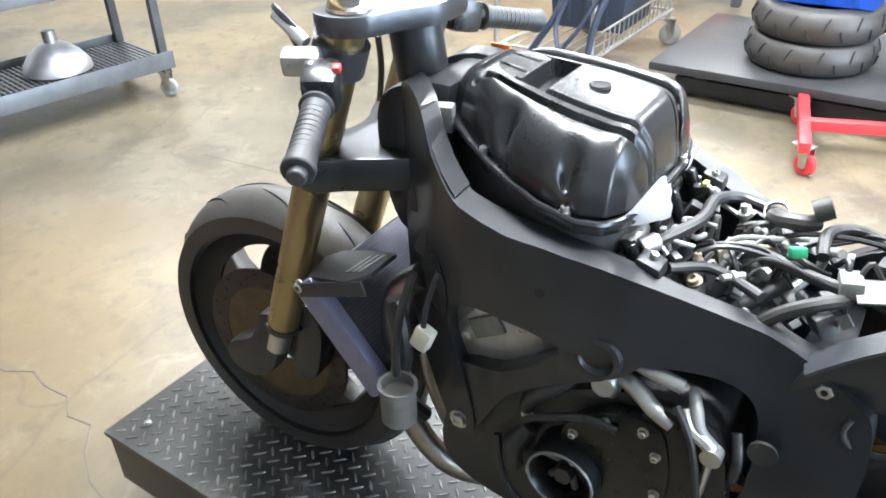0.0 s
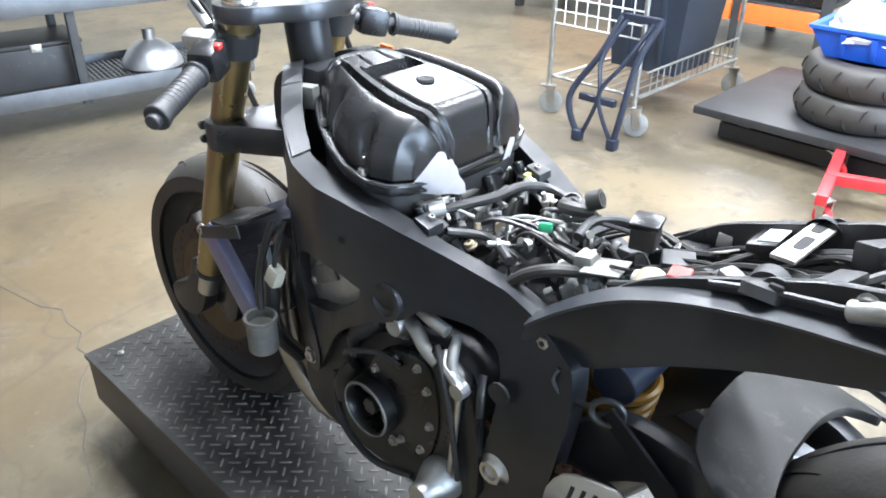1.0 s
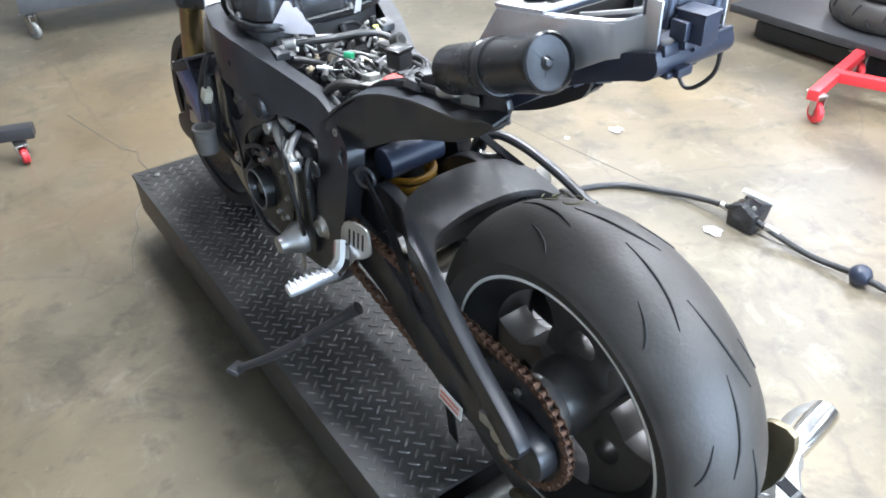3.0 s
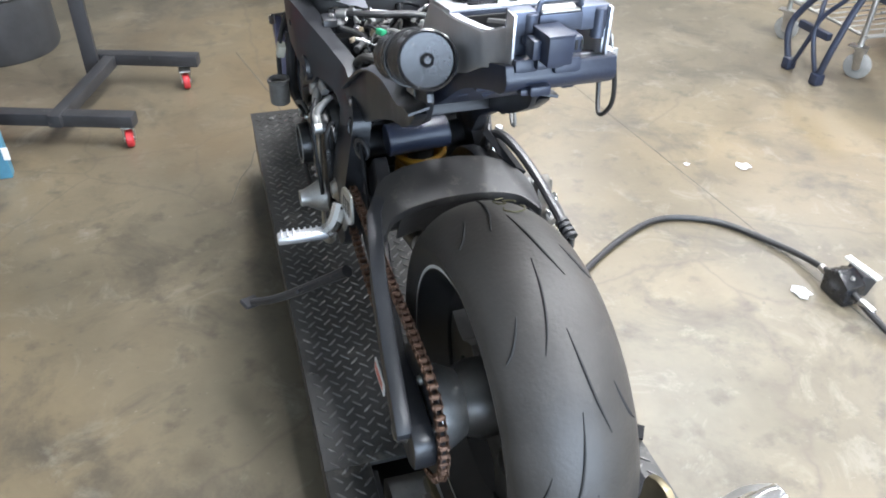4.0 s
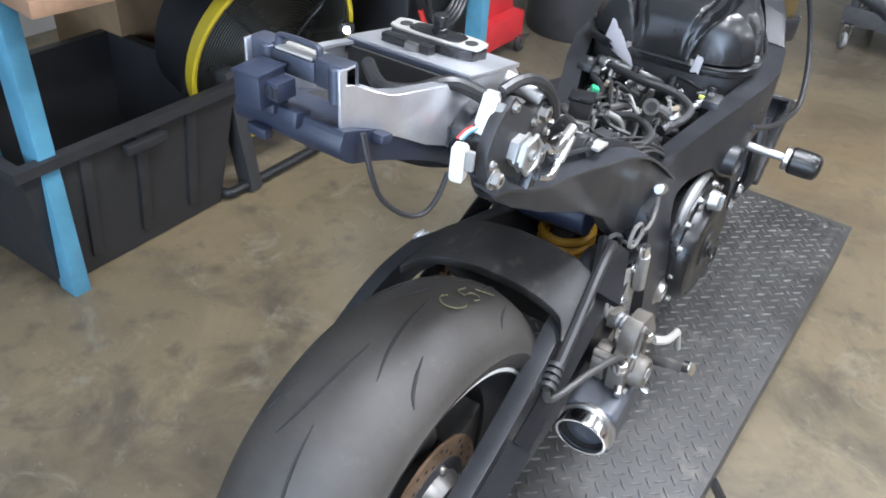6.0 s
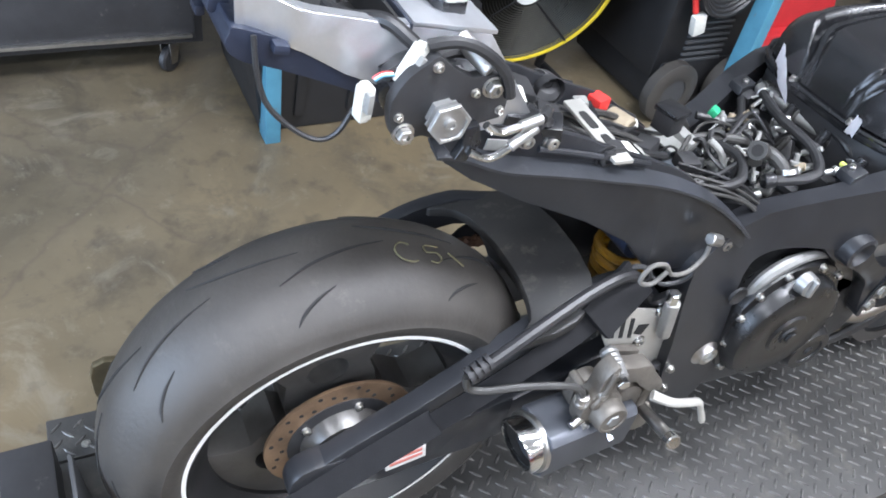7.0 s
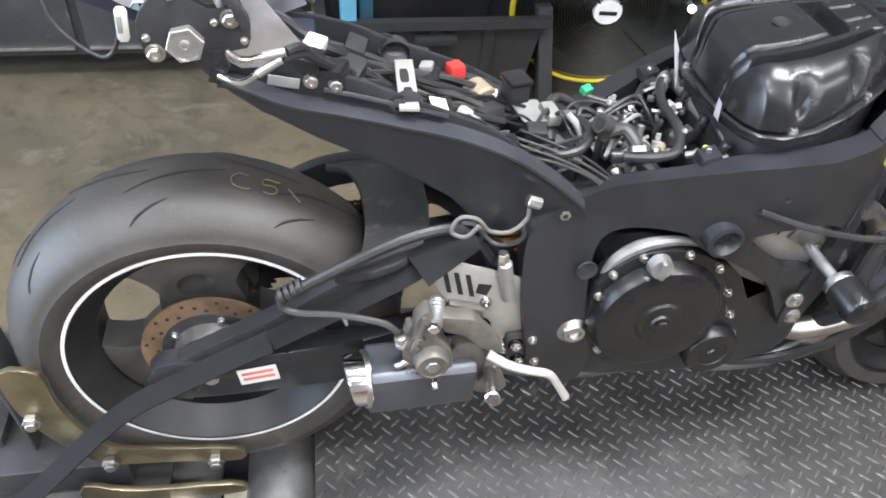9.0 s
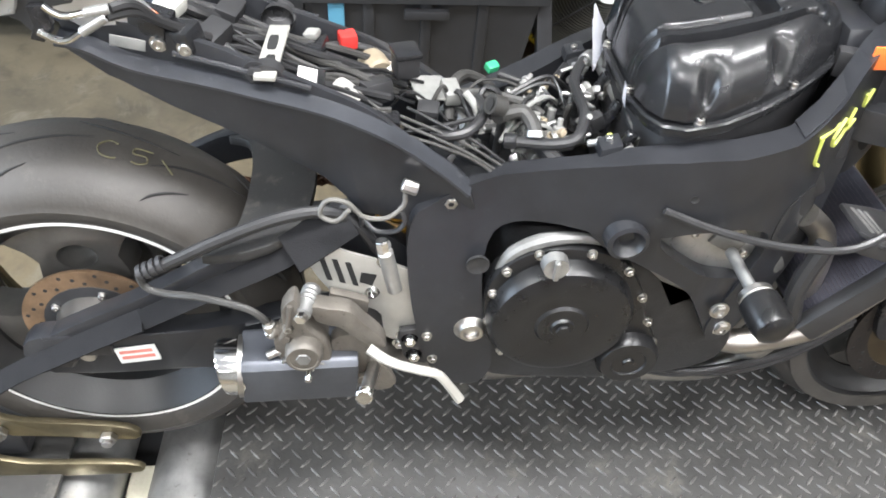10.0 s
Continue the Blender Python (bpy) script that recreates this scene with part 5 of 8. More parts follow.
# ---- engine ----
engine = part("engine_block", prism(flat_line([(0.6, 0.51), (0.68, 0.488), (0.82, 0.482), (0.95, 0.5), (1.0, 0.55), (0.98, 0.64), (0.9, 0.7), (0.72, 0.78), (0.62, 0.76), (0.585, 0.6)], 3), -0.15, 0.14, 0.012), M_ENGINE, bike, "dark cast engine with covers and bolts")
part("oil_pan", prism(flat_line([(0.66, 0.49), (0.72, 0.4), (0.9, 0.39), (0.97, 0.49)], 2), -0.07, 0.06, 0.015), M_ENGINE, engine)
cyl = box((0, 0, 0), (0.28, 0.19, 0.2), 0.015, m=pose(0, 0.91, 0.77, 28, 0, 0))
part("cylinder_block", cyl, M_ENGGREY, engine, "grey cast cylinder block")
part("cylinder_head", box((0, 0, 0), (0.25, 0.17, 0.09), 0.012, m=pose(0, 0.96, 0.86, 28, 0, 0)), M_ENGINE, engine)

# clutch side
CC = (0.14, 0.7, 0.674)
flange = flat_line([(0.59, 0.66), (0.595, 0.74), (0.64, 0.79), (0.70, 0.80), (0.77, 0.78), (0.815, 0.72), (0.835, 0.66), (0.86, 0.6), (0.845, 0.555), (0.80, 0.545), (0.70, 0.575), (0.62, 0.585)], 4)
cover = part("clutch_cover", prism(flange, 0.13, 0.165, 0.006), M_COVER, engine, "black clutch cover with steel bolts")
part("cover_dome", lathe([(0.02, 0.108), (0.036, 0.107), (0.048, 0.1), (0.053, 0.088), (0.05, 0.06), (0.05, 0.04), (0.054, 0.036), (0.054, 0.018), (0.058, 0.016), (0.058, 0.0)], CC, 56), M_COVER, cover)
part("hex_plug", rod((0.198, 0.7, 0.674), (0.203, 0.7, 0.674), 0.011, 6), M_COVER, cover)
part("filler_cap", lathe([(0, 0), (0.012, 0), (0.016, 0.006), (0.016, 0.017), (0.0, 0.019)], m=along((0.178, 0.674, 0.79), (0.25, 0.674, 0.796)), seg=24), M_CASTALU, cover, "round oil filler cap")
part("filler_grip", box((0.196, 0.674, 0.791), (0.01, 0.008, 0.032), 0.003), M_CASTALU, cover)
part("starter_cover", lathe([(0.0, 0.05), (0.036, 0.049), (0.046, 0.043), (0.047, 0.028), (0.044, 0.026), (0.044, 0.01), (0.048, 0.008), (0.048, 0)], (0.14, 0.82, 0.578), 40), M_COVER, engine, "small round black engine cover")
for y, z in ((0.594, 0.66), (0.596, 0.72), (0.612, 0.765), (0.655, 0.797), (0.73, 0.797), (0.79, 0.762), (0.822, 0.705), (0.843, 0.65), (0.862, 0.6), (0.845, 0.556), (0.795, 0.547), (0.735, 0.563), (0.67, 0.577), (0.62, 0.588)):
    part("cover_bolt", hexbolt((0.1655, 0.697 + (y - 0.697) * 0.97, 0.674 + (z - 0.674) * 0.95), (1, 0, 0), 0.0055), M_STEEL, cover)
part("bright_rim", tube([(0.15, 0.604, 0.74), (0.15, 0.622, 0.78), (0.15, 0.66, 0.803), (0.15, 0.71, 0.808), (0.15, 0.755, 0.798)], [0.006, 0.01, 0.011, 0.008, 0.005], 10), M_ENGGREY, engine, "bare bright casting edge")

# alternator side, cover off
part("alternator_ring", lathe([(0.0, 0.05), (-0.03, 0.048), (-0.042, 0.047), (-0.048, 0.046), (-0.048, 0.042), (-0.042, 0.039), (-0.004, 0.037), (-0.004, 0.0)], (-0.15, 0.79, 0.637), 48), M_COVER, engine, "open steel alternator rotor")
part("rotor_lip", lathe([(-0.047, 0.0422), (-0.0492, 0.043), (-0.0492, 0.0455), (-0.047, 0.0465)], (-0.15, 0.79, 0.637), 48, closed=True), M_ENGGREY, engine, "bare steel rim of the rotor")
for k in range(6):
    a = math.pi * k / 3 + 0.2
    part("rotor_spoke", rod((-0.165, 0.79 + 0.012 * math.cos(a), 0.637 + 0.012 * math.sin(a)), (-0.168, 0.79 + 0.038 * math.cos(a), 0.637 + 0.038 * math.sin(a)), 0.005, 8), M_ENGGREY, engine)
part("rotor_nut", rod((-0.16, 0.79, 0.637), (-0.19, 0.79, 0.637), 0.014, 6), M_ENGINE, engine)
part("sprocket_boss", lathe([(0, 0.035), (-0.03, 0.035), (-0.045, 0.028), (-0.06, 0.02), (-0.075, 0.018), (-0.075, 0)], (-0.15, 0.655, 0.575), 32), M_CASTALU, engine, "bare aluminium shaft boss")
part("front_sprocket", lathe([(0.006, 0.0), (0.006, FSR), (-0.006, FSR), (-0.006, 0.0)], (CX, FSY, FSZ), 34), M_STEEL, engine)
part("shift_rod", rod((-0.178, 0.622, 0.757), (-0.178, 0.646, 0.5), 0.0048), M_STEEL, engine, "steel gear shift rod")
part("shift_arm", tube([(-0.176, 0.622, 0.758), (-0.178, 0.632, 0.772), (-0.174, 0.65, 0.78), (-0.16, 0.66, 0.79)], 0.0085, 10), M_CASTALU, engine)
part("rod_end", lathe([(-0.008, 0), (-0.008, 0.012), (0.008, 0.012), (0.008, 0)], (-0.178, 0.622, 0.757), 18), M_CASTALU, engine)
for y, z in ((0.70, 0.74), (0.75, 0.77), (0.83, 0.74), (0.86, 0.68), (0.72, 0.6), (0.85, 0.58), (0.78, 0.55)):
    part("case_bolt", hexbolt((-0.151, y, z), (-1, 0, 0), 0.007), M_STEEL, engine)
part("dark_cover", prism(flat_line([(0.6, 0.56), (0.68, 0.6), (0.71, 0.7), (0.7, 0.78), (0.62, 0.77), (0.595, 0.66)], 3), -0.17, -0.15, 0.006), M_COVER, engine)

part("inner_cover", prism(flat_line([(0.69, 0.765), (0.755, 0.755), (0.80, 0.71), (0.795, 0.66), (0.735, 0.585), (0.685, 0.59), (0.662, 0.66), (0.668, 0.73)], 3), -0.176, -0.15, 0.012), M_COVER, engine, "glossy black engine cover")
part("inner_cover", prism(flat_line([(0.64, 0.72), (0.652, 0.62), (0.64, 0.555), (0.615, 0.56), (0.605, 0.65), (0.615, 0.72)], 3), -0.168, -0.15, 0.008), M_COVER, engine)
part("casting", lathe([(0, 0), (0.016, 0), (0.02, 0.008), (0.02, 0.014), (0.012, 0.018), (-0.01, 0.02)], m=along((-0.148, 0.757, 0.785), (-0.3, 0.757, 0.795)), seg=28), M_CASTALU, engine, "bare bright casting")
for pts, r, mt in (([(-0.145, 0.748, 0.795), (-0.158, 0.718, 0.792), (-0.166, 0.695, 0.78), (-0.168, 0.672, 0.768)], [0.01, 0.011, 0.01, 0.008], M_CASTALU), ([(-0.14, 0.66, 0.805), (-0.16, 0.65, 0.795), (-0.174, 0.64, 0.78), (-0.174, 0.622, 0.766)], [0.006, 0.008, 0.008, 0.006], M_ENGGREY), ([(-0.14, 0.73, 0.815), (-0.15, 0.70, 0.818), (-0.15, 0.67, 0.812)], 0.009, M_CASTALU), ([(-0.15, 0.80, 0.77), (-0.162, 0.825, 0.748), (-0.16, 0.85, 0.72), (-0.15, 0.862, 0.69)], [0.012, 0.014, 0.012, 0.01], M_ENGINE), ([(-0.16, 0.85, 0.67), (-0.172, 0.868, 0.635), (-0.17, 0.868, 0.6)], 0.014, M_ENGINE), ([(-0.15, 0.605, 0.775), (-0.165, 0.597, 0.75), (-0.165, 0.598, 0.72)], 0.006, M_ENGINE)):
    part("casting", tube(pts, r, 12), mt, engine)
for y, z in ((0.7, 0.75), (0.745, 0.743), (0.785, 0.705), (0.78, 0.66), (0.735, 0.6), (0.695, 0.605), (0.677, 0.66), (0.682, 0.72)):
    part("case_screw", hexbolt((-0.177, y, z), (-1, 0, 0), 0.005), M_STEEL, engine)
for pts, r in (([(-0.17, 0.86, 0.68), (-0.19, 0.83, 0.72), (-0.185, 0.77, 0.745), (-0.18, 0.73, 0.74)], 0.005), ([(-0.17, 0.67, 0.8), (-0.185, 0.645, 0.77), (-0.185, 0.63, 0.7), (-0.18, 0.62, 0.6)], 0.0045), ([(-0.16, 0.9, 0.63), (-0.18, 0.87, 0.56), (-0.18, 0.8, 0.52), (-0.17, 0.72, 0.53)], 0.006)):
    part("engine_lead", tube(pts, r, 8), M_HOSE, engine)
for s in (-1, 1):
    part("casting", prism([(0.842, 0.788), (0.861, 0.828), (0.93, 0.836), (0.978, 0.774), (0.958, 0.712), (0.9, 0.72)], s * 0.1, s * 0.143, 0.009), M_CASTALU, engine, "bare cast cylinder flank")
    part("casting", box((s * 0.143, 0.925, 0.795), (0.012, 0.05, 0.03), 0.004, rot=(-30, 0, 0)), M_ENGGREY, engine)
    for y, z in ((0.875, 0.81), (0.935, 0.82), (0.955, 0.77)):
        part("case_screw", hexbolt((s * 0.1435, y, z), (s, 0, 0), 0.007), M_STEEL, engine)
# broad top faces of the beams beside the steering head
for s in (-1, 1):
    V = []
    for y, z in ((0.955, 0.985), (0.985, 1.006), (1.01, 1.033), (1.035, 1.062), (1.06, 1.072), (1.085, 1.07), (1.1, 1.055)):
        xo = frame_x(y, z) - 0.004
        xi = min(xo - 0.012, max(0.03, xo - 0.034))
        V.append([(s * xo, y, z + 0.001), (s * xi, y, z + 0.003), (s * xi, y, z - 0.012), (s * xo, y, z - 0.012)])
    part("head_top_plate", rings(B(), V), M_FRAME, frame_part)
# air box


def plan(y):
    """Half width of the airbox at y."""
    return float(np.interp(y, [0.76, 0.765, 0.772, 0.785, 0.81, 0.855, 0.9, 0.94, 0.975, 1.005, 1.03, 1.045, 1.05], [0.06, 0.085, 0.117, 0.142, 0.158, 0.157, 0.142, 0.122, 0.1, 0.078, 0.052, 0.026, 0.012]))


def airbox():
    nx, ny = 150, 140
    bm = B()
    grid_ = []

    def smooth(a, b, t):
        t = min(1, max(0, (t - a) / (b - a)))
        return t * t * (3 - 2 * t)

    def band(t, lo, hi, soft=0.003):
        return smooth(lo - soft, lo, t) * (1 - smooth(hi, hi + soft, t))

    for j in range(ny + 1):
        v = j / ny
        row = []
        for i in range(nx + 1):
            q = i / nx * 2 - 1
            u = 0.35 * q + 0.65 * math.sin(math.pi / 2 * q)
            w = 0.3 * v + 0.7 * (0.5 - 0.5 * math.cos(math.pi * v))
            y = 0.765 + 0.28 * w
            half = plan(y) - 0.006
            x = u * half
            round_ = max(0.0, 1 - abs(u) ** 4.2) ** 0.5
            ends = (1 - max(0.0, 1 - (y - 0.765) / 0.035) ** 2.4) ** 0.5 * (1 - max(0.0, 1 - (1.045 - y) / 0.07) ** 2.2) ** 0.5
            base = 0.978 + 0.045 * w
            h = 0.085 * round_ * ends
            ax = abs(x) * 0.15 / max(half, 0.1)
            rear = 1 - smooth(0.898, 0.903, y)
            body = 1 - smooth(0.945, 0.95, y)
            h += 0.004 * (1 - smooth(0.052, 0.055, ax)) * rear
            h -= 0.009 * band(ax, 0.056, 0.059, 0.002) * body
            h -= 0.018 * band(ax, 0.075, 0.085, 0.004) * (1 - smooth(0.985, 0.995, y))
            h += 0.009 * smooth(0.086, 0.1, ax) * (1 - smooth(0.95, 1.0, y))
            h -= 0.022 * band(y, 0.907, 0.934, 0.004) * (1 - smooth(0.057, 0.061, ax))
            h -= 0.006 * band(ax, 0.026, 0.031, 0.002) * smooth(0.94, 0.944, y) * (1 - smooth(0.985, 0.99, y))
            h -= 0.008 * band(y, 0.985, 0.992, 0.003) * (1 - smooth(0.09, 0.1, ax))
            for sx, sy in ((0.138, 0.83), (0.112, 0.92), (-0.138, 0.83), (-0.112, 0.92)):
                h -= 0.03 * math.exp(-((x - sx) / 0.011) ** 2 - ((y - sy) / 0.01) ** 2)
            row.append(bm.verts.new((x, y, base + max(0, h))))
        grid_.append(row)
    for j in range(ny):
        for i in range(nx):
            bm.faces.new((grid_[j][i], grid_[j][i + 1], grid_[j + 1][i + 1], grid_[j + 1][i]))
    return bm


air = part("airbox_cover", airbox(), M_AIRBOX, bike, "satin black moulded airbox cover", 60)
foot_y = [0.76, 0.765, 0.772, 0.785, 0.81, 0.855, 0.9, 0.94, 0.975, 1.005, 1.03, 1.045, 1.05]
foot = [(plan(y) + 0.002, y) for y in foot_y] + [(-plan(y) - 0.002, y) for y in reversed(foot_y)]


def slope(bm):
    for v in bm.verts:
        v.co.z += 0.209 * (v.co.y - 0.735)
    return bm


part("airbox_flange", slope(prism(foot, 0.958, 0.974, 0.004, "xy")), M_AIRBOX, air)
part("flange_ridge", slope(tube([(x, y, 0.974) for x, y in foot], 0.0035, 6, 1, True)), M_AIRBOX, air)
part("airbox_base", slope(prism([(a * 0.93, 0.89 + (b - 0.89) * 0.95) for a, b in foot], 0.88, 0.959, 0.006, "xy")), M_MATTBLACK, air)
part("vent_hole", lathe([(0, 0), (0, 0.01), (0.0015, 0.0125), (-0.002, 0.014)], m=pose(0, 0.856, 1.083, 0, -90, 0), seg=24), M_GROOVE, air)
for x, y in ((0.153, 0.825), (-0.153, 0.825), (0.112, 0.95), (-0.112, 0.95), (0.06, 0.763), (-0.06, 0.763)):
    part("flange_screw", hexbolt((x, y, 0.977 + 0.209 * (y - 0.735)), (0, 0, 1), 0.005), M_STEEL, air)
# ---- swingarm, linkage, shock ----
arm = part("swingarm_pivot", rod((-0.125, 0.575, 0.634), (0.125, 0.575, 0.634), 0.034), M_FRAME, bike)
for s in (-1, 1):
    ax_ = lambda y, z: float(np.interp(y, [-0.1, 0.1, 0.25, 0.4, 0.6], [0.182, 0.176, 0.155, 0.13, 0.118] if s < 0 else [0.128, 0.126, 0.124, 0.12, 0.114]))
    beam = curved_plate(flat_line([(-0.095, 0.545), (-0.08, 0.592), (0.0, 0.6), (0.12, 0.6), (0.3, 0.63), (0.45, 0.665), (0.56, 0.68), (0.615, 0.64), (0.59, 0.59), (0.45, 0.56), (0.25, 0.525), (0.05, 0.51), (-0.06, 0.515)], 3), ax_, 0.036, 0.006, [-0.06 + 0.06 * i for i in range(12)])
    bx_ = lambda y, z: float(np.interp(y, [-0.1, 0.05, 0.15, 0.25, 0.32, 0.45], [0.205, 0.194, 0.184, 0.165, 0.128, 0.104] if s < 0 else [0.126, 0.125, 0.123, 0.118, 0.106, 0.096]))
    top_ = [(-0.06, 0.585), (0.0, 0.625), (0.08, 0.665), (0.15, 0.705), (0.2, 0.735), (0.26, 0.765), (0.36, 0.79), (0.44, 0.775)] if s > 0 else [(-0.07, 0.595), (0.0, 0.645), (0.07, 0.688), (0.14, 0.735), (0.2, 0.768), (0.27, 0.785), (0.36, 0.79), (0.44, 0.775)]
    under = [(0.46, 0.655), (0.38, 0.715), (0.3, 0.725), (0.23, 0.7), (0.17, 0.66), (0.1, 0.62), (0.03, 0.585)] if s > 0 else [(0.46, 0.655), (0.38, 0.715), (0.3, 0.735), (0.22, 0.72), (0.15, 0.685), (0.08, 0.64), (0.01, 0.598), (-0.04, 0.565)]
    brace = curved_plate(flat_line(top_ + [(0.5, 0.72), (0.54, 0.66)] + under, 3), bx_, 0.03 if s > 0 else 0.026, 0.006, [-0.03 + 0.04 * i for i in range(15)])
    join(beam, brace)
    if s < 0:
        mirror(beam)
    a = part("swingarm_leg", beam, M_FRAME, arm, "satin black braced swingarm leg")
    LX = -0.184 if s < 0 else 0.13
    SY, SZ = (0.128, 0.522) if s < 0 else (0.073, 0.56)
    part("axle_nut", lathe([(0, 0), (0.014, 0), (0.014, 0.013), (0.01, 0.018), (0, 0.02), (-0.006, 0.026)], m=along((LX, -0.03, 0.56), (LX + s, -0.03, 0.56)), seg=6), M_STEEL if s < 0 else M_ENGINE, a)
    part("chain_adjuster", box((LX, 0.01, 0.575), (0.012, 0.06, 0.022), 0.003), M_CASTALU if s < 0 else M_ENGINE, a)
    part("warning_sticker", box((LX + s * (-0.004 if s < 0 else 0.0), SY, SZ), (0.003, 0.062, 0.034), 0.0006, rot=(8, 0, 0)), M_WHITE, a, "white and red warning sticker")
    for k in (-1, 1):
        part("sticker_print", box((LX + s * (-0.002 if s < 0 else 0.002), SY - 0.001 * k, SZ + 0.002 + 0.006 * k), (0.001, 0.05, 0.006), 0, rot=(8, 0, 0)), M_LABEL, a)
bd = slope(prism(flat_line([(-0.15, 0.2), (-0.12, 0.235), (-0.06, 0.25), (0.0, 0.253), (0.06, 0.25), (0.11, 0.235), (0.135, 0.2), (0.138, 0.29), (0.08, 0.345), (-0.08, 0.345), (-0.145, 0.29)], 3), 0.909, 0.925, 0.008, "xy"))
for k in range(-5, 6):
    bmesh.ops.bisect_plane(bd, geom=bd.verts[:] + bd.edges[:] + bd.faces[:], plane_co=(0.025 * k, 0, 0), plane_no=(1, 0, 0))
for v in bd.verts:
    v.co.z -= 0.036 + 0.5 * v.co.x ** 2
part("bridge", bd, M_DUSTYPL, arm, "dusty black swingarm bridge")
shock = part("shock_body", rod((0, 0.5, 0.62), (0, 0.475, 0.8), 0.026), M_MATTBLACK, bike)
part("spring", tube([(0.044 * math.cos(a), 0.5 - 0.02 * k + 0.044 * math.sin(a), 0.635 + 0.13 * k) for k, a in ((i / 70, 2 * math.pi * 6.5 * i / 70) for i in range(71))], 0.0075, 8, 2), M_SPRING, shock, "yellow coil spring")
part("reservoir", rod((-0.075, 0.46, 0.797), (0.045, 0.46, 0.803), 0.031, 28), M_NAVYPL, shock)
part("tyre_hugger", lathe([(-0.1, 0.325), (-0.06, 0.335), (0.06, 0.335), (0.1, 0.325), (0.1, 0.329), (0.06, 0.339), (-0.06, 0.339), (-0.1, 0.329)], (0, 0, AX), 12, closed=True, arc=(22, 38)), M_DUSTYPL, arm)
axle = part("rear_axle", rod((-0.19, 0, AX), (0.134, 0, AX), 0.0125), M_STEEL, arm)


# ---- subframe and tail ----
def mid(y):
    """The tail leans to its left towards the end."""
    return float(np.interp(y, [-0.25, -0.12, 0.08, 0.3, 0.5], [-0.062, -0.048, -0.034, -0.008, 0.0]))


sub = part("subframe_bridge", box((mid(0.16), 0.17, 1.045), (0.15, 0.05, 0.02), 0.004), M_NAVYPL, bike)
for s in (-1, 1):
    xf = lambda y, z: float(np.interp(y, [0.05, 0.2, 0.35, 0.5, 0.57], [0.08, 0.084, 0.088, 0.1, 0.112]))
    ledge = [(0.07, 1.045), (0.1, 1.04), (0.15, 1.02), (0.21, 1.01), (0.27, 1.0), (0.36, 0.98), (0.42, 0.96), (0.47, 0.935), (0.52, 0.9), (0.56, 0.866)]
    belly = [(0.47, 0.805), (0.42, 0.815), (0.37, 0.87), (0.29, 0.92)] if s > 0 else [(0.47, 0.835), (0.38, 0.885), (0.28, 0.93)]
    low = [(0.57, 0.84), (0.54, 0.81)] + belly + [(0.19, 0.965), (0.12, 1.005), (0.085, 1.03)]
    bm = curved_plate(flat_line([(0.075, 1.07), (0.14, 1.068), (0.24, 1.048), (0.3, 1.025), (0.36, 1.002), (0.43, 0.972), (0.49, 0.925), (0.55, 0.885)] + low, 3), xf, 0.01, 0.002, [0.1 + 0.04 * i for i in range(12)])
    fl = curved_plate(ledge + low, lambda y, z: xf(y, z) + 0.018 - 0.006 * np.clip((np.interp(y, [a for a, c in ledge], [c for a, c in ledge]) - z) / 0.06, 0, 1), 0.02, 0.004, [0.09 + 0.03 * i for i in range(16)])
    lg = ribbon([(xf(y, z) + 0.012, y, z + 0.004) for y, z in ledge], 0.03, 0.004, 4, side=(1, 0, -0.22))
    rb = tube([(xf(y, z) + 0.004, y, z + 0.022) for y, z in ((0.2, 1.012), (0.25, 1.003), (0.31, 0.99), (0.36, 0.977))], 0.004, 8)
    for q in (bm, fl, rb, lg):
        if s < 0:
            mirror(q)
        for v in q.verts:
            v.co.x += mid(v.co.y)
    sp = part("subframe_side", bm, M_FRAME, sub, "satin black subframe side with a ledge", 30)
    part("subframe_flank", fl, M_FRAME, sp, "", 30)
    part("subframe_ledge", lg, M_LEDGE, sp, "scuffed dark ledge, lightened for its sheen")
    part("subframe_rib", rb, M_FRAME, sp)
    for y, z, r in ((0.216, 1.04, 0.008), (0.295, 1.014, 0.012), (0.185, 1.044, 0.008)):
        part("subframe_bolt", hexbolt((mid(y) + s * (xf(y, z) + 0.001), y, z), (s, 0, 0), r), M_STEEL if r < 0.012 else M_MATTBLACK, sp)
    part("side_tag", box((mid(0.15) + s * 0.0895, 0.15, 1.045), (0.002, 0.04, 0.014), 0.0005, rot=(-12, 0, 0)), M_GREYPOT, sp)
    part("knee_bolt", hexbolt((s * 0.121, 0.536, 0.848), (s, 0, 0), 0.009), M_STEEL, sp)

# bright aluminium tail box: two bent side plates, a deck and a rear frame
def tmid(y):
    return float(np.interp(y, [-0.14, 0.0, 0.12], [-0.033, -0.028, -0.022]))


def thalf(y, z=0):
    return float(np.interp(y, [-0.12, -0.105, -0.075, 0.0, 0.12, 0.19], [0.054, 0.056, 0.069, 0.077, 0.078, 0.076]))


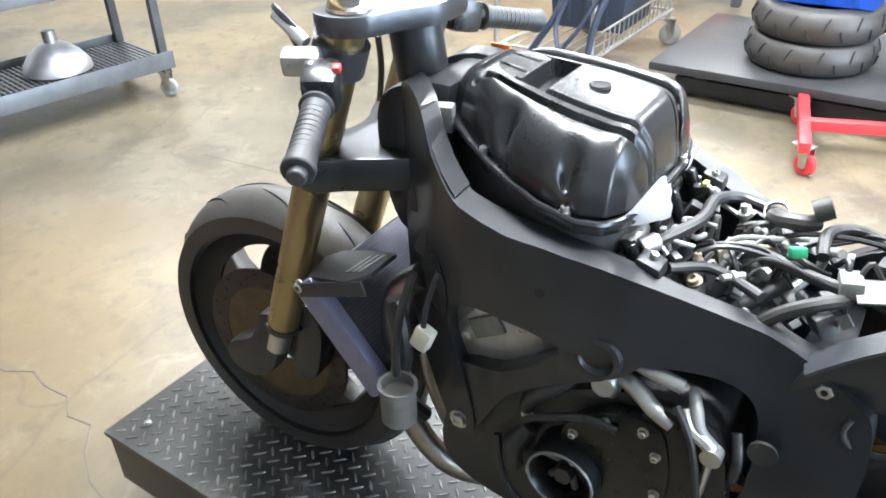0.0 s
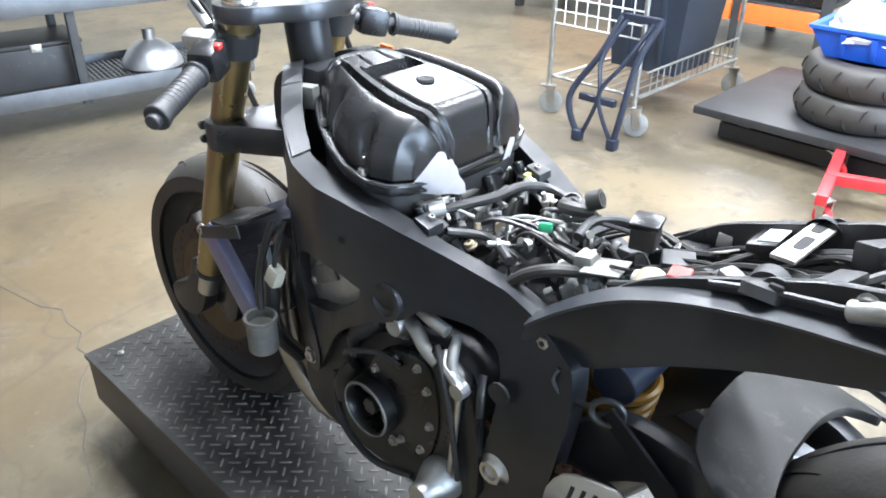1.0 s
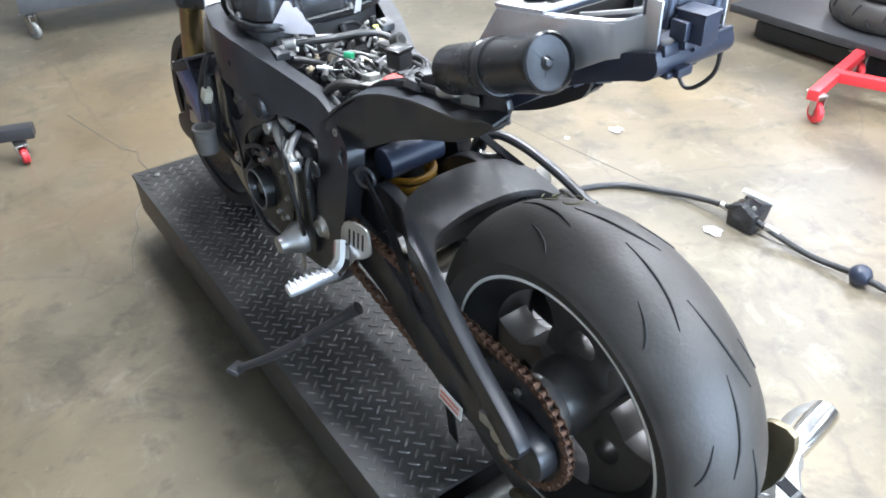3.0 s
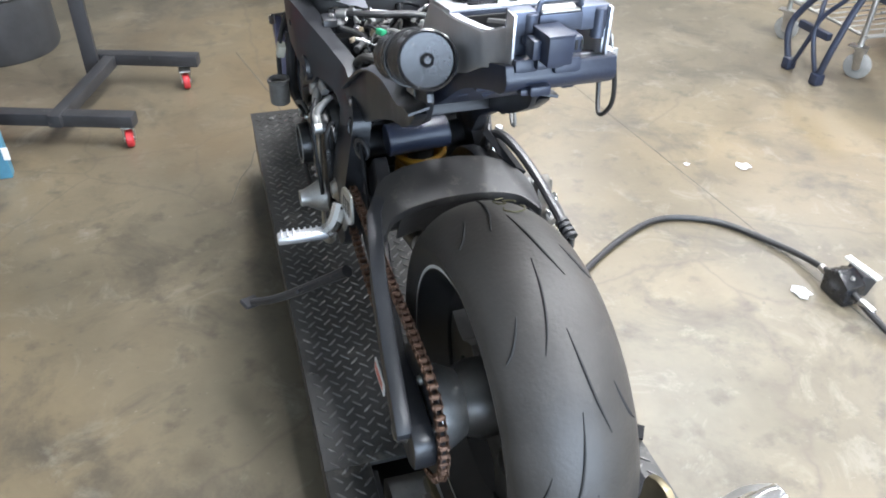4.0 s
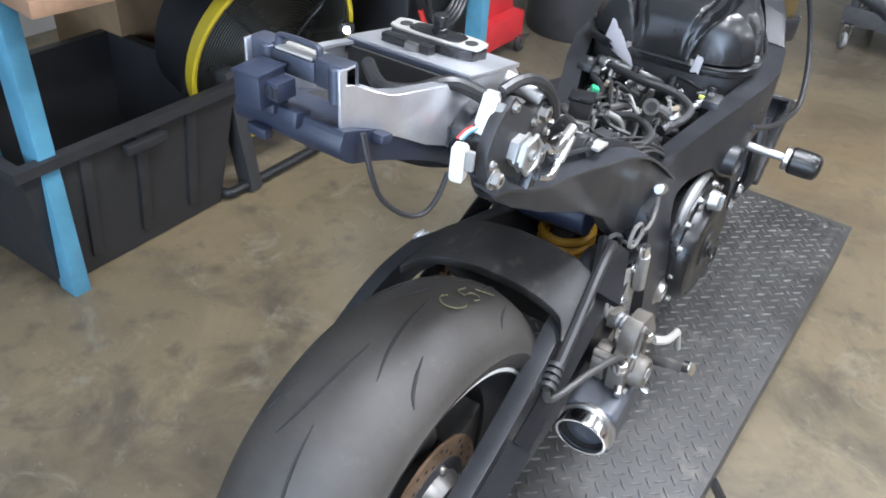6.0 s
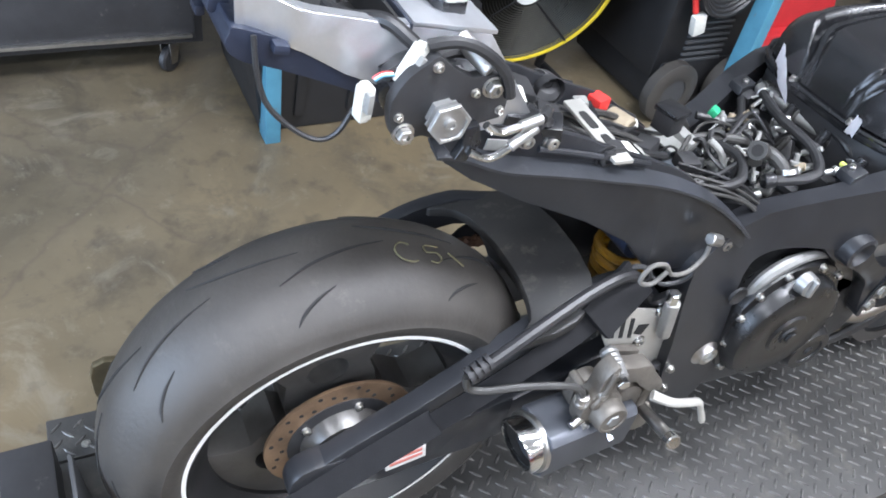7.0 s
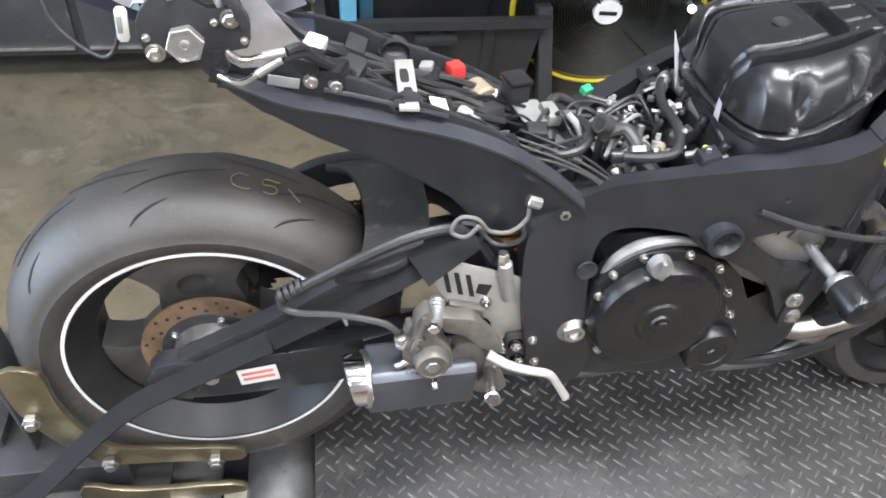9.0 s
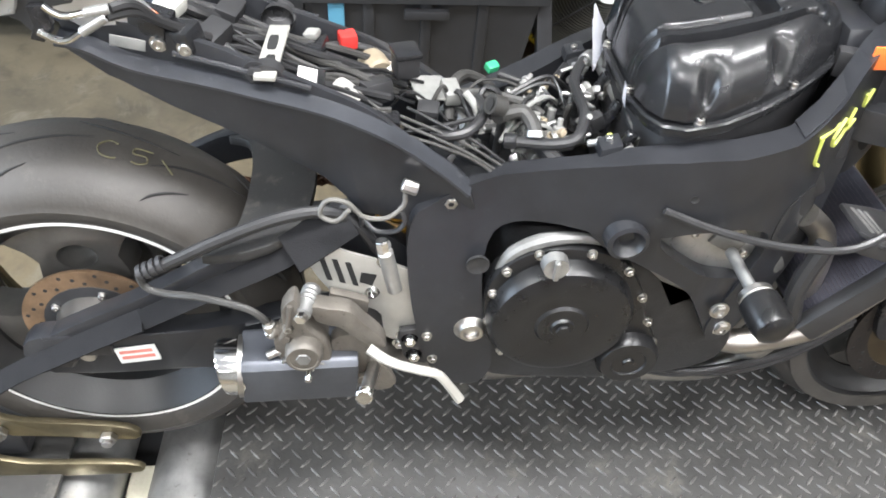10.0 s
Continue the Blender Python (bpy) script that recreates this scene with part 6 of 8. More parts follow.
tail = None
TOP_Y, TOP_Z = [-0.115, -0.105, -0.075, 0.006, 0.06, 0.115], [1.226, 1.221, 1.206, 1.193, 1.184, 1.176]
for s in (-1, 1):
    outer_l = [(-0.118, 1.226), (-0.118, 1.182), (-0.07, 1.165), (-0.03, 1.142), (0.0, 1.13), (0.04, 1.098), (0.1, 1.06), (0.155, 1.064), (0.186, 1.076), (0.13, 1.155), (0.115, 1.176), (0.06, 1.184), (0.006, 1.193), (-0.075, 1.206), (-0.105, 1.221)]
    bm = curved_plate(outer_l, thalf, 0.005, 0.0012, [-0.105, -0.09, -0.075, -0.06, -0.03, 0.0, 0.04, 0.08, 0.12, 0.16])
    if s < 0:
        mirror(bm)
    for v in bm.verts:
        v.co.x += tmid(v.co.y)
    o = part("tail_plate", bm, M_ALU, tail or bike, "bare brushed aluminium tail plate", 30)
    tail = tail or o
    sl = prism([(0.0, 1.15), (0.035, 1.137), (0.055, 1.15), (0.03, 1.165)], 0.0, 0.002, 0)
    for v in sl.verts:
        v.co.x = s * (thalf(v.co.y) + 0.0006 + v.co.x) + tmid(v.co.y)
    part("plate_slot", sl, M_GROOVE, tail)
    V = []
    for y in np.linspace(-0.1, 0.115, 12):
        z = float(np.interp(y, TOP_Y, TOP_Z))
        xx = s * thalf(y) + tmid(y)
        V.append([(xx - s * 0.001, y, z + 0.0015), (xx - s * 0.012, y, z + 0.0015), (xx - s * 0.012, y, z - 0.002), (xx - s * 0.001, y, z - 0.002)])
    part("top_flange", rings(B(), V), M_ALU, tail)
    # foot flange folded inwards under the rear end
    part("foot_flange", box((tmid(-0.11) + s * 0.045, -0.112, 1.181), (0.02, 0.02, 0.003), 0.001), M_ALU, tail)
dk = prism([(-0.102, 0.03), (0.052, 0.03), (0.056, 0.12), (-0.099, 0.12)], 0.0, 0.005, 0.001, "xy")
for v in dk.verts:
    v.co.z += 1.1895 - 0.15 * (v.co.y - 0.03)
part("tail_deck", dk, M_ALU, tail, "brushed aluminium deck")
part("deck_lip", box((-0.025, 0.029, 1.184), (0.152, 0.003, 0.016), 0.001), M_TAILMETAL, tail)
# near-black floor and upright sheet stand for the shade inside the tail
part("tail_floor", box((tmid(-0.03), -0.03, 1.157), (0.11, 0.18, 0.004), 0.001, rot=(-14, 0, 0)), M_GROOVE, tail, "tail floor with the inside's shade put into its colour")
part("tail_shade_sheet", box((-0.026, 0.024, 1.165), (0.14, 0.004, 0.045), 0.001), M_GROOVE, tail)
# seat latch: black block under a thin bright plate with two holes, and a knob
lt = part("seat_latch", prism(flat_line([(-0.074, 0.07), (-0.07, 0.098), (0.02, 0.1), (0.027, 0.085), (0.018, 0.066), (-0.06, 0.062)], 3), 1.184, 1.199, 0.003, "xy"), M_BLACKPL, tail, "black plastic seat latch")
part("latch_plate", prism(flat_line([(-0.08, 0.083), (-0.072, 0.098), (0.02, 0.099), (0.031, 0.084), (0.02, 0.07), (-0.068, 0.069)], 3), 1.199, 1.2015, 0.0006, "xy"), M_SATIN, lt, "thin grey steel latch plate")
part("latch_cover", prism(flat_line([(-0.056, 0.081), (-0.05, 0.094), (0.002, 0.095), (0.008, 0.083), (0.0, 0.073), (-0.05, 0.073)], 3), 1.2016, 1.2035, 0.0006, "xy"), M_BLACKPL, lt)
for x in (-0.066, 0.017):
    part("latch_hole", lathe([(0, 0), (0.0006, 0.0), (0.0006, 0.007), (0, 0.0072)], m=pose(x, 0.084, 1.2014, 0, -90, 0), seg=20), M_GROOVE, lt)
part("latch_knob", lathe([(0, 0), (0, 0.0085), (0.004, 0.0085), (0.005, 0.007), (0.01, 0.007), (0.011, 0.0085), (0.017, 0.0085), (0.018, 0.0075), (0.018, 0)], m=pose(-0.024, 0.086, 1.203, 0, -90, 0), seg=24), M_BLACKPL, lt)
part("latch_bar", box((-0.04, 0.052, 1.193), (0.062, 0.012, 0.016), 0.002), M_BLACKPL, lt)
part("latch_tooth", box((-0.03, 0.046, 1.196), (0.016, 0.008, 0.01), 0.002), M_STEEL, lt)
# rear frame: two thin posts, a stepped top bar with a strap handle, dark inside
rf = part("rear_frame", prism([(-0.058, -0.121), (-0.01, -0.121), (-0.01, -0.098), (-0.058, -0.098)], 1.217, 1.236, 0.002, "xy"), M_TAILMETAL, tail, "stepped blue-grey metal rear frame")
# pale sheet stands for the reflection on the bar's top face
part("top_sheen", box((-0.034, -0.11, 1.2375), (0.042, 0.02, 0.002), 0.0006), M_SATIN, rf)
for x0, x1 in ((-0.087, -0.06), (-0.012, 0.022)):
    part("frame_block", prism([(x0, -0.119), (x1, -0.119), (x1, -0.1), (x0, -0.1)], 1.2145, 1.24, 0.003, "xy"), M_TAILMETAL, rf)
    part("block_tube", rod(((x0 + x1) / 2 + (0.006 if x0 > -0.05 else 0.008), -0.116, 1.205), ((x0 + x1) / 2 + (0.006 if x0 > -0.05 else 0.008), -0.116, 1.238), 0.0075, 20), M_TAILMETAL, rf)
for x in (-0.086, 0.0205):
    part("frame_post", box((x, -0.115, 1.21), (0.003, 0.02, 0.058), 0.0008), M_ALU, rf, "bare thin aluminium post")
part("post_web", box((-0.075, -0.108, 1.2), (0.02, 0.004, 0.036), 0.001), M_TAILMETAL, rf)
part("strap_handle", tube([(-0.056, -0.112, 1.232), (-0.055, -0.112, 1.243), (-0.05, -0.112, 1.2465), (-0.016, -0.112, 1.2465), (-0.011, -0.112, 1.243), (-0.01, -0.112, 1.231)], 0.003, 10, flat=1.6), M_TAILMETAL, rf, "bent metal strap handle")
rg = part("regulator_box", box((-0.0515, -0.143, 1.2125), (0.028, 0.034, 0.031), 0.002, rot=(0, 0, 4)), M_NAVYPL, tail, "dusty dark electrical box, daylight blue put into its colour")
part("box_lid", box((-0.0515, -0.143, 1.2275), (0.03, 0.036, 0.003), 0.001, rot=(0, 0, 4)), M_NAVYPL, rg)
part("terminal", box((-0.03, -0.14, 1.214), (0.014, 0.022, 0.017), 0.002), M_NAVYPL, rg)
part("terminal", box((-0.07, -0.137, 1.21), (0.009, 0.02, 0.02), 0.002), M_NAVYPL, rg)
for k in range(3):
    part("terminal_slot", box((-0.036 + 0.006 * k, -0.1515, 1.214), (0.0025, 0.001, 0.01), 0), M_GROOVE, rg)
for c, s_ in (((-0.074, -0.125, 1.188), (0.026, 0.022, 0.014)), ((-0.03, -0.13, 1.186), (0.03, 0.02, 0.016)), ((0.008, -0.122, 1.182), (0.03, 0.018, 0.012)), ((-0.052, -0.134, 1.192), (0.03, 0.02, 0.012)), ((0.036, -0.09, 1.172), (0.02, 0.016, 0.01))):
    part("tray_boss", box(c, s_, 0.004, rot=(-10, 0, 0)), M_NAVYPL, tail)
tray_o = flat_line([(0.2, 0.995), (0.1, 1.042), (0.0, 1.108), (-0.09, 1.146), (-0.12, 1.155), (-0.135, 1.168), (-0.132, 1.184), (-0.115, 1.186), (0.02, 1.135), (0.11, 1.075), (0.2, 1.03)], 3)
ut = prism(tray_o, -0.075, 0.075, 0.006)
for i in range(6):
    bmesh.ops.bisect_plane(ut, geom=ut.verts[:] + ut.edges[:] + ut.faces[:], plane_co=(0, -0.15 + 0.06 * i, 0), plane_no=(0, 1, 0))
for v in ut.verts:
    v.co.x = v.co.x * float(np.interp(v.co.y, [-0.22, 0.0, 0.1, 0.2], [0.8, 0.9, 0.92, 0.95])) + tmid(v.co.y) * float(np.interp(v.co.y, [0.0, 0.2], [1, 0.9]))
part("undertray", ut, M_NAVYPL, tail, "dusty dark plastic undertray")
random.seed(8)
for k in range(26):
    y = -0.14 + 0.012 * k
    z = float(np.interp(y, [-0.2, -0.1, 0.0, 0.1, 0.2], [1.176, 1.15, 1.108, 1.046, 1.0]))
    part("undertray_lug", box((tmid(y) + random.uniform(-0.05, 0.05), y, z + 0.004), (random.uniform(0.008, 0.024), random.uniform(0.008, 0.02), random.uniform(0.006, 0.013)), 0.003), M_NAVYPL, tail)
# black canister beside the tail
ca, cb = Vector((-0.129, 0.172, 1.085)), Vector((-0.147, -0.03, 1.162))
can = part("canister", lathe([(0, 0), (0, 0.029), (0.006, 0.033), (0.09, 0.033), (0.092, 0.0345), (0.098, 0.0345), (0.1, 0.033), (0.2, 0.033), (0.205, 0.0345), (0.219, 0.0345), (0.221, 0.032), (0.215, 0.03), (0.213, 0.0)], m=along(ca, cb), seg=40), M_BLACKPL, bike, "black plastic canister with a flat recessed end")
cm = along(ca, cb)
part("centre_boss", lathe([(0.21, 0), (0.218, 0), (0.218, 0.004), (0.213, 0.009)], m=cm, seg=16), M_BLACKPL, can)
for i in range(3):
    part("end_rib", box((0, 0, 0), (0.002, 0.02, 0.0015), 0.0004, m=cm @ pose(0.2138, 0, 0, 120 * i + 10) @ pose(0, 0.018, 0)), M_BLACKPL, can)
part("can_strap", lathe([(0.11, 0.0335), (0.11, 0.0355), (0.122, 0.0355), (0.122, 0.0335)], m=cm, seg=40, closed=True), M_MATTBLACK, can)
part("can_spout", rod(ca, ca + (ca - cb).normalized() * 0.03, 0.012), M_CASTALU, can)
# exhaust valve servo
SV = Vector((0.1, 0.047, 1.125))
sv = part("servo_body", prism(flat_line([(-0.006, 1.143), (-0.004, 1.115), (0.004, 1.1), (0.018, 1.098), (0.03, 1.101), (0.054, 1.089), (0.068, 1.072), (0.083, 1.074), (0.09, 1.105), (0.114, 1.11), (0.119, 1.132), (0.117, 1.149), (0.104, 1.161), (0.075, 1.159), (0.047, 1.177), (0.036, 1.186), (0.027, 1.18), (0.01, 1.168)], 2), 0.086, 0.1, 0.002), M_MATTBLACK, bike, "black servo motor with a pulley and cables")
part("servo_motor", prism(flat_line([(0.0, 1.15), (0.004, 1.11), (0.03, 1.105), (0.07, 1.105), (0.1, 1.12), (0.108, 1.145), (0.07, 1.155), (0.035, 1.17)], 2), 0.05, 0.087, 0.006), M_BLACKPL, sv)
hexm = along(SV, SV + Vector((1, 0, 0))) @ pose(0, 0, 0, 10)
part("servo_pulley", lathe([(0, 0), (0.0, 0.017), (0.008, 0.017), (0.009, 0.021), (0.0115, 0.021), (0.0125, 0.017), (0.0165, 0.017), (0.0175, 0.0222), (0.0205, 0.0222), (0.0215, 0.021), (0.0215, 0.018)], m=hexm, seg=6), M_CASTALU, sv, "hexagonal metal pulley")
part("pulley_face", lathe([(0.0216, 0.0182), (0.0205, 0.0172), (0.019, 0.0168), (0.0186, 0.0062), (0.023, 0.0058), (0.0235, 0.0035), (0.0215, 0.003), (0.0215, 0)], m=hexm, seg=32), M_CASTALU, sv)
for y, z, r in ((0.01, 1.107, 0.0085), (0.098, 1.147, 0.0085), (0.036, 1.175, 0.0042), (0.003, 1.126, 0.0036), (0.111, 1.12, 0.0036), (0.08, 1.143, 0.0036)):
    part("servo_bolt", hexbolt((0.101, y, z), (1, 0, 0), r, 0.008 if r > 0.006 else 0.004), M_STEEL, sv)
part("stand_off", rod((0.062, 0.074, 1.182), (0.098, 0.094, 1.164), 0.0095, 20), M_CASTALU, sv, "bare aluminium stand-off")
part("cable_bracket", prism([(0.07, 1.112), (0.086, 1.113), (0.092, 1.09), (0.078, 1.07), (0.064, 1.074), (0.072, 1.09)], 0.1, 0.112, 0.002), M_BLACKPL, sv)
for pts in ([(0.115, 0.09, 1.115), (0.116, 0.1, 1.107), (0.116, 0.112, 1.104), (0.115, 0.13, 1.107), (0.112, 0.157, 1.111)], [(0.115, 0.077, 1.085), (0.117, 0.095, 1.076), (0.118, 0.108, 1.077), (0.117, 0.122, 1.085), (0.114, 0.152, 1.103)]):
    part("servo_cable", tube(pts, 0.0042, 10), M_CHROME, sv, "bright metal cable end")
    part("cable_sleeve", rod(pts[3], pts[4], 0.0058, 14), M_CASTALU, sv)
    part("cable_tail", tube([pts[4], (0.094, 0.176, pts[4][2] - 0.004), (0.07, 0.196, 1.075), (0.04, 0.24, 1.04)], 0.006, 8), M_HOSE, sv)
# connectors and wire hoop
for (c, rot, s_) in (((0.0805, 0.02, 1.166), (60, 0, 4), (0.017, 0.042, 0.016)), ((0.0795, -0.024, 1.133), (86, 0, 12), (0.015, 0.034, 0.014))):
    cn = part("connector", box(c, s_, 0.003, rot=rot), M_WHITEPL, bike, "white plastic wire connector")
    part("connector_end", box(c, (s_[0] * 0.8, s_[1] * 1.15, s_[2] * 0.7), 0.002, rot=rot), M_WHITEPL, cn)
    part("connector_clip", box((c[0] + 0.012, c[1], c[2] + 0.006), (0.008, 0.02, 0.006), 0.001, rot=rot), M_GREYPOT, cn)
for k, mt in enumerate((M_RED, M_WHITE, M_BLUEPOST)):
    part("wire", tube([(0.074 + 0.003 * k, 0.004, 1.158), (0.072 + 0.003 * k, -0.006, 1.157), (0.068 + 0.003 * k, -0.012, 1.15)], 0.0012, 5), mt, sv)
part("loom", tube([(0.088, 0.029, 1.19), (0.094, 0.053, 1.195), (0.1, 0.078, 1.188), (0.105, 0.104, 1.166), (0.107, 0.115, 1.139)], 0.006, 8), M_HOSE, sv)
part("loom", tube([(0.07, 0.0, 1.15), (0.076, 0.03, 1.165), (0.07, 0.07, 1.17), (0.074, 0.1, 1.16), (0.09, 0.11, 1.145)], 0.006, 8), M_HOSE, sv)
part("loom", tube([(-0.06, 0.012, 1.18), (-0.01, -0.03, 1.185), (0.02, -0.02, 1.186), (0.045, 0.004, 1.194), (0.064, 0.022, 1.184), (0.074, 0.034, 1.172)], 0.0075, 10), M_HOSE, tail)
part("wire_hoop", tube([(0.036, -0.113, 1.184), (0.044, -0.112, 1.15), (0.05, -0.104, 1.12), (0.056, -0.08, 1.094), (0.062, -0.058, 1.084), (0.068, -0.042, 1.095), (0.072, -0.03, 1.122)], 0.0028, 8), M_HOSE, tail, "taped black wire loop")


# ---- front of the motorcycle ----
RAD = pose(0, 1.142, 0.712, -40, 0, 0)
rad_ = part("radiator", box((0, 0, 0), (0.33, 0.03, 0.19), 0.005, m=RAD), M_FIN, bike, "grey finned radiator")
for s in (-1, 1):
    part("side_tank", box((0, 0, 0), (0.024, 0.046, 0.2), 0.008, m=RAD @ pose(s * 0.176, 0, 0)), M_TANK if s < 0 else M_MATTBLACK, rad_, "dull violet-grey radiator side tank")
    bp = prism([(1.08, -0.03), (1.14, -0.045), (1.2, -0.05), (1.222, -0.03), (1.2, 0.03), (1.11, 0.05), (1.08, 0.03)], -0.003, 0.003, 0.001, "xy")
    bp.transform(pose(s * 0.148, 1.145, 0.815, -20, 0, 0) @ Matrix(((0, s, 0, 0), (1, 0, 0, -1.145), (0, 0, 1, 0), (0, 0, 0, 1))))
    pl = part("slotted_bracket", bp, M_MATTBLACK, rad_, "black bracket plate with slots")
    for k in range(3):
        part("slot", box((0, 0, 0), (0.05, 0.006, 0.002), 0, m=pose(s * 0.148, 1.145, 0.815, -20, 0, 0) @ pose(0.0, -0.045 + 0.012 * k, 0.0036, 0, 0, 10 * s)), M_ENGGREY, pl)
    part("bracket_lip", box((0, 0, 0), (0.004, 0.13, 0.022), 0.001, m=pose(s * 0.148, 1.145, 0.815, -20, 0, 0) @ pose(s * 0.045, 0.005, -0.011)), M_MATTBLACK, pl)
    part("radiator_cap_bolt", hexbolt((s * 0.19, 1.205, 0.785), (s, 0, 0), 0.008), M_STEEL, rad_)
    part("radiator_hose", tube([(s * 0.16, 1.06, 0.8), (s * 0.168, 1.045, 0.72), (s * 0.165, 1.06, 0.64), (s * 0.12, 1.05, 0.56)], 0.014, 10), M_HOSE, rad_)
fins = B()
for k in range(30):
    join(fins, box((0, 0, 0), (0.32, 0.034, 0.0018), 0, m=RAD @ pose(0, 0, -0.088 + 0.0059 * k)))
tagged(part("radiator_fin", fins, M_FIN, rad_), kind="stuff")
pot = part("overflow_pot", lathe([(0, 0), (0, 0.022), (0.004, 0.025), (0.055, 0.025), (0.058, 0.028), (0.066, 0.028), (0.066, 0.023), (0.05, 0.022), (0.05, 0)], m=pose(-0.206, 1.03, 0.63, 0, -90, 0), seg=28), M_POT, bike, "dull grey plastic pot")
part("pot_hose", tube([(-0.2, 1.035, 0.705), (-0.198, 1.035, 0.75), (-0.19, 1.03, 0.8), (-0.17, 1.02, 0.86)], 0.006, 8), M_HOSE, pot)
cn = part("hanging_connector", box((-0.196, 0.99, 0.785), (0.02, 0.026, 0.032), 0.005, rot=(20, 10, 0)), M_BLOCK, bike, "pale dangling wire connector")
part("connector_lead", tube([(-0.196, 0.99, 0.8), (-0.19, 0.985, 0.84), (-0.178, 0.975, 0.88)], 0.004, 6), M_HOSE, cn)
ex = part("header_collector", rod((0.02, 0.93, 0.4), (0.05, 0.62, 0.42), 0.032), M_EXH, bike, "heat-stained exhaust headers")
for k, x in enumerate((-0.12, -0.04, 0.04, 0.12)):
    part("header_pipe", tube([(x, 1.04, 0.82), (x, 1.085, 0.77), (x * 1.05, 1.09, 0.66), (x, 1.075, 0.54), (x * 0.7, 1.02, 0.43), (0.02 + x * 0.25, 0.92, 0.385)], 0.019, 12), M_EXH, ex)
mid_pipe = part("mid_pipe", tube([(0.05, 0.64, 0.42), (0.07, 0.53, 0.46), (0.11, 0.46, 0.53), (0.15, 0.42, 0.575), (0.174, 0.38, 0.588)], 0.026, 14), M_EXH, ex)
mA, mB = Vector((0.172, 0.405, 0.585)), Vector((0.188, 0.2, 0.596))
mm = along(mA, mB)
can_b = prism([(-0.042, -0.034), (-0.04, 0.034), (-0.03, 0.043), (0.03, 0.043), (0.04, 0.034), (0.042, -0.034), (0.028, -0.046), (-0.028, -0.046)], 0.0, 0.165, 0.005)
can_b.transform(mm)
part("muffler_body", can_b, M_MUFFLER, ex, "short satin grey muffler")
def slanted(bm, rate=0.28):
    """A pipe end cut at a slant, its upper lip reaching further back."""
    d = (mB - mA).normalized()
    for v in bm.verts:
        a = (v.co - mA).dot(d)
        if a > 0.172:
            v.co += d * (v.co.z - (mA + d * a).z) * rate
    return bm


part("muffler_tip", slanted(lathe([(0.16, 0.041), (0.186, 0.042), (0.191, 0.0405), (0.191, 0.0365), (0.184, 0.0345), (0.15, 0.033), (0.15, 0.0)], m=mm, seg=40)), M_CHROME, ex, "polished muffler tip")
part("tip_clamp", lathe([(0.163, 0.041), (0.163, 0.0455), (0.17, 0.0455), (0.17, 0.041)], m=mm, seg=40, closed=True), M_STEEL, ex)
part("tip_bore", slanted(lathe([(0.158, 0.0), (0.158, 0.0322), (0.184, 0.0338)], m=mm, seg=30)), M_GROOVE, ex)
part("coolant_pipe", tube([(0.1, 0.97, 0.55), (0.125, 1.02, 0.552), (0.13, 1.098, 0.574), (0.125, 1.15, 0.596), (0.115, 1.21, 0.65), (0.1, 1.27, 0.7)], 0.021, 14), M_EXH, ex, "pale metal pipe beside the front wheel")
for k in (0, 1):
    part("lower_hose", tube([(0.12, 0.83, 0.512 - 0.014 * k), (0.13, 0.93, 0.486 - 0.006 * k), (0.132, 1.03, 0.484 + 0.012 * k), (0.13, 1.12, 0.518 + 0.012 * k), (0.118, 1.21, 0.585 + 0.01 * k)], 0.0075, 8), M_HOSE, ex, "black rubber hose under the engine")
sl_ = part("slider_bolt", rod((0.16, 0.925, 0.79), (0.252, 0.932, 0.786), 0.0085), M_CASTALU, bike, "black frame slider on an aluminium bolt")
part("slider_puck", lathe([(0, 0), (0, 0.023), (0.004, 0.027), (0.042, 0.027), (0.052, 0.0245), (0.057, 0.018), (0.059, 0.008), (0.059, 0)], m=along((0.25, 0.932, 0.786), (0.32, 0.937, 0.783)), seg=32), M_COVER, sl_)
part("slider_collar", lathe([(0, 0.012), (0, 0.022), (0.002, 0.0235), (0.01, 0.0235), (0.012, 0.022)], m=along((0.238, 0.931, 0.787), (0.32, 0.937, 0.783)), seg=20), M_STEEL, sl_)
part("hanger_bolt", hexbolt((0.178, 0.935, 0.685), (1, 0, 0), 0.011), M_STEEL, sl_)
part("side_cable", tube([(0.185, 0.8, 0.885), (0.2, 0.88, 0.86), (0.212, 0.98, 0.842), (0.215, 1.07, 0.85), (0.19, 1.15, 0.92), (0.15, 1.18, 1.02), (0.11, 1.16, 1.08)], 0.0055, 8), M_HOSE, bike, "black control cable")
part("hard_line", tube([(0.14, 0.474, 0.88), (0.142, 0.472, 0.86), (0.145, 0.45, 0.842), (0.145, 0.42, 0.845), (0.145, 0.4, 0.868), (0.145, 0.375, 0.872), (0.145, 0.365, 0.848), (0.148, 0.385, 0.84), (0.15, 0.402, 0.86)], 0.0033, 8), M_POT, bike, "bent grey hard brake line")
part("line_union", rod((0.138, 0.47, 0.892), (0.14, 0.49, 0.885), 0.009, 8), M_STEEL, bike)
part("brake_hose", tube([(0.05, 1.22, 1.08), (0.09, 1.25, 1.0), (0.06, 1.25, 0.9), (0.09, 1.32, 0.72), (0.08, 1.32, 0.62)], 0.005, 8), M_HOSE, fork)
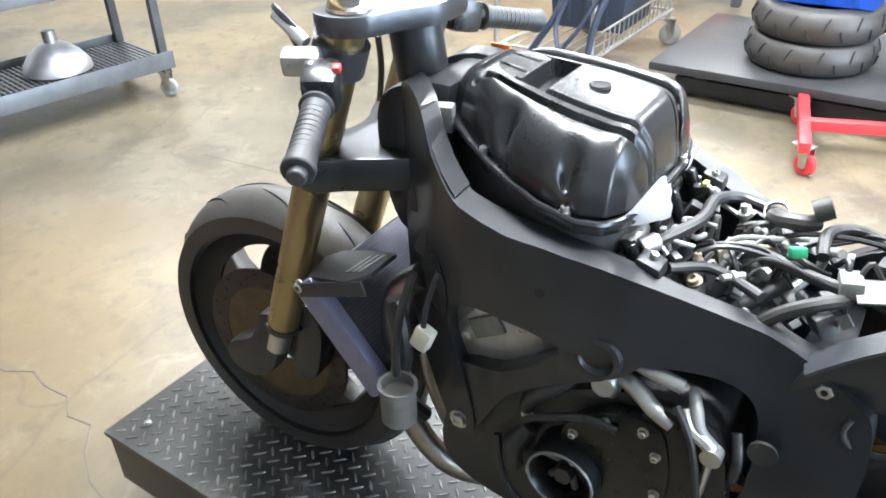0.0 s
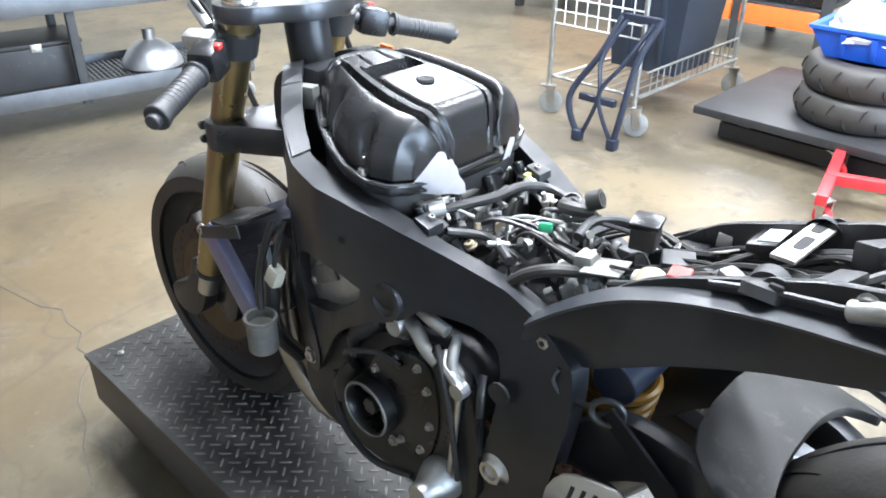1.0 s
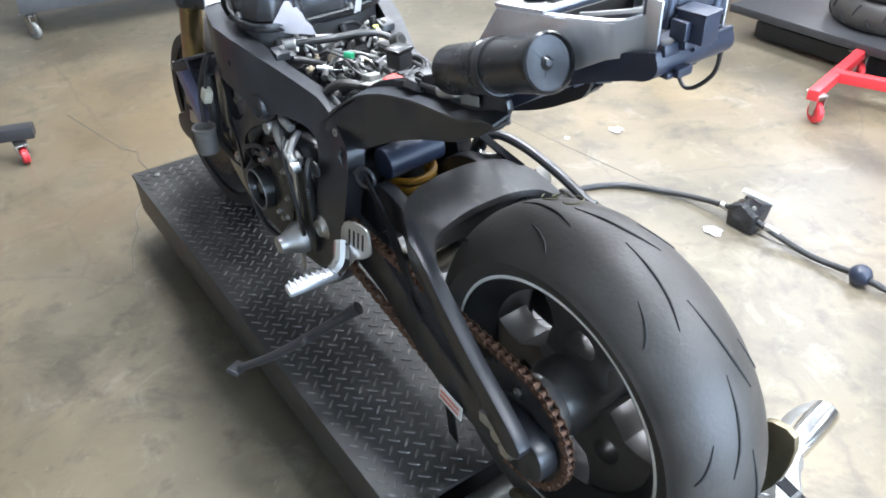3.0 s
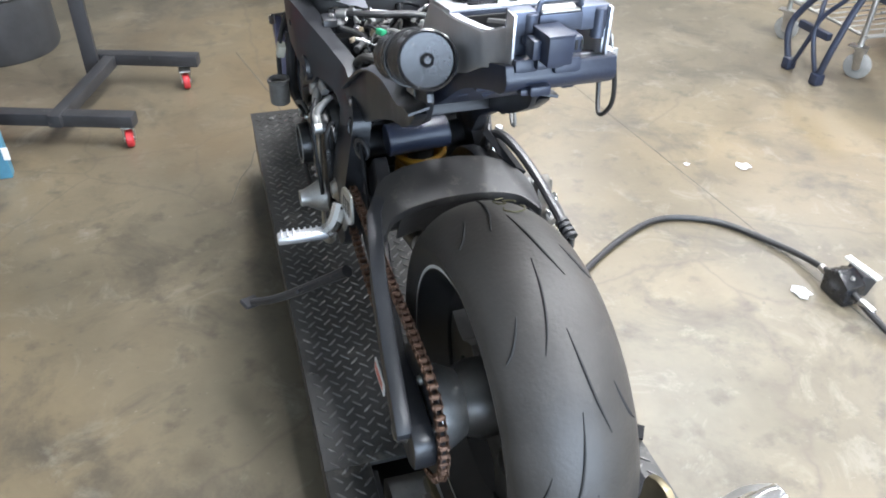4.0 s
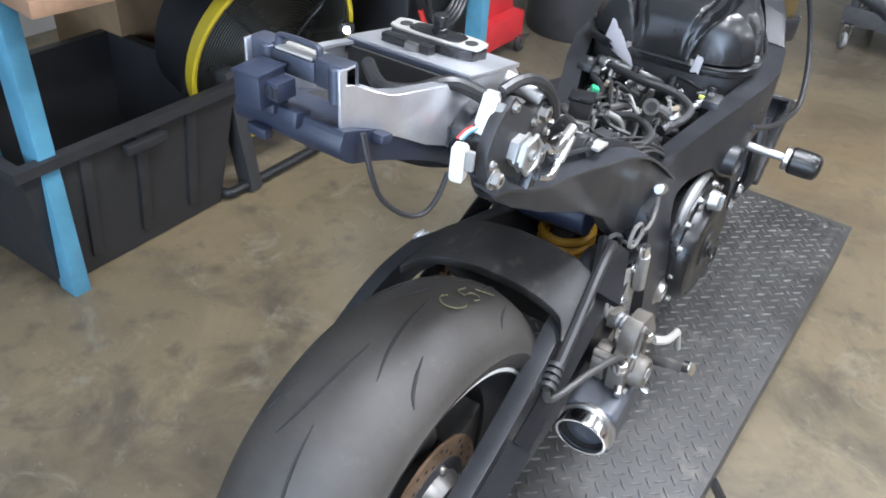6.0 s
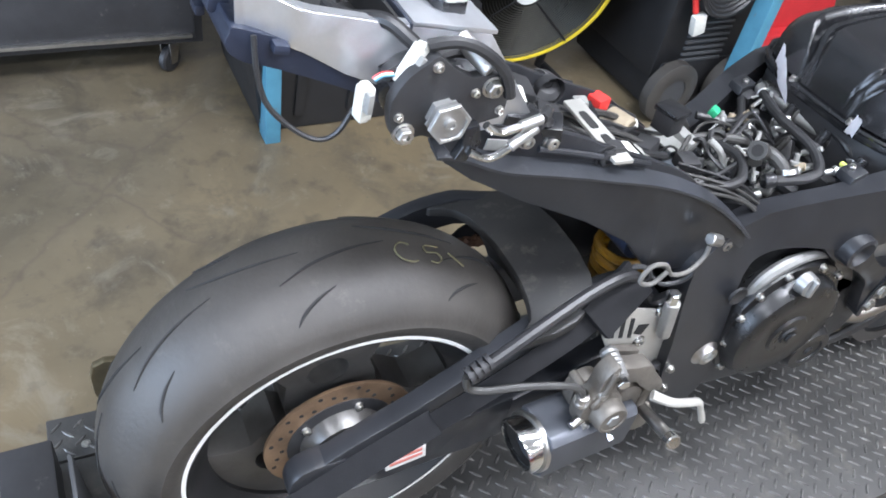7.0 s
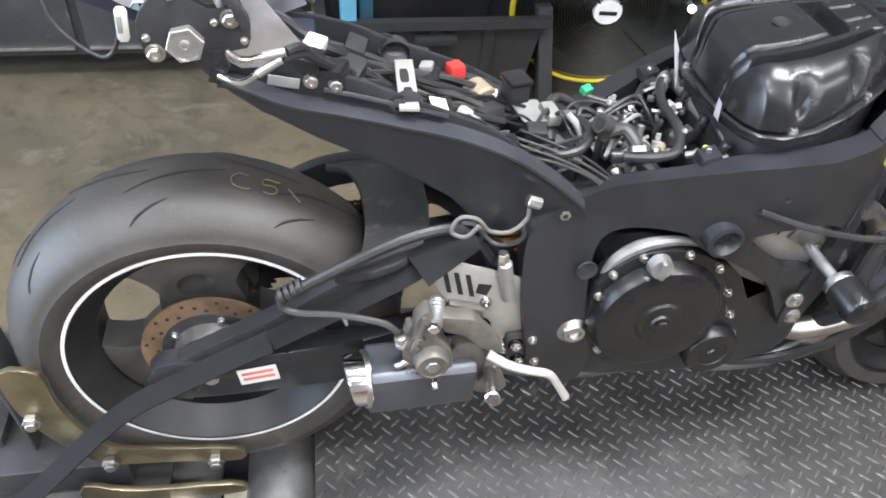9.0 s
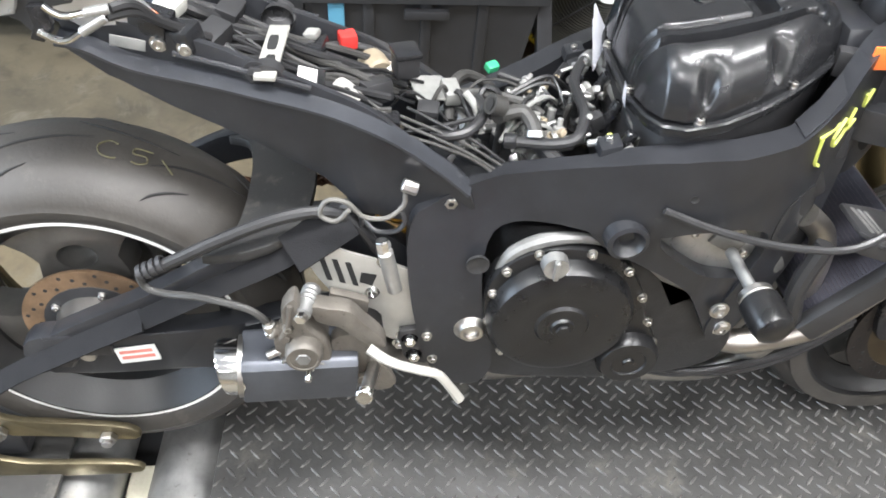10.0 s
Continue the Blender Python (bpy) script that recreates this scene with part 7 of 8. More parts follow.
for pts in ([(0.985, 0.975), (0.99, 0.94), (1.0, 0.93)], [(0.98, 0.978), (1.012, 0.985)], [(1.025, 0.985), (1.012, 0.965), (1.026, 0.945), (1.04, 0.965), (1.025, 0.985)], [(1.045, 0.99), (1.042, 0.96), (1.06, 0.965)], [(1.065, 1.0), (1.07, 0.98), (1.08, 1.0)]):
    part("pen_stroke", tube([(frame_x(y, z) + 0.001, y, z) for y, z in pts], 0.003, 5, 4), M_YGREEN, frame_part, "yellow-green paint pen stroke")
part("orange_tag", box((0.11, 1.05, 1.06), (0.004, 0.03, 0.03), 0.001), M_ORANGE, frame_part)

# ---- engine bay between the beams ----
bay = part("throttle_body_rail", box((0, 0.79, 0.87), (0.25, 0.09, 0.05), 0.01), M_ENGINE, bike, "fuel rail, throttle bodies and hoses in the open bay")
for k in range(4):
    x = -0.108 + 0.072 * k
    part("throttle_body", lathe([(0, 0), (0, 0.026), (0.03, 0.026), (0.034, 0.03), (0.05, 0.03), (0.05, 0.024), (0.03, 0.022), (0.03, 0)], m=pose(x, 0.8, 0.88, 0, -70, 90), seg=24), M_ENGINE, bay)
    part("injector", rod((x, 0.745, 0.905), (x, 0.765, 0.95), 0.0085), M_BLACKPL, bay)
    part("injector_plug", box((x + 0.008, 0.735, 0.925), (0.018, 0.02, 0.024), 0.004, rot=(25, 0, 10)), (M_MATTBLACK, M_GREYPOT, M_MATTBLACK, M_BLACKPL)[k], bay)
part("fuel_rail", rod((-0.1, 0.768, 0.938), (0.105, 0.784, 0.928), 0.011), M_CASTALU, bay, "bare aluminium fuel rail")
for x in (-0.1, -0.03, 0.04, 0.1):
    part("rail_band", lathe([(-0.006, 0.011), (-0.006, 0.0145), (0.006, 0.0145), (0.006, 0.011)], (x, 0.776 + 0.08 * x, 0.933 - 0.05 * x), 16, closed=True), M_STEEL, bay)
part("rail_screw", hexbolt((-0.065, 0.771, 0.948), (0, 0, 1), 0.006), M_STEEL, bay)
part("fuel_hose", tube([(-0.085, 0.742, 0.945), (-0.05, 0.724, 0.948), (-0.01, 0.712, 0.948), (0.055, 0.714, 0.942), (0.094, 0.697, 0.932), (0.099, 0.668, 0.926), (0.09, 0.635, 0.922), (0.083, 0.615, 0.92)], 0.0078, 10), M_HOSE, bay, "black rubber hose")
part("hose_tip", rod((0.085, 0.622, 0.921), (0.08, 0.605, 0.918), 0.011), M_BLACKPL, bay)
part("rail_fitting", rod((-0.1, 0.755, 0.942), (-0.08, 0.741, 0.945), 0.011), M_CASTALU, bay, "pale quick-release fuel fitting")
for pts, r, mt in (
        ([(0.085, 0.645, 0.925), (0.07, 0.645, 0.945), (0.047, 0.632, 0.955), (0.052, 0.606, 0.955), (0.06, 0.596, 0.955)], 0.0125, M_DUSTYHOSE),
        ([(0.0, 0.578, 0.945), (0.035, 0.582, 0.952), (0.06, 0.574, 0.95), (0.08, 0.555, 0.946), (0.082, 0.53, 0.944), (0.068, 0.512, 0.942)], 0.009, M_HOSE),
        ([(-0.06, 0.442, 0.945), (-0.048, 0.483, 0.938), (-0.037, 0.519, 0.935), (-0.031, 0.582, 0.935), (-0.009, 0.64, 0.935), (0.0, 0.67, 0.92)], 0.009, M_DUSTYHOSE),
        ([(0.0, 0.56, 0.955), (0.02, 0.575, 0.94), (0.03, 0.58, 0.91)], 0.007, M_GREYPOT),
        ([(-0.095, 0.62, 0.895), (-0.09, 0.595, 0.92), (-0.08, 0.565, 0.935), (-0.05, 0.545, 0.93), (0.0, 0.54, 0.91)], 0.01, M_DUSTYHOSE),
        ([(0.085, 0.68, 0.9), (0.06, 0.66, 0.91), (0.045, 0.67, 0.89)], 0.015, M_HOSE),
        ([(-0.08, 0.51, 0.9), (-0.075, 0.49, 0.93), (-0.05, 0.5, 0.94), (-0.02, 0.53, 0.93)], 0.008, M_HOSE),
        ([(0.105, 0.6, 0.89), (0.1, 0.565, 0.915), (0.1, 0.515, 0.945), (0.075, 0.46, 0.955), (0.04, 0.4, 0.98)], 0.003, M_DUSTYHOSE),
        ([(0.1, 0.6, 0.895), (0.094, 0.56, 0.92), (0.09, 0.515, 0.948), (0.06, 0.46, 0.962), (0.02, 0.4, 0.99)], 0.003, M_DUSTYHOSE),
        ([(0.094, 0.605, 0.9), (0.088, 0.565, 0.925), (0.08, 0.52, 0.95), (0.05, 0.47, 0.96)], 0.0028, M_DUSTYHOSE),
        ([(0.088, 0.61, 0.9), (0.082, 0.57, 0.93), (0.07, 0.525, 0.953), (0.03, 0.48, 0.96)], 0.0028, M_HOSE),
        ([(0.1, 0.79, 0.93), (0.07, 0.77, 0.96), (0.03, 0.775, 0.962), (-0.01, 0.79, 0.95)], 0.007, M_HOSE),
        ([(-0.1, 0.72, 0.94), (-0.06, 0.68, 0.93), (-0.09, 0.62, 0.93)], 0.008, M_HOSE),
        ([(-0.08, 0.48, 0.96), (-0.085, 0.42, 0.985), (-0.07, 0.34, 1.0), (-0.075, 0.24, 1.04), (-0.08, 0.16, 1.06)], 0.008, M_HOSE),
        ([(-0.02, 0.46, 0.955), (-0.04, 0.4, 0.985), (-0.05, 0.32, 1.01), (-0.06, 0.22, 1.045), (-0.05, 0.13, 1.085)], 0.006, M_HOSE),
        ([(0.03, 0.27, 1.03), (0.0, 0.22, 1.055), (0.01, 0.16, 1.08), (-0.02, 0.11, 1.1)], 0.009, M_HOSE),
        ([(-0.06, 0.26, 1.03), (-0.03, 0.2, 1.07), (-0.07, 0.15, 1.09), (-0.09, 0.12, 1.09)], 0.011, M_HOSE)):
    part("hose", tube([(x, y, z - 0.014 - 0.01 * min(1, max(0, (0.56 - y) / 0.08))) for x, y, z in pts], r * 0.82, 10), mt, bay, "dusty rubber hose" if mt is M_DUSTYHOSE else "black rubber hose")
part("open_hose_end", lathe([(0, 0.0085), (0, 0.0138), (0.02, 0.0138), (0.02, 0.0085), (0.004, 0.008)], m=along((0.056, 0.602, 0.955), (0.064, 0.58, 0.966)), seg=20), M_DUSTYHOSE, bay)
part("hose_bore", lathe([(0, 0), (0, 0.0087)], m=along((0.063, 0.584, 0.964), (0.064, 0.58, 0.966)), seg=20), M_GROOVE, bay)
part("clamp_band", lathe([(0, 0.0135), (0, 0.015), (0.008, 0.015), (0.008, 0.0135)], m=along((0.084, 0.645, 0.927), (0.072, 0.645, 0.944)), seg=20, closed=True), M_STEEL, bay)
part("white_band", rod((-0.058, 0.45, 0.945), (-0.055, 0.462, 0.943), 0.0105), M_WHITEPL, bay)
random.seed(11)
for k in range(34):
    y = random.uniform(0.56, 0.75)
    x = random.uniform(-1, 1) * float(np.interp(y, [0.56, 0.66, 0.75], [0.06, 0.075, 0.095]))
    z = random.uniform(0.835, 0.875) + 0.15 * (y - 0.56)
    mt = random.choice((M_BLACKPL, M_MATTBLACK, M_ENGINE, M_ENGGREY, M_CASTALU, M_MATTBLACK, M_HOSE))
    if random.random() < 0.5:
        bm = box((x, y, z), (random.uniform(0.015, 0.045), random.uniform(0.012, 0.035), random.uniform(0.015, 0.035)), 0.004, rot=(random.uniform(-40, 40), random.uniform(-40, 40), random.uniform(0, 90)))
    else:
        d = Vector((random.uniform(-1, 1), random.uniform(-1, 1), random.uniform(-0.4, 0.8))).normalized()
        bm = rod((x, y, z), Vector((x, y, z)) + d * random.uniform(0.03, 0.07), random.uniform(0.005, 0.011), 12)
    part("fitting", bm, mt, bay)
for k in range(16):
    a = Vector((random.uniform(-0.075, 0.075), random.uniform(0.52, 0.74), 0.89))
    b = Vector((random.uniform(-0.075, 0.075), random.uniform(0.45, 0.74), 0.91))
    part("thin_wire", tube([a, a.lerp(b, 0.3) + Vector((0, 0, random.uniform(0.01, 0.05))), a.lerp(b, 0.7) + Vector((random.uniform(-0.02, 0.02), 0, random.uniform(0.0, 0.04))), b], random.uniform(0.002, 0.0045), 6), random.choice((M_HOSE, M_HOSE, M_DUSTYHOSE, M_GREYPOT)), bay)
for k in range(26):
    x, y, z = random.uniform(-0.07, 0.07), random.uniform(0.52, 0.74), random.uniform(0.865, 0.905)
    mt = random.choice((M_CASTALU, M_ENGGREY, M_STEEL, M_GREYPOT, M_MATTBLACK, M_MATTBLACK))
    if k % 3 == 0:
        bm = hexbolt((x, y, z), (random.uniform(-0.6, 0.6), random.uniform(-0.6, 0.6), 1), random.uniform(0.005, 0.008))
    else:
        bm = box((x, y, z), (random.uniform(0.008, 0.02), random.uniform(0.008, 0.016), random.uniform(0.006, 0.014)), 0.002, rot=(random.uniform(-40, 40), random.uniform(-40, 40), random.uniform(0, 90)))
    part("fitting", bm, mt, bay)
for k in range(46):
    y = random.uniform(0.6, 0.76)
    x = random.uniform(-1, 1) * float(np.interp(y, [0.6, 0.68, 0.76], [0.06, 0.085, 0.11]))
    z = 0.9 + 0.2 * (y - 0.6) + random.uniform(-0.012, 0.012)
    mt = random.choice((M_CASTALU, M_STEEL, M_BEIGE, M_GREYPOT, M_BLACKPL, M_CASTALU))
    d = Vector((random.uniform(-1, 1), random.uniform(-0.4, 1), random.uniform(-0.2, 0.9))).normalized()
    c = Vector((x, y, z))
    if k % 4 == 0:
        bm = hexbolt(c, d, random.uniform(0.004, 0.007))
    elif k % 4 == 1:
        bm = lathe([(0, 0), (0, 0.005), (0.012, 0.005), (0.013, 0.0075), (0.018, 0.0075), (0.019, 0.004), (0.03, 0.004), (0.031, 0)], m=along(c, c + d), seg=14)
    elif k % 4 == 2:
        bm = tube([c, c + d * 0.02 + Vector((0, 0, 0.006)), c + Vector((d.y, -d.x, 0.1)) * 0.035], random.uniform(0.0025, 0.004), 8)
    else:
        bm = box(c, (random.uniform(0.01, 0.022), random.uniform(0.008, 0.014), random.uniform(0.006, 0.012)), 0.002, rot=(random.uniform(-40, 40), random.uniform(-40, 40), random.uniform(0, 90)))
    part("bay_fitting", bm, mt, bay)
part("green_plug", box((-0.045, 0.6, 0.955), (0.014, 0.018, 0.012), 0.003, rot=(0, 20, 30)), M_GREEN, bay)
part("sensor_plug", box((0.1, 0.745, 0.925), (0.018, 0.02, 0.022), 0.004, rot=(0, 0, 20)), M_BLACKPL, bay)
part("yellow_tag", box((0.101, 0.739, 0.938), (0.014, 0.008, 0.006), 0.002), M_YGREEN, bay)
# dark block added to close the void under the bay
part("bay_filler", prism([(-0.085, 0.52), (0.085, 0.52), (0.11, 0.75), (-0.11, 0.75)], 0.8, 0.83, 0.004, "xy"), M_ENGINE, bay)
for s in (-1, 1):
    part("frame_lug", prism([(0.718, 0.928), (0.748, 0.938), (0.746, 0.95), (0.72, 0.942)], s * 0.106, s * 0.135, 0.002), M_FRAME, frame_part)
    part("lug_bolt", hexbolt((s * 0.116, 0.733, 0.9455), (0, -0.25, 1), 0.005), M_STEEL, frame_part)

# battery tray and electrics over the subframe
tray_ = part("battery_tray", box((-0.002, 0.34, 0.935), (0.16, 0.08, 0.02), 0.004, rot=(-18, 0, 0)), M_MATTBLACK, bike, "black electrics tray with relays and wiring")
br = prism([(-0.034, 0.272), (0.096, 0.264), (0.098, 0.29), (-0.034, 0.298)], 1.036, 1.041, 0.001, "xy")
br.transform(pose(0, 0.022, 0))
part("ladder_bracket", br, M_SATIN, tray_, "bright aluminium bracket with slots")
for x in (0.012, 0.062):
    part("bracket_slot", prism(flat_line([(x - 0.018, 0.303), (x - 0.015, 0.3085), (x + 0.015, 0.3075), (x + 0.018, 0.3015), (x + 0.015, 0.296), (x - 0.015, 0.2975)], 3), 1.0405, 1.0416, 0, "xy"), M_GROOVE, tray_)
for x in (-0.082, 0.078):
    part("bracket_boss", lathe([(0, 0), (0, 0.009), (0.004, 0.01), (0.004, 0.02), (-0.012, 0.022)], m=along((x, 0.3, 1.028), (x * 2, 0.3, 1.028)), seg=24), M_MATTBLACK, tray_)
tray_.location = (0.0, 0.008, -0.021)
rel = part("relay", box((0.05, 0.345, 0.996), (0.05, 0.036, 0.042), 0.004, rot=(-15, 0, 0)), M_BLACKPL, tray_)
part("relay_label", box((0.053, 0.3455, 1.0182), (0.036, 0.024, 0.0012), 0, rot=(-15, 0, 0)), M_WHITE, rel, "white relay label")
part("red_cap", box((-0.078, 0.392, 0.998), (0.026, 0.024, 0.02), 0.003, rot=(0, 0, 15)), M_RED, tray_, "red plastic terminal cap")
part("small_bracket", plate_hole(flat_line([(-0.013, -0.016), (0.013, -0.016), (0.013, 0.016), (-0.013, 0.016)], 4), [(0.005 * math.cos(a), 0.005 * math.sin(a)) for a in (-2.36 + 2 * math.pi * i / 16 for i in range(16))], 0, 0.002), M_SATIN, tray_).matrix_world = pose(0.035, 0.393, 0.985, 0, -60, 60)
part("beige_drum", lathe([(-0.022, 0), (-0.022, 0.018), (-0.018, 0.021), (0.018, 0.021), (0.022, 0.018), (0.022, 0)], m=pose(-0.066, 0.43, 0.962, 0, 0, 20), seg=28), M_BEIGE, tray_, "dull beige round solenoid")
part("flat_bracket", box((-0.035, 0.505, 0.948), (0.055, 0.05, 0.003), 0.001, rot=(-8, 6, 12)), M_GREYPOT, tray_)
pg = part("plug_block", box((-0.014, 0.47, 0.998), (0.034, 0.032, 0.03), 0.004, rot=(0, 0, 15)), M_MATTBLACK, tray_)
part("plug_top", box((-0.014, 0.47, 1.016), (0.04, 0.036, 0.008), 0.003, rot=(0, 0, 15)), M_BLACKPL, pg)
for c, s_, mt in (((-0.05, 0.35, 0.995), (0.04, 0.03, 0.03), M_BLACKPL), ((0.0, 0.43, 0.965), (0.03, 0.04, 0.03), M_MATTBLACK), ((0.06, 0.44, 0.95), (0.03, 0.04, 0.03), M_BLACKPL), ((-0.06, 0.24, 1.045), (0.045, 0.03, 0.025), M_MATTBLACK), ((0.02, 0.23, 1.05), (0.05, 0.03, 0.03), M_MATTBLACK), ((0.045, 0.17, 1.085), (0.035, 0.045, 0.025), M_BLACKPL), ((0.01, 0.182, 1.084), (0.045, 0.028, 0.02), M_WHITEPL), ((0.05, 0.2, 1.07), (0.03, 0.05, 0.028), M_BLACKPL), ((-0.03, 0.37, 0.99), (0.02, 0.03, 0.014), M_MATTBLACK), ((-0.06, 0.345, 1.015), (0.022, 0.02, 0.01), M_GREYPOT), ((0.02, 0.5, 0.945), (0.03, 0.03, 0.02), M_MATTBLACK), ((0.08, 0.41, 0.975), (0.006, 0.02, 0.02), M_CASTALU), ((-0.03, 0.535, 0.945), (0.04, 0.024, 0.02), M_GREYPOT)):
    part("electrical_block", box(c, s_, 0.004, rot=(random.uniform(-20, 10), random.uniform(-12, 12), random.uniform(-30, 30))), mt, tray_)
for k in range(16):
    x0_, x1_ = random.uniform(-0.075, 0.07), random.uniform(-0.075, 0.07)
    pts = []
    for i, y in enumerate(np.linspace(random.uniform(0.42, 0.5), random.uniform(0.12, 0.3), 5)):
        pts.append((x0_ + (x1_ - x0_) * i / 4 + random.uniform(-0.012, 0.012) + mid(y), y, 1.115 - 0.345 * y + random.uniform(-0.012, 0.014)))
    part("wire", tube(pts, random.uniform(0.002, 0.0055), 6), random.choice((M_HOSE, M_HOSE, M_HOSE, M_DUSTYHOSE)), tray_)
part("wire", tube([(0.03, 0.15, 1.11), (0.045, 0.17, 1.1), (0.05, 0.19, 1.085)], 0.002, 6), M_ORANGE, tray_)
part("silver_clip", rod((-0.105, 0.22, 1.05), (-0.112, 0.175, 1.068), 0.011), M_CASTALU, tray_)
part("round_horn", lathe([(0, 0), (0.012, 0.008), (0.012, 0.016), (0.006, 0.024), (-0.006, 0.024)], m=pose(-0.09, 0.3, 1.025, 0, -60, 0), seg=28), M_MATTBLACK, tray_)

# ---- rear sets ----
rs = part("footrest_plate", prism(flat_line([(0.333, 0.785), (0.365, 0.787), (0.40, 0.772), (0.445, 0.755), (0.478, 0.74), (0.492, 0.72), (0.497, 0.605), (0.47, 0.59), (0.447, 0.6), (0.443, 0.645), (0.425, 0.662), (0.385, 0.682), (0.355, 0.725)], 2), 0.132, 0.137, 0.001), M_SATIN, bike, "silver heel guard plate with slots")
for k in range(3):
    part("slot", prism([(0.357 + 0.018 * k, 0.768 - 0.006 * k), (0.365 + 0.018 * k, 0.766 - 0.006 * k), (0.375 + 0.018 * k, 0.72 - 0.006 * k), (0.367 + 0.018 * k, 0.722 - 0.006 * k)], 0.1368, 0.1376, 0), M_GROOVE, rs)
part("window", prism([(0.415, 0.735), (0.437, 0.73), (0.43, 0.708), (0.412, 0.716)], 0.1368, 0.1376, 0), M_GROOVE, rs)
part("master_cylinder", rod((0.148, 0.462, 0.71), (0.148, 0.448, 0.785), 0.011), M_CASTALU, rs)
part("banjo_bolt", rod((0.148, 0.447, 0.78), (0.148, 0.443, 0.805), 0.009, 6), M_CHROME, rs)
for y, z in ((0.447, 0.755), (0.43, 0.695), (0.475, 0.6), (0.47, 0.582)):
    part("guard_bolt", hexbolt((0.138, y, z), (1, 0, 0), 0.008), M_CHROME, rs)
part("step_plate", prism([(0.37, 0.71), (0.425, 0.69), (0.423, 0.667), (0.368, 0.685)], 0.138, 0.152, 0.002), M_CALIPER, rs)
part("foot_bracket", prism(flat_line([(0.347, 0.733), (0.372, 0.728), (0.40, 0.722), (0.418, 0.698), (0.441, 0.669), (0.449, 0.647), (0.429, 0.647), (0.396, 0.676), (0.383, 0.69), (0.354, 0.702)], 2), 0.174, 0.2, 0.004), M_CALIPER, rs, "dull brown-grey cast footrest bracket")
part("bracket_body", prism(flat_line([(0.371, 0.652), (0.399, 0.663), (0.425, 0.639), (0.433, 0.587), (0.407, 0.565), (0.374, 0.614)], 2), 0.168, 0.19, 0.005), M_CALIPER, rs)
part("bracket_web", tube([(0.186, 0.432, 0.655), (0.188, 0.43, 0.62), (0.188, 0.428, 0.592)], 0.008, 10), M_CALIPER, rs)
part("bracket_gusset", prism(flat_line([(0.397, 0.569), (0.416, 0.579), (0.427, 0.60), (0.443, 0.611), (0.464, 0.562), (0.437, 0.545)], 2), 0.188, 0.2, 0.003), M_CALIPER, rs)
part("lug", prism(flat_line([(0.47, 0.622), (0.52, 0.622), (0.532, 0.59), (0.53, 0.55), (0.485, 0.55), (0.472, 0.585)], 2), 0.138, 0.15, 0.003), M_MATTBLACK, rs)
for y, z in ((0.485, 0.604), (0.492, 0.568)):
    part("lug_bolt", hexbolt((0.15, y, z), (1, 0, 0), 0.0095, 0.009), M_CHROME, rs)
for y, z in ((0.514, 0.61), (0.523, 0.561)):
    part("lug_screw", hexbolt((0.15, y, z), (1, 0, 0), 0.005), M_STEEL, rs)
part("brake_pedal", tube([(0.206, 0.424, 0.652), (0.216, 0.445, 0.642), (0.22, 0.465, 0.632), (0.221, 0.495, 0.62), (0.221, 0.523, 0.608), (0.221, 0.542, 0.578), (0.222, 0.559, 0.547)], [0.008, 0.0075, 0.007, 0.007, 0.007, 0.007, 0.008], 8, 4, flat=0.7), M_SATIN, rs, "scuffed aluminium brake pedal")
part("peg_stub", rod((0.196, 0.432, 0.602), (0.272, 0.418, 0.633), 0.0095), M_STEEL, rs)
part("stub_end", lathe([(0, 0), (0, 0.0115), (0.012, 0.012), (0.014, 0.01), (0.014, 0)], m=along((0.266, 0.419, 0.63), (0.278, 0.417, 0.635)), seg=20), M_CHROME, rs)
cal = part("rear_caliper", prism(flat_line([(0.328, 0.757), (0.309, 0.733), (0.308, 0.70), (0.293, 0.673), (0.30, 0.624), (0.319, 0.609), (0.34, 0.596), (0.362, 0.603), (0.371, 0.633), (0.364, 0.67), (0.343, 0.693), (0.335, 0.735)], 2), 0.178, 0.207, 0.006), M_CALIPER, bike, "hanging brown-grey rear brake caliper")
part("inner_half", prism(flat_line([(0.30, 0.672), (0.307, 0.628), (0.339, 0.605), (0.36, 0.612), (0.366, 0.64), (0.352, 0.675), (0.325, 0.69)], 2), 0.148, 0.172, 0.005), M_CALIPER, cal)
for y, z in ((0.31, 0.68), (0.357, 0.62)):
    part("bridge_bolt", rod((0.148, y, z), (0.212, y, z), 0.0075, 14), M_CALIPER, cal)
part("pin_boot", lathe([(0, 0), (0, 0.012), (0.006, 0.0135), (0.01, 0.0115), (0.014, 0.0135), (0.018, 0.0115), (0.022, 0.0135), (0.026, 0.0115), (0.03, 0.0135), (0.034, 0.012), (0.05, 0.0115), (0.052, 0)], m=along((0.159, 0.348, 0.727), (0.216, 0.335, 0.728)), seg=24), M_ENGGREY, cal, "ribbed grey caliper pin boot")
part("pin_bolt", rod((0.208, 0.337, 0.728), (0.219, 0.3343, 0.728), 0.009, 6), M_CHROME, cal)
part("piston_housing", lathe([(0.0, 0.0), (0.0, 0.0265), (0.014, 0.026), (0.022, 0.024), (0.0235, 0.0225), (0.0235, 0.0195), (0.0222, 0.019), (0.0222, 0.0)], m=along((0.206, 0.335, 0.657), (0.3, 0.335, 0.663)), seg=36), M_CALIPER, cal)
part("piston_cap", lathe([(0.0, 0), (0.0, 0.011), (0.0025, 0.01), (0.0025, 0)], m=along((0.228, 0.335, 0.6585), (0.3, 0.335, 0.663)), seg=6), M_ENGGREY, cal)
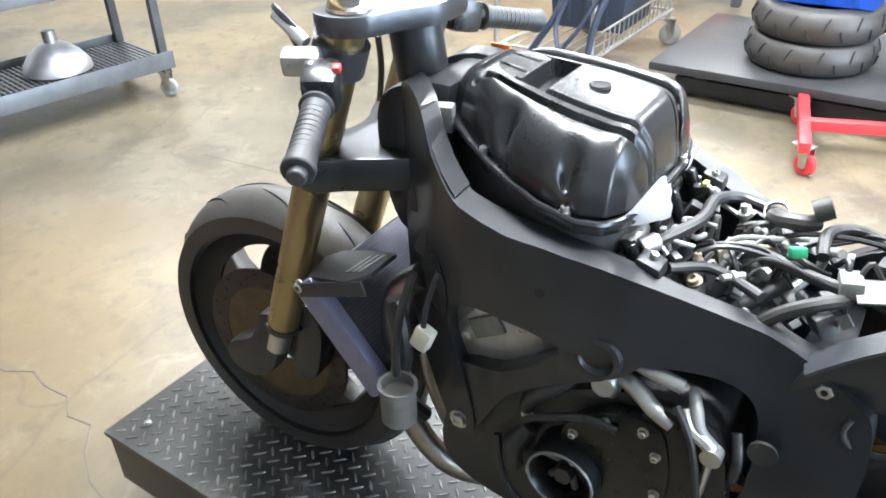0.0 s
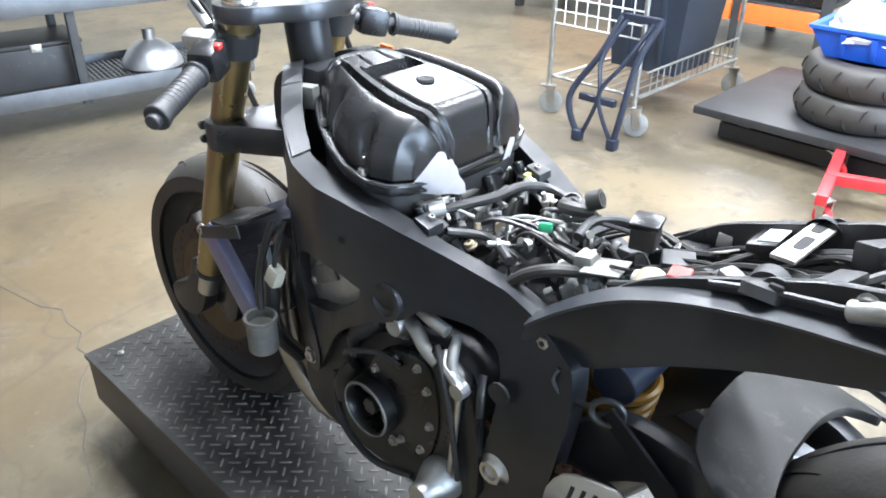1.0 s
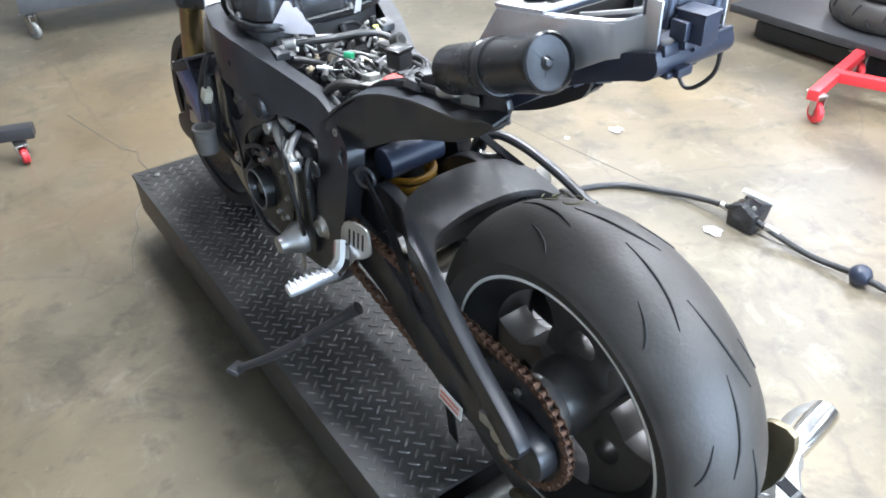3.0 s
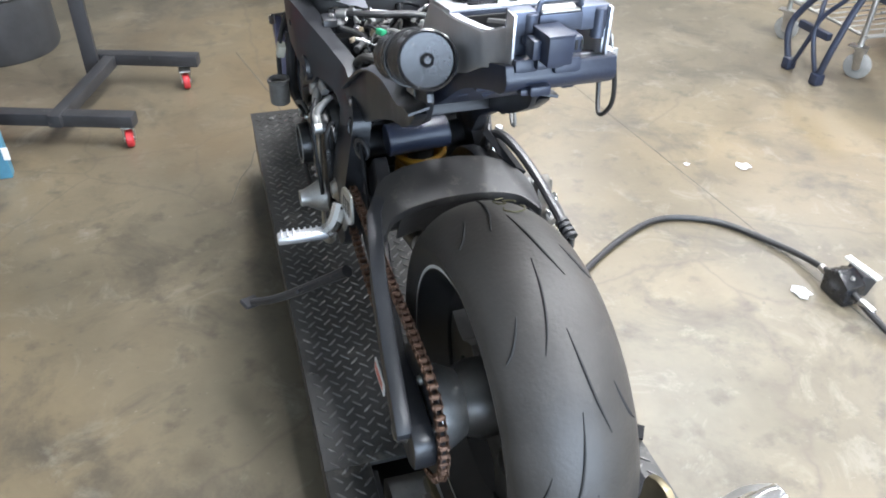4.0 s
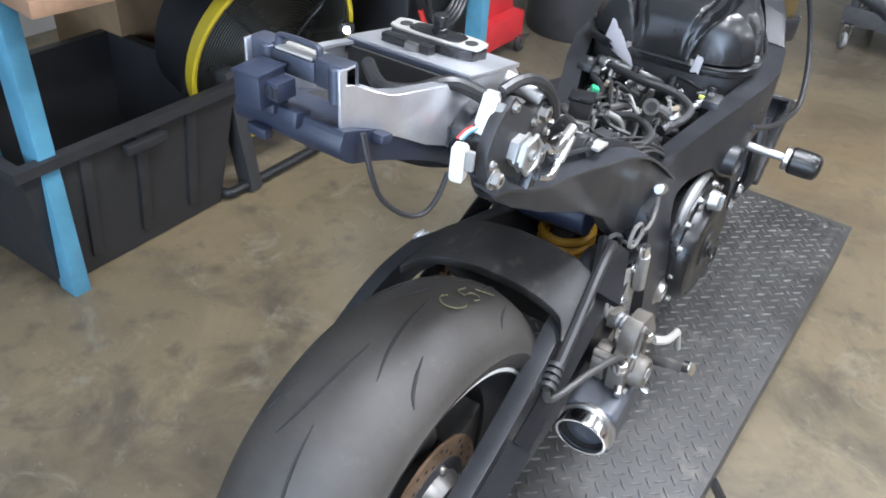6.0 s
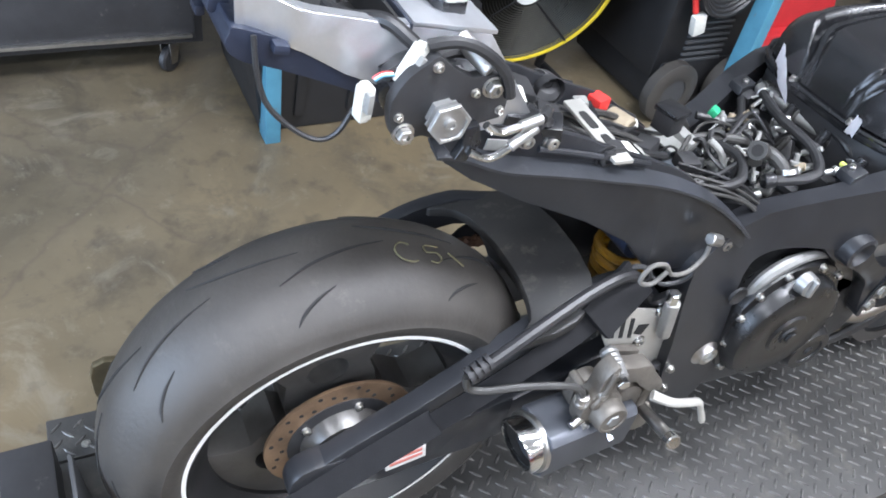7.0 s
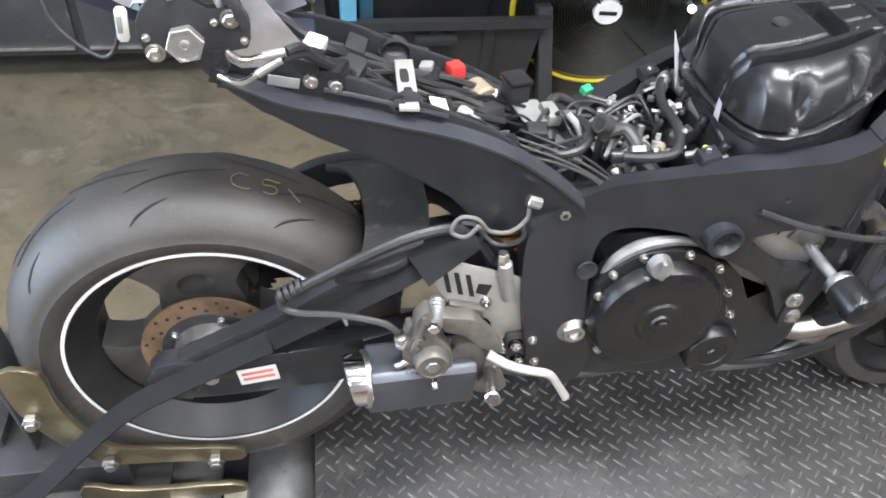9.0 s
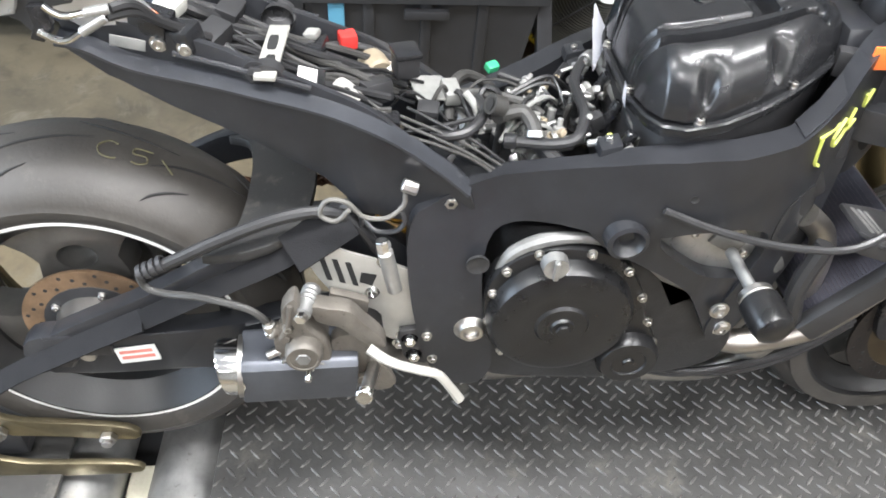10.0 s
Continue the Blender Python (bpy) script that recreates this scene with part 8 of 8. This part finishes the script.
part("nipple", lathe([(0, 0), (0, 0.007), (0.008, 0.007), (0.009, 0.0045), (0.018, 0.0045), (0.02, 0.006), (0.026, 0.005), (0.027, 0)], m=along((0.212, 0.341, 0.626), (0.24, 0.339, 0.621)), seg=16), M_CHROME, cal)
part("bleed_fitting", rod((0.2, 0.303, 0.648), (0.207, 0.282, 0.642), 0.0065, 14), M_STEEL, cal)
part("fluid_boss", rod((0.19, 0.305, 0.678), (0.2, 0.289, 0.688), 0.012, 16), M_CALIPER, cal)
part("caliper_rib", tube([(0.208, 0.322, 0.745), (0.209, 0.317, 0.71), (0.209, 0.308, 0.685)], 0.004, 8), M_CALIPER, cal)
for c in ((0.207, 0.316, 0.7), (0.207, 0.36, 0.617), (0.207, 0.308, 0.632)):
    part("caliper_bolt", hexbolt(c, (1, 0, 0), 0.0062), M_STEEL, cal)
part("banjo", lathe([(0, 0.004), (0, 0.0085), (0.006, 0.0085), (0.007, 0.0075), (0.013, 0.0075), (0.014, 0.009), (0.02, 0.009), (0.021, 0.006), (0.028, 0.006)], m=along((0.199, 0.291, 0.68), (0.199, 0.288, 0.71)), seg=12), M_STEEL, cal)
part("brake_line", tube([(0.199, 0.288, 0.7), (0.199, 0.28, 0.716), (0.195, 0.258, 0.73), (0.18, 0.2, 0.735), (0.165, 0.15, 0.728), (0.158, 0.125, 0.735), (0.155, 0.12, 0.757)], 0.0052, 8), M_DUSTYHOSE, cal, "grey brake line")
part("line_sleeve", tube([(0.155, 0.125, 0.755), (0.15, 0.17, 0.775), (0.14, 0.24, 0.806), (0.128, 0.31, 0.828), (0.118, 0.37, 0.83), (0.11, 0.41, 0.8), (0.118, 0.44, 0.76), (0.14, 0.448, 0.79)], 0.0088, 10), M_HOSE, cal)
for k in range(4):
    part("line_clip", lathe([(0, 0.009), (0, 0.012), (0.006, 0.012), (0.006, 0.009)], m=along((0.155 - 0.0015 * k, 0.122 + 0.009 * k, 0.756 + 0.004 * k), (0.14, 0.24, 0.806)), seg=14, closed=True), M_MATTBLACK, cal)
# left side
ls = part("heel_plate", prism(flat_line([(0.345, 0.745), (0.355, 0.76), (0.4, 0.75), (0.43, 0.735), (0.45, 0.7), (0.455, 0.64), (0.44, 0.625), (0.41, 0.66), (0.37, 0.685), (0.345, 0.71)], 2), -0.187, -0.182, 0.001), M_SATIN, bike, "silver left heel guard plate")
ls.location = (0.022, 0.036, -0.03)
for k in range(4):
    part("slot", prism([(0.36 + 0.016 * k, 0.742 - 0.004 * k), (0.366 + 0.016 * k, 0.741 - 0.004 * k), (0.374 + 0.016 * k, 0.702 - 0.004 * k), (0.368 + 0.016 * k, 0.703 - 0.004 * k)], -0.1876, -0.1868, 0), M_GROOVE, ls)
part("peg_mount", tube([(-0.19, 0.44, 0.69), (-0.208, 0.42, 0.66), (-0.225, 0.418, 0.647)], 0.016, 10), M_CHROME, ls)
peg = part("footpeg", box((0, 0, 0), (0.1, 0.026, 0.018), 0.006, m=along((-0.272, 0.42, 0.644), (-0.342, 0.426, 0.642))), M_ALU, ls, "bright ribbed footpeg")
for k in range(8):
    part("peg_rib", box((0, 0, 0), (0.004, 0.024, 0.004), 0.001, m=along((-0.232 - 0.0115 * k, 0.417 + 0.0008 * k, 0.655), (-0.342, 0.426, 0.653))), M_ALU, peg)
part("shift_pedal", tube([(-0.198, 0.619, 0.505), (-0.208, 0.564, 0.53), (-0.212, 0.464, 0.59), (-0.212, 0.424, 0.63)], 0.007, 8), M_STEEL, ls)
ss = part("side_stand", tube([(-0.17, 0.44, 0.52), (-0.21, 0.48, 0.475), (-0.3, 0.585, 0.365), (-0.36, 0.66, 0.305)], [0.014, 0.011, 0.01, 0.009], 10), M_STEELBLACK, bike, "black folded-out side stand")
part("stand_foot", box((-0.365, 0.672, 0.296), (0.05, 0.03, 0.012), 0.005, rot=(20, 20, 40)), M_STEELBLACK, ss)
part("stand_tang", rod((-0.25, 0.53, 0.425), (-0.27, 0.5, 0.44), 0.005), M_STEELBLACK, ss)

# ---- tie-down straps, cradle behind the wheel ----
for s, pts in ((1, [(0.108, 0.40, 0.812), (0.134, 0.31, 0.762), (0.142, 0.2, 0.706), (0.142, 0.1, 0.65), (0.142, -0.02, 0.585), (0.15, -0.15, 0.51), (0.21, -0.3, 0.4), (0.22, -0.4, 0.34)]), (-1, [(-0.128, 0.435, 0.8), (-0.137, 0.36, 0.752), (-0.146, 0.31, 0.71), (-0.15, 0.27, 0.66), (-0.112, 0.25, 0.5), (-0.108, 0.22, 0.3)])):
    t = thing("tie_down_strap", "black webbing tie-down strap with a padded loop", "strap", group="tie-down straps")
    if s > 0:
        part("webbing", ribbon(pts[3:], 0.036, 0.003, 5, side=(-0.74, -0.24, 0.26)), M_STRAP, t)
    part("webbing", ribbon(pts[:4] if s > 0 else pts, 0.03 if s > 0 else 0.036, 0.004, 5, side=(-0.6, -0.37, 0.57) if s > 0 else (0.2, 1, 0.2)), M_STRAP, t)
    if s > 0:
        part("padded_sleeve", ribbon([Vector(pts[0]) + Vector((0.004, 0, 0.004)), Vector(pts[1]) + Vector((0.007, 0.01, 0.012))], 0.056, 0.012, 3, side=(-0.6, -0.37, 0.57)), M_STRAP, t)
    hk = [(pts[0][0] + 0.018 * math.cos(a) * s * 0.4, pts[0][1] + 0.018 * math.cos(a), pts[0][2] + 0.018 * math.sin(a)) for a in (i * math.pi / 4 for i in range(8))]
    part("hook_ring", tube(hk, 0.0042, 8, 3, True), M_STEELBLACK, t)
    part("hook_wire", tube([(pts[0][0] + 0.004 * s, pts[0][1] + 0.018, pts[0][2] + 0.003), (0.126 * s, pts[0][1] + 0.036, pts[0][2] - 0.009), (0.134 * s, pts[0][1] + 0.062, pts[0][2] - 0.003), (0.137 * s, pts[0][1] + 0.074, pts[0][2] + 0.015), (0.132 * s, pts[0][1] + 0.07, pts[0][2] + 0.03)], 0.0036, 8), M_STEELBLACK, t)

loose = thing("loose_strap", "black webbing strap end lying flat on the tread plate", "strap")
part("webbing", ribbon([(0.283, 0.352, 0.2645), (0.281, 0.28, 0.2655), (0.277, 0.2, 0.2665), (0.285, 0.12, 0.2675), (0.318, 0.085, 0.268), (0.352, 0.06, 0.268)], 0.036, 0.004, 5, side=(1, 0.1, 0)), M_STRAP, loose)

ck = thing("wheel_cradle", "steel wheel cradle with curved brass-coloured plates behind the rear tyre", "wheel cradle")
part("rear_post", box((-0.07, -0.425, 0.181), (0.26, 0.08, 0.36), 0.006), M_STEELBLACK, ck, "low black steel post")
part("stop_plate", box((0.03, -0.338, 0.45), (0.09, 0.006, 0.25), 0.002, rot=(4, 0, 0)), M_DARKSTEEL, ck, "bent steel stop plate")
part("base_beam", box((0.02, -0.3, 0.31), (0.2, 0.26, 0.06), 0.008), M_STEELBLACK, ck)
for s in (-1, 1):
    band = flat_line([(-0.3, 0.61), (-0.245, 0.6), (-0.238, 0.53), (-0.21, 0.44), (-0.17, 0.398), (-0.1, 0.385), (0.015, 0.365), (0.02, 0.33), (-0.1, 0.345), (-0.2, 0.36), (-0.26, 0.43), (-0.3, 0.52)], 3)
    part("side_plate", prism(band, s * 0.118, s * 0.13, 0.003), M_BRASS, ck, "curved brass-coloured steel plate")
    part("foot_plate", prism(flat_line([(-0.24, 0.33), (-0.16, 0.3), (0.0, 0.29), (0.02, 0.262), (-0.1, 0.258), (-0.24, 0.265)], 3), s * 0.14, s * 0.152, 0.003), M_BRASS, ck)
    for y, z in ((-0.28, 0.5), (-0.19, 0.37), (-0.02, 0.345)):
        part("plate_bolt", rod((s * 0.12, y, z), (s * 0.15, y, z), 0.009), M_STEEL, ck)
        part("plate_nut", rod((s * 0.13, y, z), (s * 0.142, y, z), 0.015, 6), M_STEEL, ck)
part("clamp_arm", tube([(0.2, -0.3, 0.3), (0.25, -0.275, 0.33), (0.29, -0.24, 0.355), (0.32, -0.228, 0.36)], 0.022, 4, flat=1.4), M_CASTALU, ck, "bare square clamp arm")
part("clamp_handle", lathe([(0, 0), (0, 0.02), (0.02, 0.023), (0.1, 0.027), (0.125, 0.025), (0.13, 0.018), (0.13, 0)], m=along((0.315, -0.226, 0.362), (0.44, -0.215, 0.38)), seg=28), M_CHROME, ck, "polished round clamp handle")
part("clamp_web", tube([(0.29, -0.165, 0.345), (0.35, -0.18, 0.36), (0.4, -0.18, 0.375), (0.44, -0.2, 0.39)], 0.02, 4, flat=0.25), M_CASTALU, ck)
part("pad_block", box((0.14, 0.01, 0.133), (0.13, 0.085, 0.055), 0.004), M_BLOCK, ck, "pale worn block")

# ---- rags and small loose things on the motorcycle ----
def rag(name, corners, label, fold=0.01, seed=1):
    random.seed(seed)
    bm = B()
    n = 9
    g_ = []
    a, b, c, d = (Vector(q) for q in corners)
    for i in range(n + 1):
        row = []
        for j in range(n + 1):
            u, v = i / n, j / n
            p = a.lerp(b, u).lerp(d.lerp(c, u), v)
            p = p + Vector((0.3, -0.4, 1)).normalized() * fold * (noise.noise(Vector((u * 2.2, v * 2.2, seed))) + 0.5 * noise.noise(Vector((u * 5, v * 5, seed))))
            row.append(bm.verts.new(p))
        g_.append(row)
    for i in range(n):
        for j in range(n):
            bm.faces.new((g_[i][j], g_[i + 1][j], g_[i + 1][j + 1], g_[i][j + 1]))
    bmesh.ops.solidify(bm, geom=bm.faces[:], thickness=0.0012)
    return tagged(part(name, bm, M_PAPER, angle=60), label, "paper towel", "paper towels")


rag("paper_towel", [(-0.118, 0.782, 0.964), (-0.036, 0.742, 0.954), (-0.07, 0.738, 1.014), (-0.092, 0.744, 1.03)], "crumpled white paper towel tucked under the airbox", 0.01, 3)
rag("paper_towel", [(0.062, 0.757, 0.97), (0.078, 0.757, 0.968), (0.082, 0.752, 1.0), (0.07, 0.752, 1.004)], "small white paper towel scrap behind the airbox", 0.006, 4)
# chalk marks on the rear tyre
for pts in ([(0.012, 0.012), (0.008, 0.0), (0.02, -0.012), (0.036, -0.008), (0.042, 0.006), (0.04, 0.014)], [(0.012, 0.058), (0.012, 0.036), (0.024, 0.034), (0.024, 0.05), (0.034, 0.054), (0.042, 0.044), (0.04, 0.034)], [(0.02, 0.072), (0.04, 0.09)]):
    ln = []
    for x, u in pts:
        a = 1.33 - u / RR
        r = RR + 0.0005 - 0.9 * x * x
        ln.append((x, r * math.cos(a), AX + r * math.sin(a)))
    part("chalk_mark", tube(ln, 0.0013, 5, 4), M_CHALK, rear_tyre, "faint yellow chalk mark")

# ---- tread bars of the platform, those beside the rear sets one by one ----
TB = []
for sgn in (-1, 1):
    bm = B()
    Lh, Wh, Hh = 0.0142, 0.0027, 0.0024
    base = [(-Lh, 0), (-Lh * 0.5, -Wh), (Lh * 0.5, -Wh), (Lh, 0), (Lh * 0.5, Wh), (-Lh * 0.5, Wh)]
    lo = [bm.verts.new((x, y, 0.0)) for x, y in base]
    hi = [bm.verts.new((x * 0.72, y * 0.5, Hh)) for x, y in base]
    bm.faces.new(hi)
    for i in range(6):
        bm.faces.new((lo[i], lo[(i + 1) % 6], hi[(i + 1) % 6], hi[i]))
    bm.transform(pose(0, 0, 0, 0, 0, 45 * sgn))
    bmesh.ops.recalc_face_normals(bm, faces=bm.faces[:])
    me = bpy.data.meshes.new("tread_bar")
    bm.to_mesh(me)
    bm.free()
    me.materials.append(M_TREAD)
    TB.append(me)
verts, faces, single = [], [], 0
PITCH = 0.0262 / 2 ** 0.5
for j in range(int((DY1 - DY0) / PITCH) - 1):
    for i in range(int(DW / PITCH) - 1):
        # rows at 45 degrees to the edges, each bar square to its neighbours
        if (i + j) % 2:
            continue
        x, y = -DW / 2 + 0.012 + PITCH * (i + 0.5), DY0 + PITCH * (j + 0.8)
        if y < -0.9 and abs(x) < 0.225:
            continue
        k = i % 2
        if single < 300 and x > -0.02 and -0.62 < y < 0.12:
            o = new("tread_bar", TB[k])
            o.parent = deck
            o.matrix_world = DECK @ pose(x, y, 0.0003)
            single += 1
        else:
            m = DECK @ pose(x, y, 0.0003)
            n0 = len(verts)
            verts += [tuple(m @ v.co) for v in TB[k].vertices]
            faces += [[n0 + q for q in p.vertices] for p in TB[k].polygons]
me = bpy.data.meshes.new("tread_bar")
me.from_pydata(verts, [], faces)
me.materials.append(M_TREAD)
o = new("tread_bar", me)
o.parent = deck
tagged(o, kind="stuff")
